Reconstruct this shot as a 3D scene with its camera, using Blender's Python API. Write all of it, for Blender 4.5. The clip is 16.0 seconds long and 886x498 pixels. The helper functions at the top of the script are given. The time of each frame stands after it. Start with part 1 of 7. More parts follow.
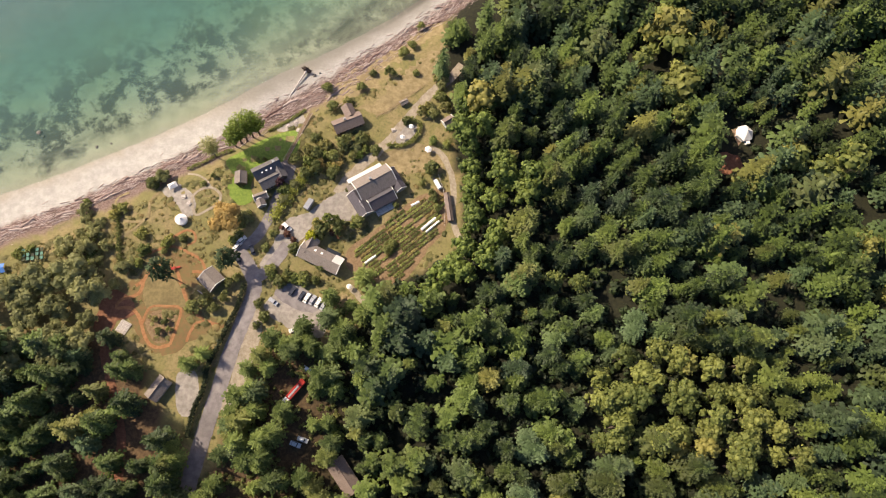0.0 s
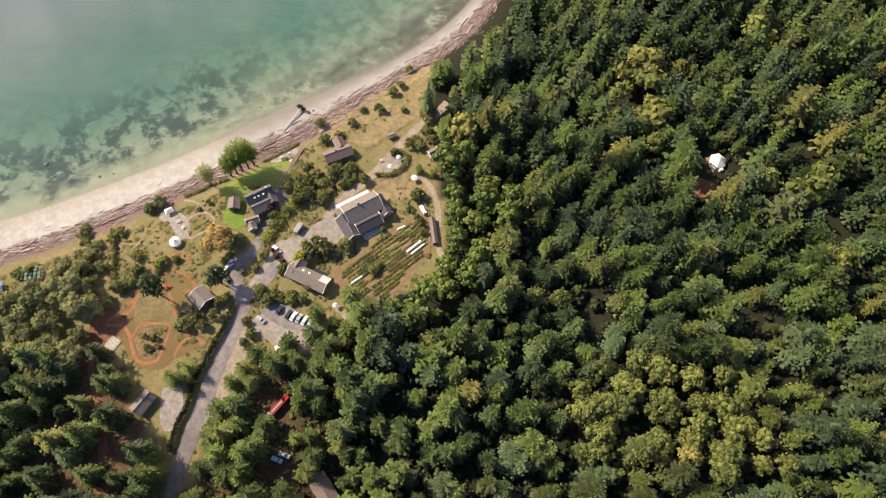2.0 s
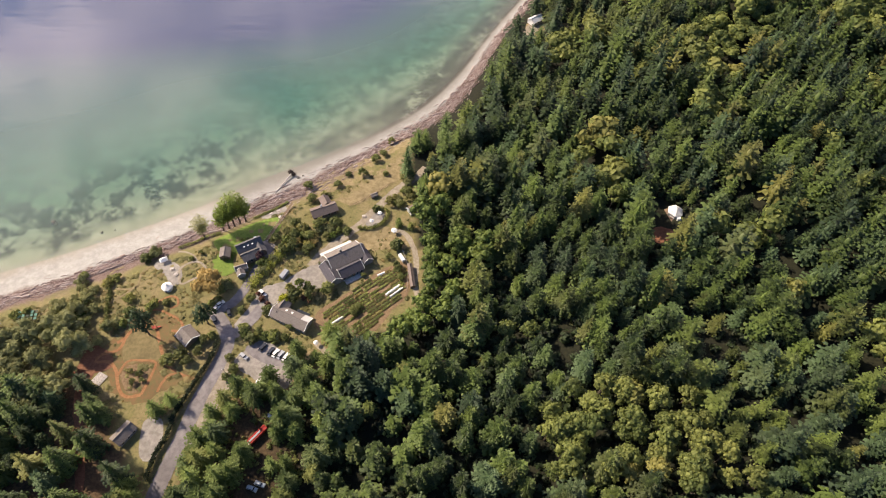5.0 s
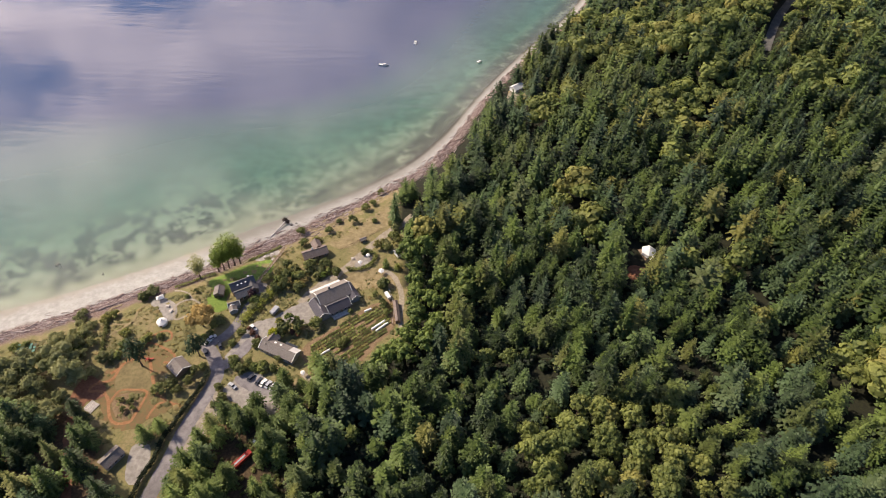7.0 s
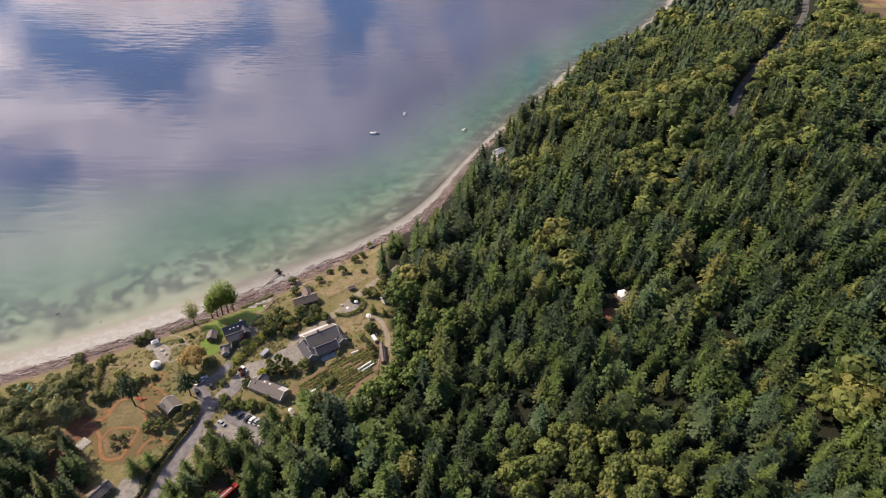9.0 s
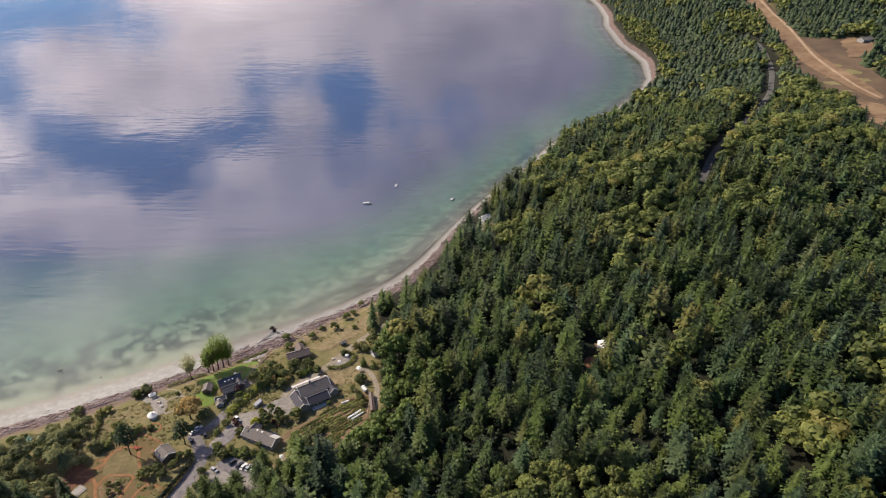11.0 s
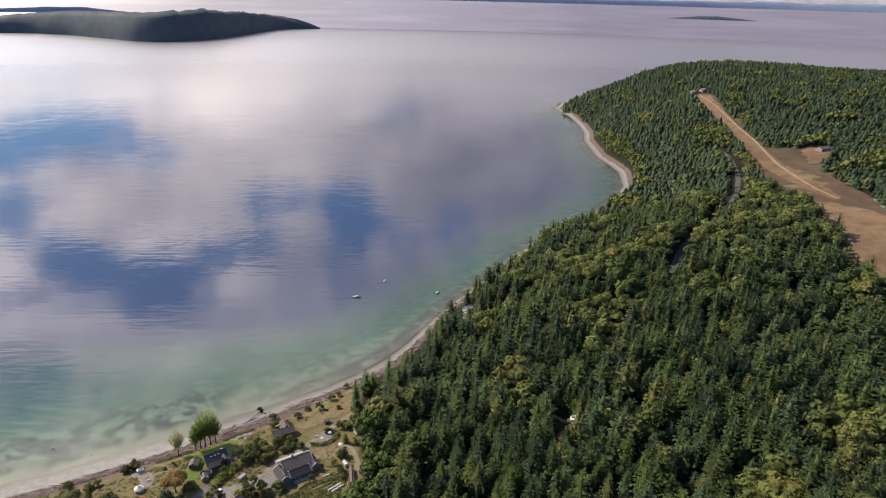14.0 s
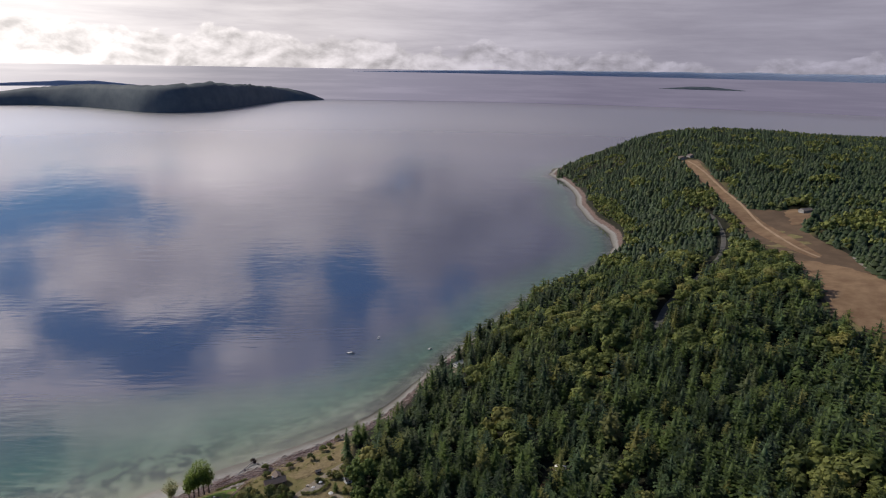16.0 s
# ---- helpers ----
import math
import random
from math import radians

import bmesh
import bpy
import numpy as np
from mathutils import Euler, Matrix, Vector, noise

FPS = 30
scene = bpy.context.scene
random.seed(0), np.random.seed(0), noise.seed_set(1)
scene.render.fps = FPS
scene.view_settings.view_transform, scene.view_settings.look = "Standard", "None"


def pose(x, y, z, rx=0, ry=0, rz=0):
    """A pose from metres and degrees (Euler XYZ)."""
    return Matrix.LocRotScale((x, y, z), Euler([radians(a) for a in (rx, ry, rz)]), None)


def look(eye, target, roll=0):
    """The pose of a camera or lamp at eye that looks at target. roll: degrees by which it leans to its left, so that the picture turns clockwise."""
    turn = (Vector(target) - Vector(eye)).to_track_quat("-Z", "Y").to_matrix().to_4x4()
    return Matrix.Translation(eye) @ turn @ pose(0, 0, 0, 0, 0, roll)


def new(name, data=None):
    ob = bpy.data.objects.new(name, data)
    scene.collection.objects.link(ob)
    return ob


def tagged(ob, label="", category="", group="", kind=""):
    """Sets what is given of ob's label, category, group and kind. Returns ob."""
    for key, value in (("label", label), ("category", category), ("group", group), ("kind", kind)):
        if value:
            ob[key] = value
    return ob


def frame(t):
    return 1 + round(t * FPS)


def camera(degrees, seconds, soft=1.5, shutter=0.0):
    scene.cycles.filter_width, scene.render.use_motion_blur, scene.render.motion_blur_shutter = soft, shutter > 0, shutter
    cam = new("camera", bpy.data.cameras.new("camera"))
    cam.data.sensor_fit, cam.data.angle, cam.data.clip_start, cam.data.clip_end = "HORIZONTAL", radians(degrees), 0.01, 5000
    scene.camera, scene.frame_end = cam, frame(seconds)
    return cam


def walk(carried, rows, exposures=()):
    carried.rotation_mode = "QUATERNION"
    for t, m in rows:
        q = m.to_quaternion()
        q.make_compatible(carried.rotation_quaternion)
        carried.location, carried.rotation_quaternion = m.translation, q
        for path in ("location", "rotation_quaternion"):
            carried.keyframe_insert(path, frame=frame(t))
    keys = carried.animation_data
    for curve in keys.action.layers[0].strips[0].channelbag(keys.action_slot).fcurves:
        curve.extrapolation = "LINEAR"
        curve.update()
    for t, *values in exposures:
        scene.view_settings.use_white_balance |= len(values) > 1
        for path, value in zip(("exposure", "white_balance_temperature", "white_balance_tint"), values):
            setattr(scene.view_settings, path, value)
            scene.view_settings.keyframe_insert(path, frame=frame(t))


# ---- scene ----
cam = camera(68.0, 16.0, 1.1)
PATH = [
    (0, (0.439, -19.662, 280.414), (0.584, -19.099, 278.5), 15.4),
    (0.5, (3.296, -26.409, 280.283), (3.431, -25.786, 278.387), 13.4),
    (1, (5.753, -34.182, 279.976), (5.882, -33.495, 278.102), 11.8),
    (1.5, (8.856, -42.039, 279.502), (8.975, -41.29, 277.651), 10.1),
    (2, (11.479, -49.401, 279.096), (11.59, -48.592, 277.27), 8.9),
    (2.5, (13.888, -57.097, 278.617), (13.994, -56.229, 276.818), 8.0),
    (3, (16.03, -65.179, 278.184), (16.134, -64.248, 276.417), 7.3),
    (3.5, (18.213, -72.881, 277.826), (18.313, -71.89, 276.092), 6.7),
    (4, (20.368, -80.067, 277.463), (20.465, -79.021, 275.762), 6.2),
    (4.2, (21.046, -82.743, 277.246), (21.145, -81.675, 275.557), 6.1),
    (6.3, (30.086, -116.853, 271.99), (30.165, -115.541, 270.483), 4.2),
    (6.5, (31.269, -119.672, 271.887), (31.349, -118.341, 270.396), 4.3),
    (7, (33.434, -126.538, 271.423), (33.511, -125.161, 269.974), 3.9),
    (7.5, (35.176, -133.591, 270.902), (35.254, -132.169, 269.498), 3.7),
    (8, (36.772, -140.601, 270.372), (36.85, -139.135, 269.014), 3.5),
    (8.5, (38.76, -147.501, 269.632), (38.838, -145.992, 268.322), 3.3),
    (9, (40.717, -154.324, 268.85), (40.795, -152.773, 267.59), 3.1),
    (9.2, (41.499, -156.981, 268.506), (41.577, -155.414, 267.267), 2.9),
    (11.3, (48.901, -185.709, 267.255), (48.976, -183.993, 266.23), 2.0),
    (11.5, (49.502, -188.016, 267.225), (49.579, -186.292, 266.215), 2.3),
    (12, (51.222, -194.629, 266.717), (51.299, -192.875, 265.759), 2.1),
    (12.5, (53.52, -201.032, 265.674), (53.596, -199.249, 264.772), 1.9),
    (13, (55.974, -207.309, 264.613), (56.047, -205.498, 263.768), 1.7),
    (13.5, (58.356, -213.325, 263.645), (58.427, -211.489, 262.856), 1.5),
    (14, (60.607, -219.423, 263.187), (60.678, -217.564, 262.453), 1.4),
    (14.5, (63.268, -226.376, 263.047), (63.335, -224.496, 262.37), 1.2),
    (15, (66.396, -231.902, 263.552), (66.458, -230.004, 262.926), 1.1),
    (15.5, (68.224, -237.766, 263.902), (68.285, -235.854, 263.318), 1.1),
    (16, (69.171, -243.908, 264.04), (69.235, -241.985, 263.495), 1.1),
]
EXPOSURES = [(0.0, 0.60, 7800, 15), (4.0, 0.54, 7550, 16), (6.5, 0.43, 7350, 16), (9.0, 0.14, 7100, 16), (12.5, -0.04, 6850, 12), (14.5, -0.26, 6800, 11),
             (15.3, -0.50, 6620, 11), (16.0, -0.8, 6500, 12)]
walk(cam, [(t, look(eye, target, roll)) for t, eye, target, roll in PATH], EXPOSURES)

# ---- world, sun ----
SUN_AZ, SUN_EL = -64.0, 40.0          # degrees clockwise from +y, and above the horizon
SUN_DIR = Vector((math.sin(radians(SUN_AZ)) * math.cos(radians(SUN_EL)),
                  math.cos(radians(SUN_AZ)) * math.cos(radians(SUN_EL)), math.sin(radians(SUN_EL))))
sun = new("sun", bpy.data.lights.new("sun", "SUN"))
sun.data.energy, sun.data.angle, sun.data.color = 5.3, radians(0.6), (1.0, 0.93, 0.80)
sun.matrix_world = look(SUN_DIR * 1000, (0, 0, 0))


class Tree:
    """Short-hand for building a node tree."""

    def __init__(self, nt):
        self.nt = nt
        nt.nodes.clear()

    def node(self, kind, inputs=None, **props):
        n = self.nt.nodes.new(kind)
        for k, v in props.items():
            if k == "operation":
                n.operation = v
            elif k == "use_clamp":
                n.use_clamp = v
            elif k == "data_type":
                n.data_type = v
            elif k == "blend_type":
                n.blend_type = v
            elif k == "interpolation_type":
                n.interpolation_type = v
            elif k == "attribute_name":
                n.attribute_name = v
        for k, v in (inputs or {}).items():
            self.put(n.inputs[k], v)
        return n

    def put(self, socket, v):
        if isinstance(v, bpy.types.NodeSocket):
            self.nt.links.new(v, socket)
        else:
            socket.default_value = v

    def math(self, op, a, b=0.0, clamp=False):
        n = self.node("ShaderNodeMath", operation=op, use_clamp=clamp)
        self.put(n.inputs[0], a)
        self.put(n.inputs[1], b)
        return n.outputs[0]

    def ramp(self, v, *stops):
        n = self.node("ShaderNodeValToRGB", {"Fac": v})
        e = n.color_ramp.elements
        while len(e) < len(stops):
            e.new(0.5)
        for el, (pos, col) in zip(e, stops):
            el.position = pos
            el.color = (col, col, col, 1) if isinstance(col, (int, float)) else (*col, 1)
        return n.outputs["Color"]

    def mix(self, fac, a, b, blend="MIX"):
        n = self.node("ShaderNodeMix", data_type="RGBA", blend_type=blend)
        self.put(n.inputs[0], fac)
        for sock, v in ((n.inputs[6], a), (n.inputs[7], b)):
            self.put(sock, (*v, 1) if isinstance(v, tuple) and len(v) == 3 else v)
        return n.outputs[2]

    def noise(self, vec, scale, detail=4.0, rough=0.55, distortion=0.0):
        return self.node("ShaderNodeTexNoise", {"Vector": vec, "Scale": scale, "Detail": detail,
                                                "Roughness": rough, "Distortion": distortion}).outputs["Fac"]

    def smooth(self, v, lo, hi):
        if lo > hi:
            return self.math("SUBTRACT", 1.0, self.smooth(v, hi, lo))
        n = self.node("ShaderNodeMapRange", {"Value": v, "From Min": lo, "From Max": hi}, interpolation_type="SMOOTHSTEP")
        return n.outputs[0]


world = bpy.data.worlds.new("sky")
scene.world = world
world.use_nodes = True
w = Tree(world.node_tree)
sky = w.node("ShaderNodeTexSky")
sky.sky_type, sky.sun_disc = "NISHITA", False
sky.sun_elevation, sky.sun_rotation = radians(SUN_EL), radians(SUN_AZ)
sky.air_density, sky.dust_density, sky.ozone_density = 1.0, 0.6, 2.0
gen = w.node("ShaderNodeTexCoord").outputs["Generated"]
sep = w.node("ShaderNodeSeparateXYZ", {"Vector": gen})
up = w.math("MAXIMUM", sep.outputs["Z"], 0.0)
azim = w.math("ARCTAN2", sep.outputs["X"], sep.outputs["Y"])
elev = w.math("ARCSINE", sep.outputs["Z"])
plane = w.node("ShaderNodeCombineXYZ", {"X": w.math("MULTIPLY", azim, 2.0), "Y": w.math("MULTIPLY", elev, 4.6), "Z": 3.7}).outputs[0]
billow = w.noise(plane, 1.3, 8.0, 0.6, 0.5)
fine = w.noise(plane, 5.0, 8.0, 0.65, 0.3)
cover = w.math("ADD", billow, w.math("MULTIPLY", w.math("SUBTRACT", fine, 0.5), 0.85))
# the deck is thickest low down ahead and breaks up overhead and behind
cover = w.math("ADD", cover, w.math("MULTIPLY", w.smooth(elev, radians(52), radians(30)), 0.22))
cover = w.math("SUBTRACT", cover, w.math("MULTIPLY", w.smooth(sep.outputs["Y"], 0.25, -0.35), 0.5))
# gaps in the cloud deck where blue sky shows: azimuth, elevation, half widths (degrees), depth
for ga, ge, wa, we, depth in ((-31.5, 16.5, 4.5, 4.6, 0.29), (-27, 11.3, 5, 1.7, 0.29), (-21.5, 12.8, 3, 1.7, 0.30), (-25, 21.6, 9, 1.9, 0.31), (-15, 20.6, 4.5, 1.6, 0.34),
                              (-6.4, 18.6, 3.0, 3.6, 0.43), (-14, 17.2, 5, 1.2, 0.25), (-34, 29.5, 5, 2.2, 0.17), (-22, 24.0, 5, 1.5, 0.25), (3, 14.5, 4, 2.2, 0.16), (25, 24, 12, 5, 0.2)):
    da = w.math("DIVIDE", w.math("SUBTRACT", azim, radians(ga)), radians(wa))
    de = w.math("DIVIDE", w.math("SUBTRACT", elev, radians(ge)), radians(we))
    r2 = w.math("ADD", w.math("MULTIPLY", da, da), w.math("MULTIPLY", de, de))
    gap = w.math("MULTIPLY", w.math("EXPONENT", w.math("MULTIPLY", r2, -1.0)), depth)
    cover = w.math("SUBTRACT", cover, gap)
mask = w.smooth(cover, 0.37, 0.66)
toward = w.node("ShaderNodeVectorMath", operation="DOT_PRODUCT")
w.put(toward.inputs[0], gen)
toward.inputs[1].default_value = (math.sin(radians(-48)) * 0.98, math.cos(radians(-48)) * 0.98, 0.2)
glow = w.math("POWER", w.math("MAXIMUM", toward.outputs["Value"], 0.0), 5.0)
shade = w.ramp(w.noise(plane, 2.3, 6.0, 0.6, 0.3), (0.36, (0.46, 0.44, 0.50)), (0.62, (1.08, 1.03, 1.05)))
lum = w.math("SUBTRACT", 1.65, w.math("MULTIPLY", w.smooth(elev, radians(4), radians(12)), 0.70))
lum = w.math("SUBTRACT", lum, w.math("MULTIPLY", w.smooth(elev, radians(42), radians(60)), 1.05))
lum = w.math("ADD", lum, w.math("MULTIPLY", w.math("MULTIPLY", w.smooth(elev, radians(18), radians(30)), w.smooth(elev, radians(54), radians(42))), 0.62))
cloud = w.mix(1.0, shade, w.mix(glow, (0.485, 0.48, 0.565), (3.1, 2.93, 2.85)), "MULTIPLY")
cloud = w.node("ShaderNodeVectorMath", {0: cloud, 3: lum}, operation="SCALE").outputs[0]
blue = w.mix(1.0, sky.outputs[0], (0.074, 0.106, 0.142), "MULTIPLY")
full = w.mix(mask, blue, cloud)
# low down: sheets of stratus over a bank of cumulus, brightest towards the sun
ambient = w.ramp(w.math("ADD", w.math("DIVIDE", azim, radians(100)), 0.5), (0.05, (2.3, 2.2, 2.12)), (0.22, (2.05, 1.96, 1.92)), (0.40, (1.40, 1.33, 1.35)), (0.55, (0.96, 0.92, 1.03)),
                 (0.74, (0.64, 0.62, 0.75)), (0.95, (0.58, 0.565, 0.70)))
sheet_at = w.node("ShaderNodeCombineXYZ", {"X": w.math("MULTIPLY", azim, 4.0), "Y": w.math("MULTIPLY", elev, 38.0), "Z": 1.3}).outputs[0]
sheet = w.ramp(w.noise(sheet_at, 1.0, 8.0, 0.6, 0.15), (0.34, (0.82, 0.81, 0.83)), (0.52, (1.0, 0.99, 0.99)), (0.66, (1.14, 1.13, 1.12)))
puff_at = w.node("ShaderNodeCombineXYZ", {"X": w.math("MULTIPLY", azim, 15.0), "Y": w.math("MULTIPLY", elev, 25.0), "Z": 5.1}).outputs[0]
above_at = w.node("ShaderNodeVectorMath", {0: puff_at, 1: (-0.08, 0.2, 0.0)}, operation="ADD").outputs[0]
puff, puff_above = w.noise(puff_at, 1.0, 8.0, 0.58, 0.2), w.noise(above_at, 1.0, 8.0, 0.58, 0.2)
crest = w.noise(w.node("ShaderNodeCombineXYZ", {"X": w.math("MULTIPLY", azim, 7.0), "Y": 0.0, "Z": 2.2}).outputs[0], 1.0, 3.0, 0.5)
top = w.math("ADD", w.math("MULTIPLY", w.math("SUBTRACT", crest, 0.40), radians(7.5)), w.math("MULTIPLY", w.smooth(azim, radians(2), radians(-14)), radians(1.3)))
top = w.math("ADD", top, w.math("MULTIPLY", w.math("SUBTRACT", puff, 0.5), radians(3.2)))
bank = w.smooth(w.math("SUBTRACT", elev, top), radians(0.22), radians(-0.16))
lit = w.math("ADD", 0.98, w.math("MULTIPLY", w.math("SUBTRACT", puff, puff_above), 2.2))
lit = w.math("MINIMUM", w.math("MAXIMUM", lit, 0.68), 1.30)
low = w.mix(1.0, ambient, sheet, "MULTIPLY")
puffs = w.node("ShaderNodeVectorMath", {0: w.mix(1.0, ambient, (1.06, 1.05, 1.03), "MULTIPLY"), 3: lit}, operation="SCALE").outputs[0]
low = w.mix(bank, low, puffs)
full = w.mix(w.smooth(elev, radians(9.5), radians(6.0)), full, w.mix(1.0, low, (0.87, 0.87, 0.87), "MULTIPLY"))
bg = w.node("ShaderNodeBackground", {"Color": full, "Strength": 1.0})
w.node("ShaderNodeOutputWorld", {"Surface": bg.outputs[0]})

# ---- materials ----


def material(name):
    m = bpy.data.materials.new(name)
    m.use_nodes = True
    return m, Tree(m.node_tree)


def finish(t, color, rough=0.8, metal=0.0, bump=None, strength=0.3, distance=0.1, leaf=0.0):
    b = t.node("ShaderNodeBsdfPrincipled", {"Roughness": rough, "Metallic": metal})
    t.put(b.inputs["Base Color"], (*color, 1) if isinstance(color, tuple) else color)
    b.inputs["Specular IOR Level"].default_value = 0.3
    if bump is not None:
        bm_ = t.node("ShaderNodeBump", {"Height": bump, "Strength": strength, "Distance": distance})
        t.put(b.inputs["Normal"], bm_.outputs[0])
    out = b.outputs[0]
    if leaf:
        tr = t.node("ShaderNodeBsdfTranslucent", {"Color": color if not isinstance(color, tuple) else (*color, 1)})
        mx = t.node("ShaderNodeMixShader", {"Fac": leaf})
        t.put(mx.inputs[1], out)
        t.put(mx.inputs[2], tr.outputs[0])
        out = mx.outputs[0]
    t.node("ShaderNodeOutputMaterial", {"Surface": out})


def surface(name, a, b, scale=1.0, rough=0.85, metal=0.0, bump=0.3, stain=0.25):
    """Two-colour grain at the given scale, larger stains, fine relief."""
    m, t = material(name)
    pos = t.node("ShaderNodeNewGeometry").outputs["Position"]
    grain = t.noise(pos, scale, 6.0, 0.62)
    big = t.noise(pos, scale * 0.17, 3.0, 0.55, 0.4)
    col = t.mix(t.smooth(grain, 0.3, 0.7), a, b)
    col = t.mix(t.math("MULTIPLY", t.smooth(big, 0.45, 0.72), stain), col, tuple(c * 0.5 for c in a))
    finish(t, col, rough, metal, grain, bump, 0.15)
    return m


def paint(name, color, rough=0.4, metal=0.0):
    m, t = material(name)
    pos = t.node("ShaderNodeNewGeometry").outputs["Position"]
    dirt = t.noise(pos, 1.7, 5.0, 0.6)
    finish(t, t.mix(t.math("MULTIPLY", t.smooth(dirt, 0.45, 0.75), 0.3), color, tuple(c * 0.55 for c in color)), rough, metal, dirt, 0.08, 0.02)
    return m


def foliage(name, dark, light, warm, warm_share=0.12, leaf=0.25, cool=None, speckle=0.75):
    """Leaf colour that varies from plant to plant, by clump and by leaf."""
    m, t = material(name)
    pos = t.node("ShaderNodeNewGeometry").outputs["Position"]
    own = t.node("ShaderNodeObjectInfo").outputs["Random"]
    tint = t.node("ShaderNodeAttribute", attribute_name="tint").outputs["Fac"]
    island = t.node("ShaderNodeNewGeometry").outputs["Random Per Island"]
    pick = t.math("FRACT", t.math("ADD", t.math("MULTIPLY", own, 3.7), tint))
    clump = t.noise(pos, 0.45, 4.0, 0.6)
    v = t.math("ADD", t.math("MULTIPLY", pick, 0.5), t.math("MULTIPLY", clump, 0.45))
    v = t.math("ADD", v, t.math("MULTIPLY", t.math("SUBTRACT", island, 0.5), speckle))
    col = t.mix(t.smooth(v, 0.12, 0.85), dark, light)
    stand = t.noise(pos, 0.011, 2.0, 0.5)
    ws = t.math("ADD", t.smooth(t.math("FRACT", t.math("MULTIPLY", pick, 7.31)), 1.0 - warm_share, 1.0),
                t.math("MULTIPLY", t.smooth(stand, 0.52, 0.68), 0.22), clamp=True)
    col = t.mix(t.math("MULTIPLY", ws, 0.8), col, warm)
    if cool:
        cs = t.smooth(t.math("FRACT", t.math("MULTIPLY", pick, 4.17)), 0.55, 0.95)
        col = t.mix(t.math("MULTIPLY", cs, 0.75), col, t.mix(t.smooth(v, 0.12, 0.85), tuple(c * 0.35 for c in cool), cool))
    finish(t, col, 0.65, leaf=leaf)
    return m


M_CONIFER = foliage("conifer_needles", (0.013, 0.027, 0.008), (0.104, 0.150, 0.032), (0.182, 0.174, 0.045), 0.16, 0.09, (0.060, 0.105, 0.055), 0.3)
# Darkened copies of the conifer green; shade among distant crowns is in the colour.
M_SLOPE = foliage("slope_needles_darkened", (0.012, 0.026, 0.008), (0.090, 0.130, 0.029), (0.165, 0.156, 0.040), 0.2, 0.09, (0.052, 0.092, 0.048), 0.3)
M_CONIFER_FAR = foliage("far_needles_darkened", (0.021, 0.036, 0.017), (0.056, 0.086, 0.030), (0.100, 0.112, 0.038), 0.1, 0.1, (0.040, 0.070, 0.040), 0.1)
M_BROAD = foliage("broadleaf_leaves", (0.070, 0.098, 0.026), (0.235, 0.262, 0.070), (0.28, 0.250, 0.072), 0.2, 0.38, None, 0.4)
M_ALDER = foliage("alder_leaves", (0.045, 0.08, 0.018), (0.165, 0.22, 0.05), (0.17, 0.21, 0.05), 0.05, 0.34)
M_WILLOW = foliage("willow_leaves", (0.18, 0.195, 0.085), (0.37, 0.37, 0.165), (0.38, 0.34, 0.15), 0.1, 0.55, None, 0.35)
M_BUSH = foliage("bush_leaves", (0.105, 0.125, 0.045), (0.26, 0.28, 0.095), (0.285, 0.255, 0.095), 0.15, 0.55, None, 0.4)
M_LIME = foliage("lime_leaves", (0.21, 0.224, 0.014), (0.35, 0.35, 0.028), (0.315, 0.294, 0.021), 0.1, 0.3)
M_SCRUB = foliage("scrub_leaves", (0.115, 0.12, 0.045), (0.31, 0.285, 0.115), (0.37, 0.275, 0.12), 0.3, 0.55, None, 0.4)
M_LANEFIR = foliage("lane_fir_needles", (0.060, 0.092, 0.024), (0.225, 0.285, 0.078), (0.24, 0.25, 0.075), 0.1, 0.4, (0.09, 0.135, 0.065), 0.3)
M_PINE = foliage("pine_needles", (0.016, 0.036, 0.014), (0.06, 0.10, 0.035), (0.08, 0.10, 0.035), 0.05, 0.2)
# Fern green taken near black, so gaps under the trees look shaded.
M_FERN = foliage("fern_fronds_darkened", (0.007, 0.013, 0.005), (0.030, 0.048, 0.016), (0.05, 0.05, 0.018), 0.08, 0.1)
M_PLUM = foliage("plum_leaves", (0.03, 0.012, 0.018), (0.08, 0.03, 0.04), (0.09, 0.04, 0.03), 0.1, 0.2)
M_AUTUMN = foliage("autumn_leaves", (0.23, 0.175, 0.065), (0.41, 0.315, 0.115), (0.42, 0.29, 0.10), 0.2, 0.4, None, 0.4)
M_POPLAR = foliage("poplar_leaves", (0.19, 0.255, 0.07), (0.35, 0.43, 0.13), (0.37, 0.41, 0.13), 0.1, 0.8, None, 0.4)
M_LIMEHEDGE = foliage("privet_leaves", (0.20, 0.225, 0.045), (0.40, 0.42, 0.11), (0.42, 0.40, 0.11), 0.1, 0.6, None, 0.4)
# Hedge leaves near black: the hedge's own shadow is put into their colour.
M_HEDGE = foliage("darkened_hedge_leaves", (0.012, 0.02, 0.008), (0.045, 0.06, 0.02), (0.05, 0.055, 0.02), 0.1, 0.1)
M_BARK = surface("bark", (0.055, 0.042, 0.032), (0.13, 0.10, 0.08), 3.0)
M_GREYWOOD = surface("weathered_wood", (0.30, 0.26, 0.235), (0.58, 0.53, 0.49), 2.4, stain=0.3)
M_ASPHALT = surface("worn_asphalt", (0.14, 0.124, 0.126), (0.235, 0.213, 0.21), 0.35, stain=0.5, bump=0.08)
M_GRAVEL = surface("pale_gravel", (0.195, 0.174, 0.152), (0.305, 0.278, 0.248), 0.5, stain=0.35, bump=0.1)
M_LAWN = surface("mown_lawn", (0.095, 0.155, 0.022), (0.17, 0.235, 0.045), 0.9, stain=0.2)
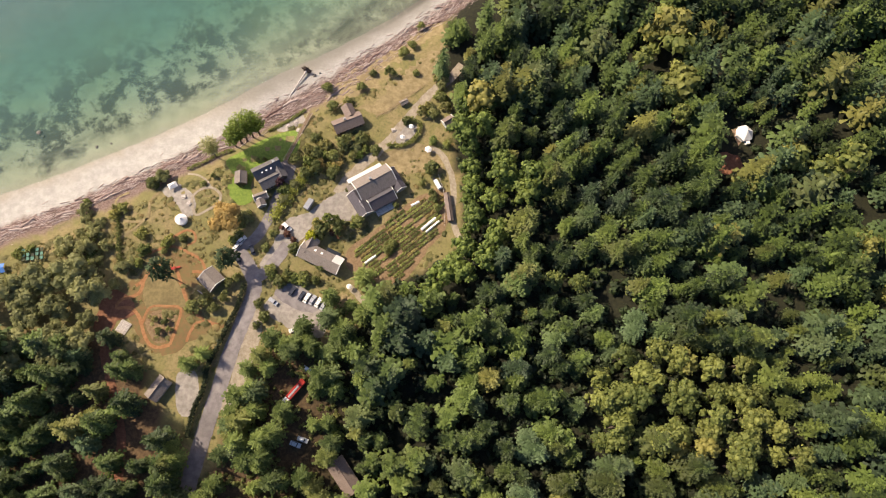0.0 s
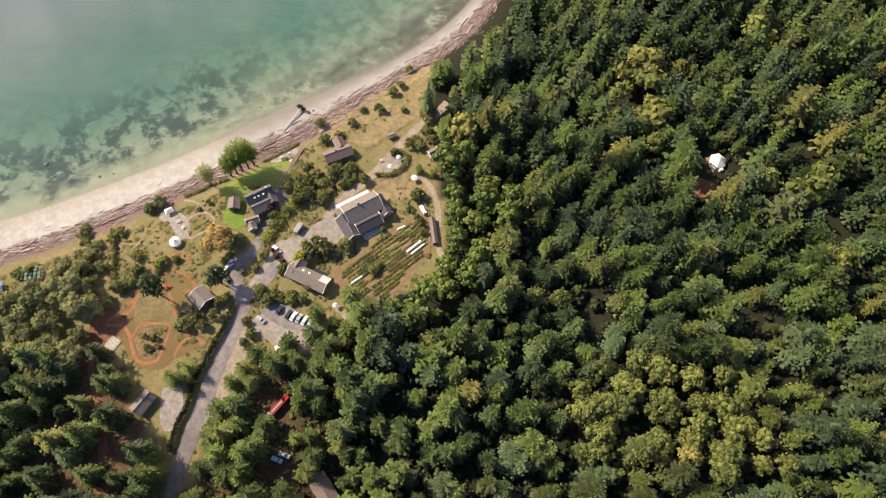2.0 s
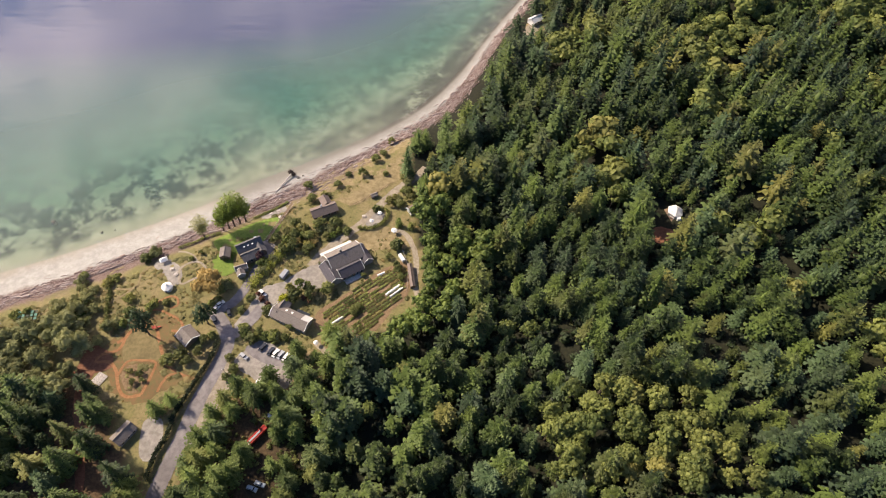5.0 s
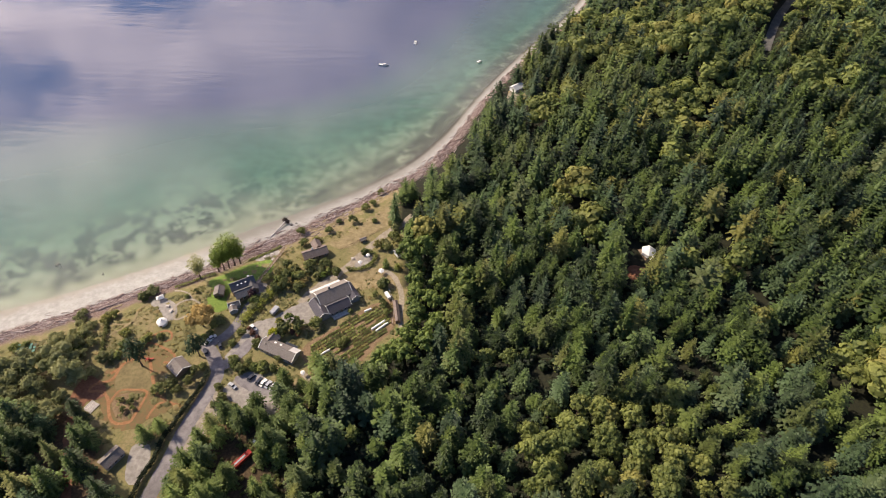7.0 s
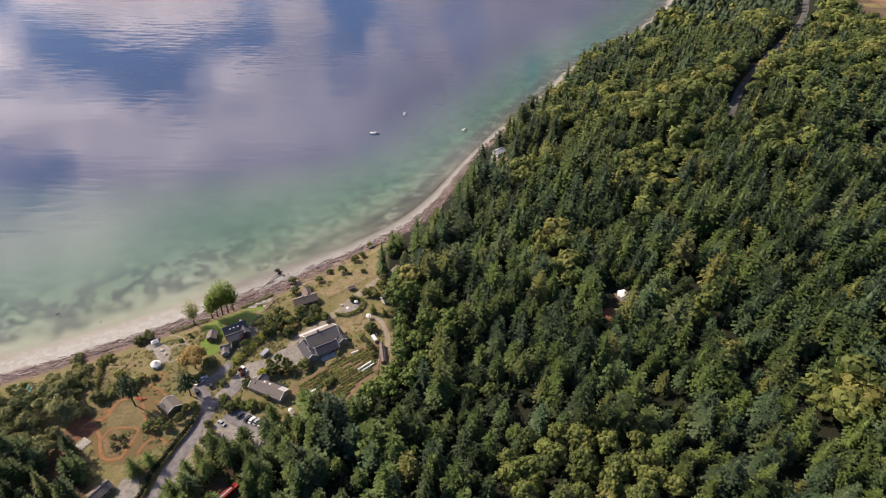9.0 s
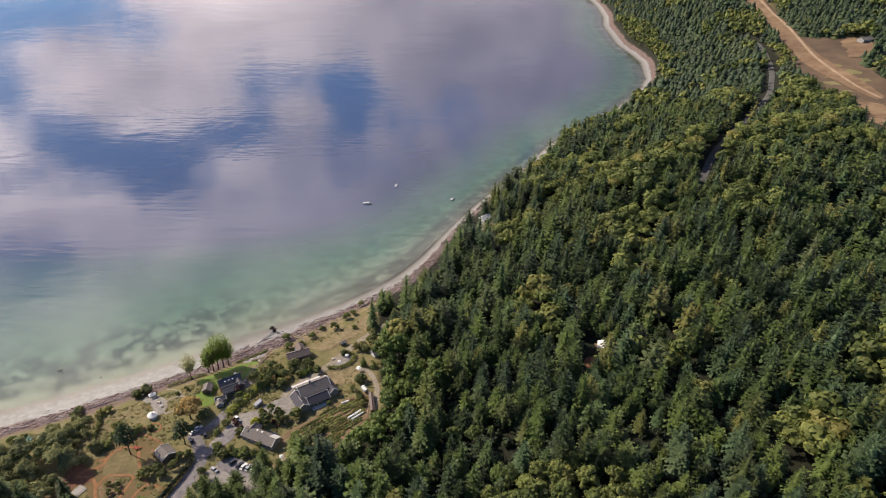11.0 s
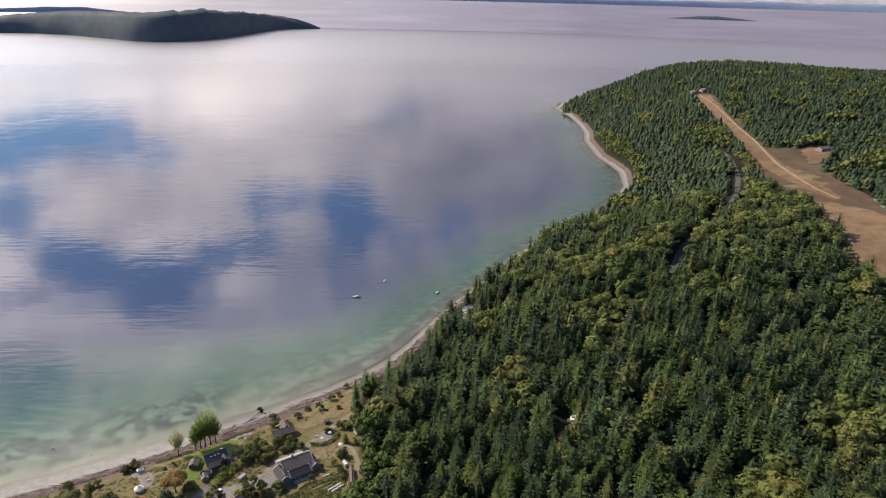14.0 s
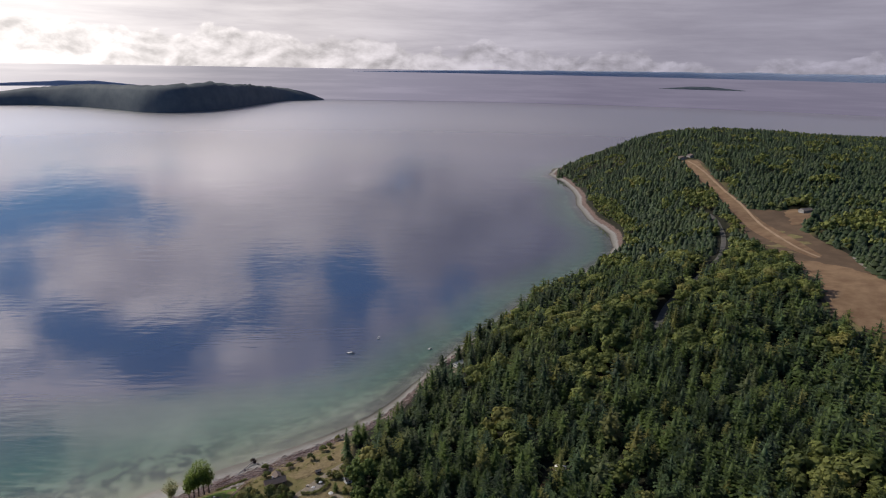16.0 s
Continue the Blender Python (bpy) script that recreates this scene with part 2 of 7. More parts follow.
M_CLAY = surface("red_clay_path", (0.215, 0.092, 0.038), (0.30, 0.15, 0.07), 0.9, stain=0.2)
M_DRYGRASS = surface("dry_grass", (0.168, 0.128, 0.062), (0.275, 0.215, 0.115), 0.55, stain=0.4)
M_SOIL = surface("garden_soil", (0.135, 0.085, 0.045), (0.235, 0.16, 0.09), 1.2)
M_TRACK = surface("dusty_track", (0.211, 0.174, 0.124), (0.31, 0.267, 0.211), 0.8)
M_STRIPDIRT = surface("graded_earth", (0.155, 0.092, 0.050), (0.250, 0.165, 0.095), 0.06, stain=0.4)
M_STRIPGRASS = surface("mown_dry_field", (0.082, 0.054, 0.033), (0.128, 0.085, 0.052), 0.05, stain=0.4)
M_ROOF = surface("grey_shingle_roof", (0.072, 0.0684, 0.072), (0.137, 0.13, 0.133), 3.5, rough=0.75, bump=0.12)
M_ROOFTAN = surface("weathered_shake_roof", (0.125, 0.105, 0.094), (0.225, 0.195, 0.175), 3.5, rough=0.8, bump=0.12)
M_ROOFBROWN = surface("brown_shake_roof", (0.115, 0.085, 0.074), (0.21, 0.165, 0.145), 3.5, rough=0.8, bump=0.12)
M_WALLWOOD = surface("cedar_siding", (0.15, 0.10, 0.065), (0.27, 0.19, 0.13), 1.8)
M_WALLGREY = surface("grey_siding", (0.22, 0.21, 0.20), (0.34, 0.33, 0.31), 1.8)
M_WHITE = paint("white_paint", (0.68, 0.67, 0.645))
M_CANVAS = paint("white_canvas", (0.70, 0.69, 0.665), 0.7)
M_SLATE = surface("slate_roof", (0.050, 0.046, 0.056), (0.098, 0.090, 0.104), 3.5, rough=0.85, bump=0.12)
M_GLASS, _t = material("window_glass")
finish(_t, (0.02, 0.025, 0.03), 0.08)
M_PALEMETAL = paint("pale_metal_roof", (0.52, 0.50, 0.48), 0.5)
M_RED = paint("red_paint", (0.32, 0.026, 0.018), 0.4)
M_DARK = paint("dark_paint", (0.035, 0.04, 0.055), 0.3)
M_SILVER = paint("silver_paint", (0.45, 0.46, 0.48), 0.3, 0.4)
M_BLUE = paint("blue_tarp", (0.05, 0.16, 0.45), 0.5)
M_TEAL = paint("green_netting", (0.06, 0.16, 0.12), 0.7)
M_RUBBER = paint("black_rubber", (0.02, 0.02, 0.02), 0.8)
M_STEEL = paint("grey_metal", (0.40, 0.41, 0.42), 0.35, 0.6)
M_ROCK = surface("dark_rock", (0.07, 0.065, 0.06), (0.20, 0.18, 0.16), 1.5)

# ---- the lie of the land ----
SHORE = np.array([(-2500, -1500), (-900, -330), (-420, -40), (-300, 30), (-171, 82), (-126, 104), (-102, 117), (-79, 131.5), (-59.5, 145.5),
                  (-38.5, 157.5), (-17.5, 171.5), (4.5, 188), (28, 210.5), (49.5, 240.5), (64, 268), (80, 298), (99, 330), (123, 367), (156, 415),
                  (184, 465), (222, 505), (280, 575), (326, 640), (356, 700), (364, 745), (374, 800), (367, 850), (362, 905), (368, 960), (370, 1015), (386, 1085), (399, 1150), (390, 1215), (397, 1275), (372, 1345),
                  (430, 1480), (560, 1650), (800, 1800), (1400, 1900), (3000, 1900), (6000, 1500)], float)


def curve_through(pts, step=8.0, closed=False):
    """Catmull-Rom points along a line of points, in the plane."""
    p = np.array(pts, float)
    n = len(p)
    out = []
    for i in range(n if closed else n - 1):
        if closed:
            a, b, c, d = p[i - 1], p[i], p[(i + 1) % n], p[(i + 2) % n]
        else:
            a, b, c, d = p[max(i - 1, 0)], p[i], p[i + 1], p[min(i + 2, n - 1)]
        k = max(1, int(np.hypot(*(c - b)) / step))
        for j in range(k):
            u = j / k
            out.append(0.5 * (2 * b + (c - a) * u + (2 * a - 5 * b + 4 * c - d) * u * u + (3 * b - a - 3 * c + d) * u ** 3))
    if not closed:
        out.append(p[-1])
    return np.array(out)


SHORELINE = curve_through(SHORE, 12.0)


def shore_distance(x, y):
    """Signed distance from the waterline, inland positive, for arrays."""
    x, y = np.atleast_1d(np.asarray(x, float)), np.atleast_1d(np.asarray(y, float))
    best, sign = np.full(x.shape, 1e9), np.ones(x.shape)
    for (ax, ay), (bx, by) in zip(SHORELINE[:-1], SHORELINE[1:]):
        dx, dy = bx - ax, by - ay
        u = np.clip(((x - ax) * dx + (y - ay) * dy) / (dx * dx + dy * dy), 0, 1)
        ex, ey = x - ax - u * dx, y - ay - u * dy
        q = ex * ex + ey * ey
        side = np.where(dx * ey - dy * ex <= 0, 1.0, -1.0)
        near = q < best
        best = np.where(near, q, best)
        sign = np.where(near, side, sign)
    return np.sqrt(best) * sign


def smoothstep(lo, hi, v):
    u = np.clip((v - lo) / (hi - lo), 0, 1)
    return u * u * (3 - 2 * u)


def beach_factor(y):
    """The beach is half as wide north of the settlement."""
    y = np.asarray(y, float)
    return 1 + 0.34 * smoothstep(132, 162, y) + 0.76 * smoothstep(195, 275, y) - 0.9 * smoothstep(640, 760, y)


def height(x, y, d=None):
    """Height of the ground: sea bed, beach, bank, settlement flat, wooded hill."""
    x, y = np.atleast_1d(np.asarray(x, float)), np.atleast_1d(np.asarray(y, float))
    d = shore_distance(x, y) if d is None else d
    bed = np.maximum(d * (0.034 + 0.051 * smoothstep(215, 330, y)), -9.0)
    e = d * beach_factor(y)
    beach = 2.2 * smoothstep(0, 26, e) + 2.0 * smoothstep(20, 36, e)
    north = smoothstep(180, 380, y)
    k = 0.15 * (1 - north) + (0.30 + 0.0004 * np.clip(y - 380, 0, 600)) * north
    k = k * (smoothstep(-30, 150, x) * (1 - north) + north)
    run = np.maximum(d - (70 * (1 - north) + 18 * north), 0)
    hill = 88 * (1 - np.exp(-run * k / 88))
    hill = hill + smoothstep(60, 200, run) * (1.5 * np.sin(x * 0.021 + y * 0.013) + 1.2 * np.sin(y * 0.031 - x * 0.017))
    dome = 34 * np.exp(-((x - 740) / 330) ** 2 - ((y - 1320) / 380) ** 2) * smoothstep(30, 220, run)
    return np.where(d < 0, bed, beach + hill + dome)


def axis(lo, hi, a, b, fine):
    """Coordinates that are close together between a and b and spread out beyond."""
    mid = list(np.arange(a, b + fine, fine))
    step, v, left = fine, a, []
    while v > lo:
        step *= 1.12
        v -= step
        left.append(max(v, lo))
    step, v, right = fine, mid[-1], []
    while v < hi:
        step *= 1.12
        v += step
        right.append(min(v, hi))
    return np.array(left[::-1] + mid + right)


def grid_mesh(name, xs, ys, zs, mat, attributes=()):
    nx, ny = len(xs), len(ys)
    X, Y = np.meshgrid(xs, ys)
    verts = np.stack([X.ravel(), Y.ravel(), zs.ravel()], 1)
    i = (np.arange(ny - 1)[:, None] * nx + np.arange(nx - 1)[None]).ravel()
    faces = np.stack([i, i + 1, i + nx + 1, i + nx], 1)
    me = bpy.data.meshes.new(name)
    me.from_pydata(verts.tolist(), [], faces.tolist())
    for key, values in attributes:
        at = me.attributes.new(key, "FLOAT", "POINT")
        at.data.foreach_set("value", values.ravel().astype(np.float32))
    me.polygons.foreach_set("use_smooth", [True] * len(faces))
    me.materials.append(mat)
    return new(name, me)


def inside(poly, x, y):
    """Which points lie in the polygon."""
    x, y = np.asarray(x, float), np.asarray(y, float)
    hit = np.zeros(x.shape, bool)
    p = np.asarray(poly, float)
    for (ax, ay), (bx, by) in zip(p, np.roll(p, -1, 0)):
        cross = ((ay > y) != (by > y)) & (x < (bx - ax) * (y - ay) / (by - ay + 1e-12) + ax)
        hit ^= cross
    return hit


# the open ground of the settlement, the airstrip and the small clearings
OPEN = curve_through([(-190, 95), (-171, 82), (-126, 104), (-79, 131), (-42, 163), (0, 194), (20, 206), (26, 190), (21, 165), (25, 140), (27, 111), (29, 87),
                      (31, 64), (9, 50), (-4, 39), (-13, 30), (-24, 20), (-32, 22), (-50, 21), (-53, 8), (-62, -8), (-67, -24), (-72, -42),
                      (-82, -42), (-80, -24), (-88, -12), (-97, 0), (-103, 10), (-113, 20), (-124, 21), (-150, 20), (-175, 20), (-205, 30)], 6.0, True)
STRIP = curve_through([(588, 1075), (618, 1052), (606, 980), (595, 902), (580, 800), (568, 715), (602, 692), (632, 679), (612, 610), (581, 603), (564, 545), (564, 509), (563, 464), (548, 421),
                       (540, 374), (545, 310), (520, 250), (450, 250), (437, 297), (458, 362), (472, 428), (486, 532), (512, 630), (535, 719), (561, 867), (570, 963)], 15.0, True)
FOREST_ROAD = curve_through([(500, 765), (508, 735), (505, 697), (492, 646), (480, 612), (465, 578), (432, 514), (389, 455), (347, 405), (310, 356), (286, 312)], 10.0)
CLEARINGS = [((604, 1076), 16), ((602, 1062), 12), ((25, 122), 5.5), ((23, 151), 6.5), ((24, 160), 5.0), ((158, 114), 7.5), ((149, 100), 5.5), ((149, 120), 5.0), ((142, 124), 4.0), ((157, 105), 5.5), ((124, 214), 6.0), ((101, 288), 9.0), ((96, 281), 7.0), ((97, 270), 7.0), ((104, 278), 7.0), ((90, 262), 4.5), ((150, 107), 7.5), ((143, 99), 4.5), ((-17, -33), 8.0), ((-38.5, 0), 6.5), ((-45.5, 4), 5.5), ((-36, -5), 5.0), ((-35.5, -20), 5.0), ((-31, 9), 4.0), ((-115, 12), 4.5), ((-112, 4), 4.5), ((-109, -4), 4.5), ((-106, -13), 4.5), ((-104, -22), 4.5), ((-81, -2), 7.0)]


def openness(x, y):
    o = inside(OPEN, x, y) | inside(STRIP, x, y)
    for qx, qy in FOREST_ROAD:
        o |= (np.asarray(x) - qx) ** 2 + (np.asarray(y) - qy) ** 2 < 86
    for (cx, cy), r in CLEARINGS:
        o |= (np.asarray(x) - cx) ** 2 + (np.asarray(y) - cy) ** 2 < r * r
    return o


M_GROUND, _t = material("island_ground")
_pos = _t.node("ShaderNodeNewGeometry").outputs["Position"]
_d = _t.node("ShaderNodeAttribute", attribute_name="inland").outputs["Fac"]
_o = _t.node("ShaderNodeAttribute", attribute_name="open").outputs["Fac"]
_n1, _n2, _n3 = _t.noise(_pos, 0.9, 6.0, 0.65), _t.noise(_pos, 0.11, 4.0, 0.6, 0.5), _t.noise(_pos, 0.035, 3.0, 0.55, 0.3)
_grass = _t.mix(_t.smooth(_n2, 0.36, 0.62), (0.222, 0.174, 0.084), (0.165, 0.15, 0.057))
_grass = _t.mix(_t.math("MULTIPLY", _t.smooth(_n1, 0.4, 0.7), 0.6), _grass, (0.085, 0.078, 0.034))
# Floor under the trees is near black: their shade put into the soil colour.
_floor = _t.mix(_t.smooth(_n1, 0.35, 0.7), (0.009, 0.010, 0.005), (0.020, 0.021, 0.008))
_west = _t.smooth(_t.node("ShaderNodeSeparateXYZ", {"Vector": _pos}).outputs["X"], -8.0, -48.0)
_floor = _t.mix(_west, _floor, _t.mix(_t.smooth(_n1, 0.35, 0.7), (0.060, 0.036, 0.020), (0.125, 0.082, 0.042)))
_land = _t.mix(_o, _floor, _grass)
_jd = _t.math("ADD", _d, _t.math("MULTIPLY", _t.math("SUBTRACT", _n2, 0.5), 9.0))
_sand = _t.mix(_t.smooth(_t.noise(_pos, 0.25, 8.0, 0.75), 0.3, 0.7), (0.265, 0.256, 0.234), (0.39, 0.377, 0.350))
_wet = _t.mix(_t.smooth(_n1, 0.3, 0.7), (0.25, 0.22, 0.175), (0.33, 0.30, 0.245))
_east = _t.smooth(_t.node("ShaderNodeSeparateXYZ", {"Vector": _pos}).outputs["X"], -95.0, -60.0)
_sand = _t.mix(_t.math("MULTIPLY", _east, 0.6), _sand, _t.mix(_t.smooth(_t.noise(_pos, 1.3, 8.0, 0.8), 0.35, 0.65), (0.17, 0.165, 0.155), (0.33, 0.32, 0.305)))
_wet = _t.mix(_t.math("MULTIPLY", _east, 0.75), _wet, (0.155, 0.15, 0.135))
_shore = _t.mix(_t.smooth(_t.math("SUBTRACT", _jd, _t.math("MULTIPLY", _east, 5.0)), -3.0, 8.0), _wet, _sand)
# sea bed: pale sand with dark beds of weed
_weed = _t.math("MULTIPLY", _t.smooth(_t.noise(_pos, 0.075, 6.0, 0.72, 0.2), 0.44, 0.57),
                _t.math("MULTIPLY", _t.smooth(_d, -5.0, -13.0), _t.smooth(_d, -66.0, -34.0)))
_sparse = _t.math("MULTIPLY", _t.smooth(_t.noise(_pos, 0.10, 5.0, 0.6, 0.4), 0.60, 0.72), 0.35)
_sparse = _t.math("ADD", _sparse, _t.math("MULTIPLY", _t.smooth(_t.noise(_pos, 0.03, 4.0, 0.6, 0.6), 0.5, 0.65),
                                          _t.math("MULTIPLY", _t.smooth(_d, 4.0, -3.0), _t.smooth(_d, -16.0, -8.0))), clamp=True)
_bed = _t.mix(_t.smooth(_n2, 0.3, 0.7), (0.26, 0.258, 0.195), (0.35, 0.345, 0.268))
_weed = _t.math("MULTIPLY", _weed, _t.math("SUBTRACT", 1.0, _t.math("MULTIPLY", _east, 0.55)))
_fringe = _t.math("MULTIPLY", _t.math("MULTIPLY", _t.smooth(_d, -1.0, -4.0), _t.smooth(_d, -20.0, -9.0)), _t.math("MULTIPLY", _t.smooth(_t.noise(_pos, 0.16, 6.0, 0.78), 0.44, 0.62), _east))
_sparse = _t.math("MAXIMUM", _sparse, _t.math("MULTIPLY", _fringe, 0.7))
_bed = _t.mix(_t.math("MAXIMUM", _weed, _sparse), _bed, (0.056, 0.060, 0.055))
_north = _t.smooth(_t.node("ShaderNodeSeparateXYZ", {"Vector": _pos}).outputs["Y"], 150.0, 215.0)
_rim = _t.math("MULTIPLY", _t.math("MULTIPLY", _t.smooth(_d, -19.0, -9.0), _t.smooth(_d, 5.0, 1.5)), _t.smooth(_t.noise(_pos, 0.07, 6.0, 0.7, 0.3), 0.34, 0.52))
_rim = _t.math("MULTIPLY", _rim, _north)
_wrack = _t.mix(_t.smooth(_t.noise(_pos, 1.6, 5.0, 0.7), 0.35, 0.65), (0.09, 0.055, 0.045), (0.22, 0.16, 0.14))
_jw = _t.math("SUBTRACT", _jd, _t.math("MULTIPLY", _t.math("SUBTRACT", 1.0, _east), 0.5))
_shore = _t.mix(_t.smooth(_jw, 13.0, 17.0), _shore, _wrack)
_col = _t.mix(_t.smooth(_jw, 22.5, 26.5), _shore, _land)
_col = _t.mix(_t.smooth(_jd, 1.5, -5.0), _col, _bed)
_col = _t.mix(_t.math("MULTIPLY", _rim, 0.85), _col, (0.055, 0.051, 0.044))
finish(_t, _col, 0.9, bump=_n1, strength=0.35, distance=0.2)

gx = axis(-5200, 6000, -260, 400, 4.0)
gy = axis(-2500, 5200, -120, 420, 4.0)
GX, GY = np.meshgrid(gx, gy)
GD = shore_distance(GX.ravel(), GY.ravel())
GZ = height(GX.ravel(), GY.ravel(), GD)
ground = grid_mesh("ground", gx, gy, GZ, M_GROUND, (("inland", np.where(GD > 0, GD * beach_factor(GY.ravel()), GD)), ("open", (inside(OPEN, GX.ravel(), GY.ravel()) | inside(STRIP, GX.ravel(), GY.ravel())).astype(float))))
GRID = GZ.reshape(len(gy), len(gx))


def land(x, y):
    """Height of the ground sheet itself, between its grid points."""
    x, y = np.atleast_1d(np.asarray(x, float)), np.atleast_1d(np.asarray(y, float))
    i = np.clip(np.searchsorted(gx, x) - 1, 0, len(gx) - 2)
    j = np.clip(np.searchsorted(gy, y) - 1, 0, len(gy) - 2)
    u, v = (x - gx[i]) / (gx[i + 1] - gx[i]), (y - gy[j]) / (gy[j + 1] - gy[j])
    return (GRID[j, i] * (1 - u) + GRID[j, i + 1] * u) * (1 - v) + (GRID[j + 1, i] * (1 - u) + GRID[j + 1, i + 1] * u) * v


def ground_z(x, y):
    return float(land(x, y)[0])


tagged(ground, "island ground with dry grass, shade-darkened forest soil, beach sand and sea bed", "ground", kind="structure")

# ---- the sea ----
M_SEA, _t = material("sea_water")
_pos = _t.node("ShaderNodeNewGeometry").outputs["Position"]
_dep = _t.node("ShaderNodeAttribute", attribute_name="depth").outputs["Fac"]
_murk = _t.math("SUBTRACT", 1.0, _t.math("EXPONENT", _t.math("MULTIPLY", _dep, -0.34)))
_map = _t.node("ShaderNodeMapping", {"Vector": _pos, "Rotation": (0, 0, radians(-12)), "Scale": (0.22, 1.0, 1.0)}).outputs[0]
_w1, _w2 = _t.noise(_map, 0.20, 3.0, 0.55), _t.noise(_map, 0.05, 2.0, 0.5)
_calm = _t.smooth(_t.noise(_pos, 0.0045, 4.0, 0.6, 0.6), 0.38, 0.62)
_off = _t.node("ShaderNodeVectorMath", {0: _pos, 1: (70.0, -240.0, 0.0)}, operation="DISTANCE").outputs["Value"]
_open = _t.smooth(_off, 1300.0, 3200.0)
_wave = _t.math("MULTIPLY", _t.math("ADD", _w1, _t.math("MULTIPLY", _w2, 1.5)), _t.math("ADD", 0.25, _calm))
_bump = _t.node("ShaderNodeBump", {"Height": _wave, "Strength": 0.10, "Distance": 0.9})
_body = _t.mix(_t.smooth(_dep, 0.5, 8.0), (0.09, 0.172, 0.145), (0.046, 0.066, 0.13))
_clear = _t.mix(_t.smooth(_dep, 0.0, 2.5), (0.90, 0.96, 0.92), (0.34, 0.75, 0.635))
_mx = _t.node("ShaderNodeMixShader", {"Fac": _murk})
_t.put(_mx.inputs[1], _t.node("ShaderNodeBsdfTransparent", {"Color": _clear}).outputs[0])
_t.put(_mx.inputs[2], _t.node("ShaderNodeBsdfDiffuse", {"Color": _body}).outputs[0])
_face = _t.node("ShaderNodeLayerWeight", {"Blend": 0.5, "Normal": _bump.outputs[0]}).outputs["Facing"]
_fr = _t.math("ADD", 0.04, _t.math("MULTIPLY", _t.math("POWER", _face, 3.6), 0.96))
_fr = _t.math("ADD", _fr, _t.math("MULTIPLY", _t.math("SUBTRACT", 1.0, _fr), _t.math("MULTIPLY", _open, 0.9)))
_gl = _t.node("ShaderNodeBsdfGlossy", {"Roughness": _t.math("ADD", 0.055, _t.math("MULTIPLY", _open, 0.27)), "Normal": _bump.outputs[0]})
_fin = _t.node("ShaderNodeMixShader", {"Fac": _fr})
_t.put(_fin.inputs[1], _mx.outputs[0])
_t.put(_fin.inputs[2], _gl.outputs[0])
_t.node("ShaderNodeOutputMaterial", {"Surface": _fin.outputs[0]})
sx = axis(-5200, 6000, -200, 400, 8.0)
sy = axis(-2500, 5200, 40, 700, 8.0)
SX, SY = np.meshgrid(sx, sy)
SD = np.maximum(-height(SX.ravel(), SY.ravel()), 0.0)
sea = grid_mesh("water", sx, sy, np.zeros(SX.size), M_SEA, (("depth", SD),))
tagged(sea, "calm clear green-blue sea reflecting clouds", "sea", kind="structure")

# ---- far distance ----
EYE_LEVEL = 264.0
# Glowing wall: reflected sky, brighter sunward, and ripple glints are painted as emission.
M_FARSEA, _t = material("glowing_far_sea_backdrop")
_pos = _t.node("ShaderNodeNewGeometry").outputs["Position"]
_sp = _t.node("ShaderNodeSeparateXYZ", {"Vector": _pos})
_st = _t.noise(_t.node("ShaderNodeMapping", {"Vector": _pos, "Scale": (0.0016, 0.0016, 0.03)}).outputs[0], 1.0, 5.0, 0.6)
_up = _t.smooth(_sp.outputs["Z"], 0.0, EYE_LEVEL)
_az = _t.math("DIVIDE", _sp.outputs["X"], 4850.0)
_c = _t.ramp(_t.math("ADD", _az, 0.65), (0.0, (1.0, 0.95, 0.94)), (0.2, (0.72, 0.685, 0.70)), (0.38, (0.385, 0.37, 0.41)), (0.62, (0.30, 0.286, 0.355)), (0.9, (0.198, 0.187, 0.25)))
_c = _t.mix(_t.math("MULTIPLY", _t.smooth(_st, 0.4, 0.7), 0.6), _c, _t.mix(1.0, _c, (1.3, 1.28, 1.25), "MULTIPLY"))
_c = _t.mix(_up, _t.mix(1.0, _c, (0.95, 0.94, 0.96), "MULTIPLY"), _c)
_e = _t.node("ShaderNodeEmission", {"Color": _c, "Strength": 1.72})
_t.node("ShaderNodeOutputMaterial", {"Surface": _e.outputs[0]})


def backdrop_ring(radius, z0, z1, mat):
    bm = bmesh.new()
    rows = []
    for i in range(73):
        a = radians(-72 + 2 * i)
        rows.append([bm.verts.new((70 + radius * math.sin(a), -240 + radius * math.cos(a), z)) for z in (z0, (z0 + z1) / 2, z1)])
    for r, q in zip(rows[:-1], rows[1:]):
        for j in range(2):
            bm.faces.new((r[j], q[j], q[j + 1], r[j + 1]))
    me = bpy.data.meshes.new("backdrop")
    bm.to_mesh(me)
    me.materials.append(mat)
    return new("backdrop", me)


tagged(backdrop_ring(4840, -1.0, 214.0, M_FARSEA), "glowing backdrop wall painted as far pale grey sea with sky glare", "backdrop", kind="structure")

# Distance haze is mixed into both base colours: paler and bluer with range.
M_FARWOOD = surface("hazed_far_woods", (0.068, 0.086, 0.104), (0.098, 0.118, 0.130), 0.02, stain=0.2)
M_FARLAND = surface("hazed_far_shore", (0.21, 0.265, 0.37), (0.27, 0.32, 0.43), 0.002, stain=0.2)


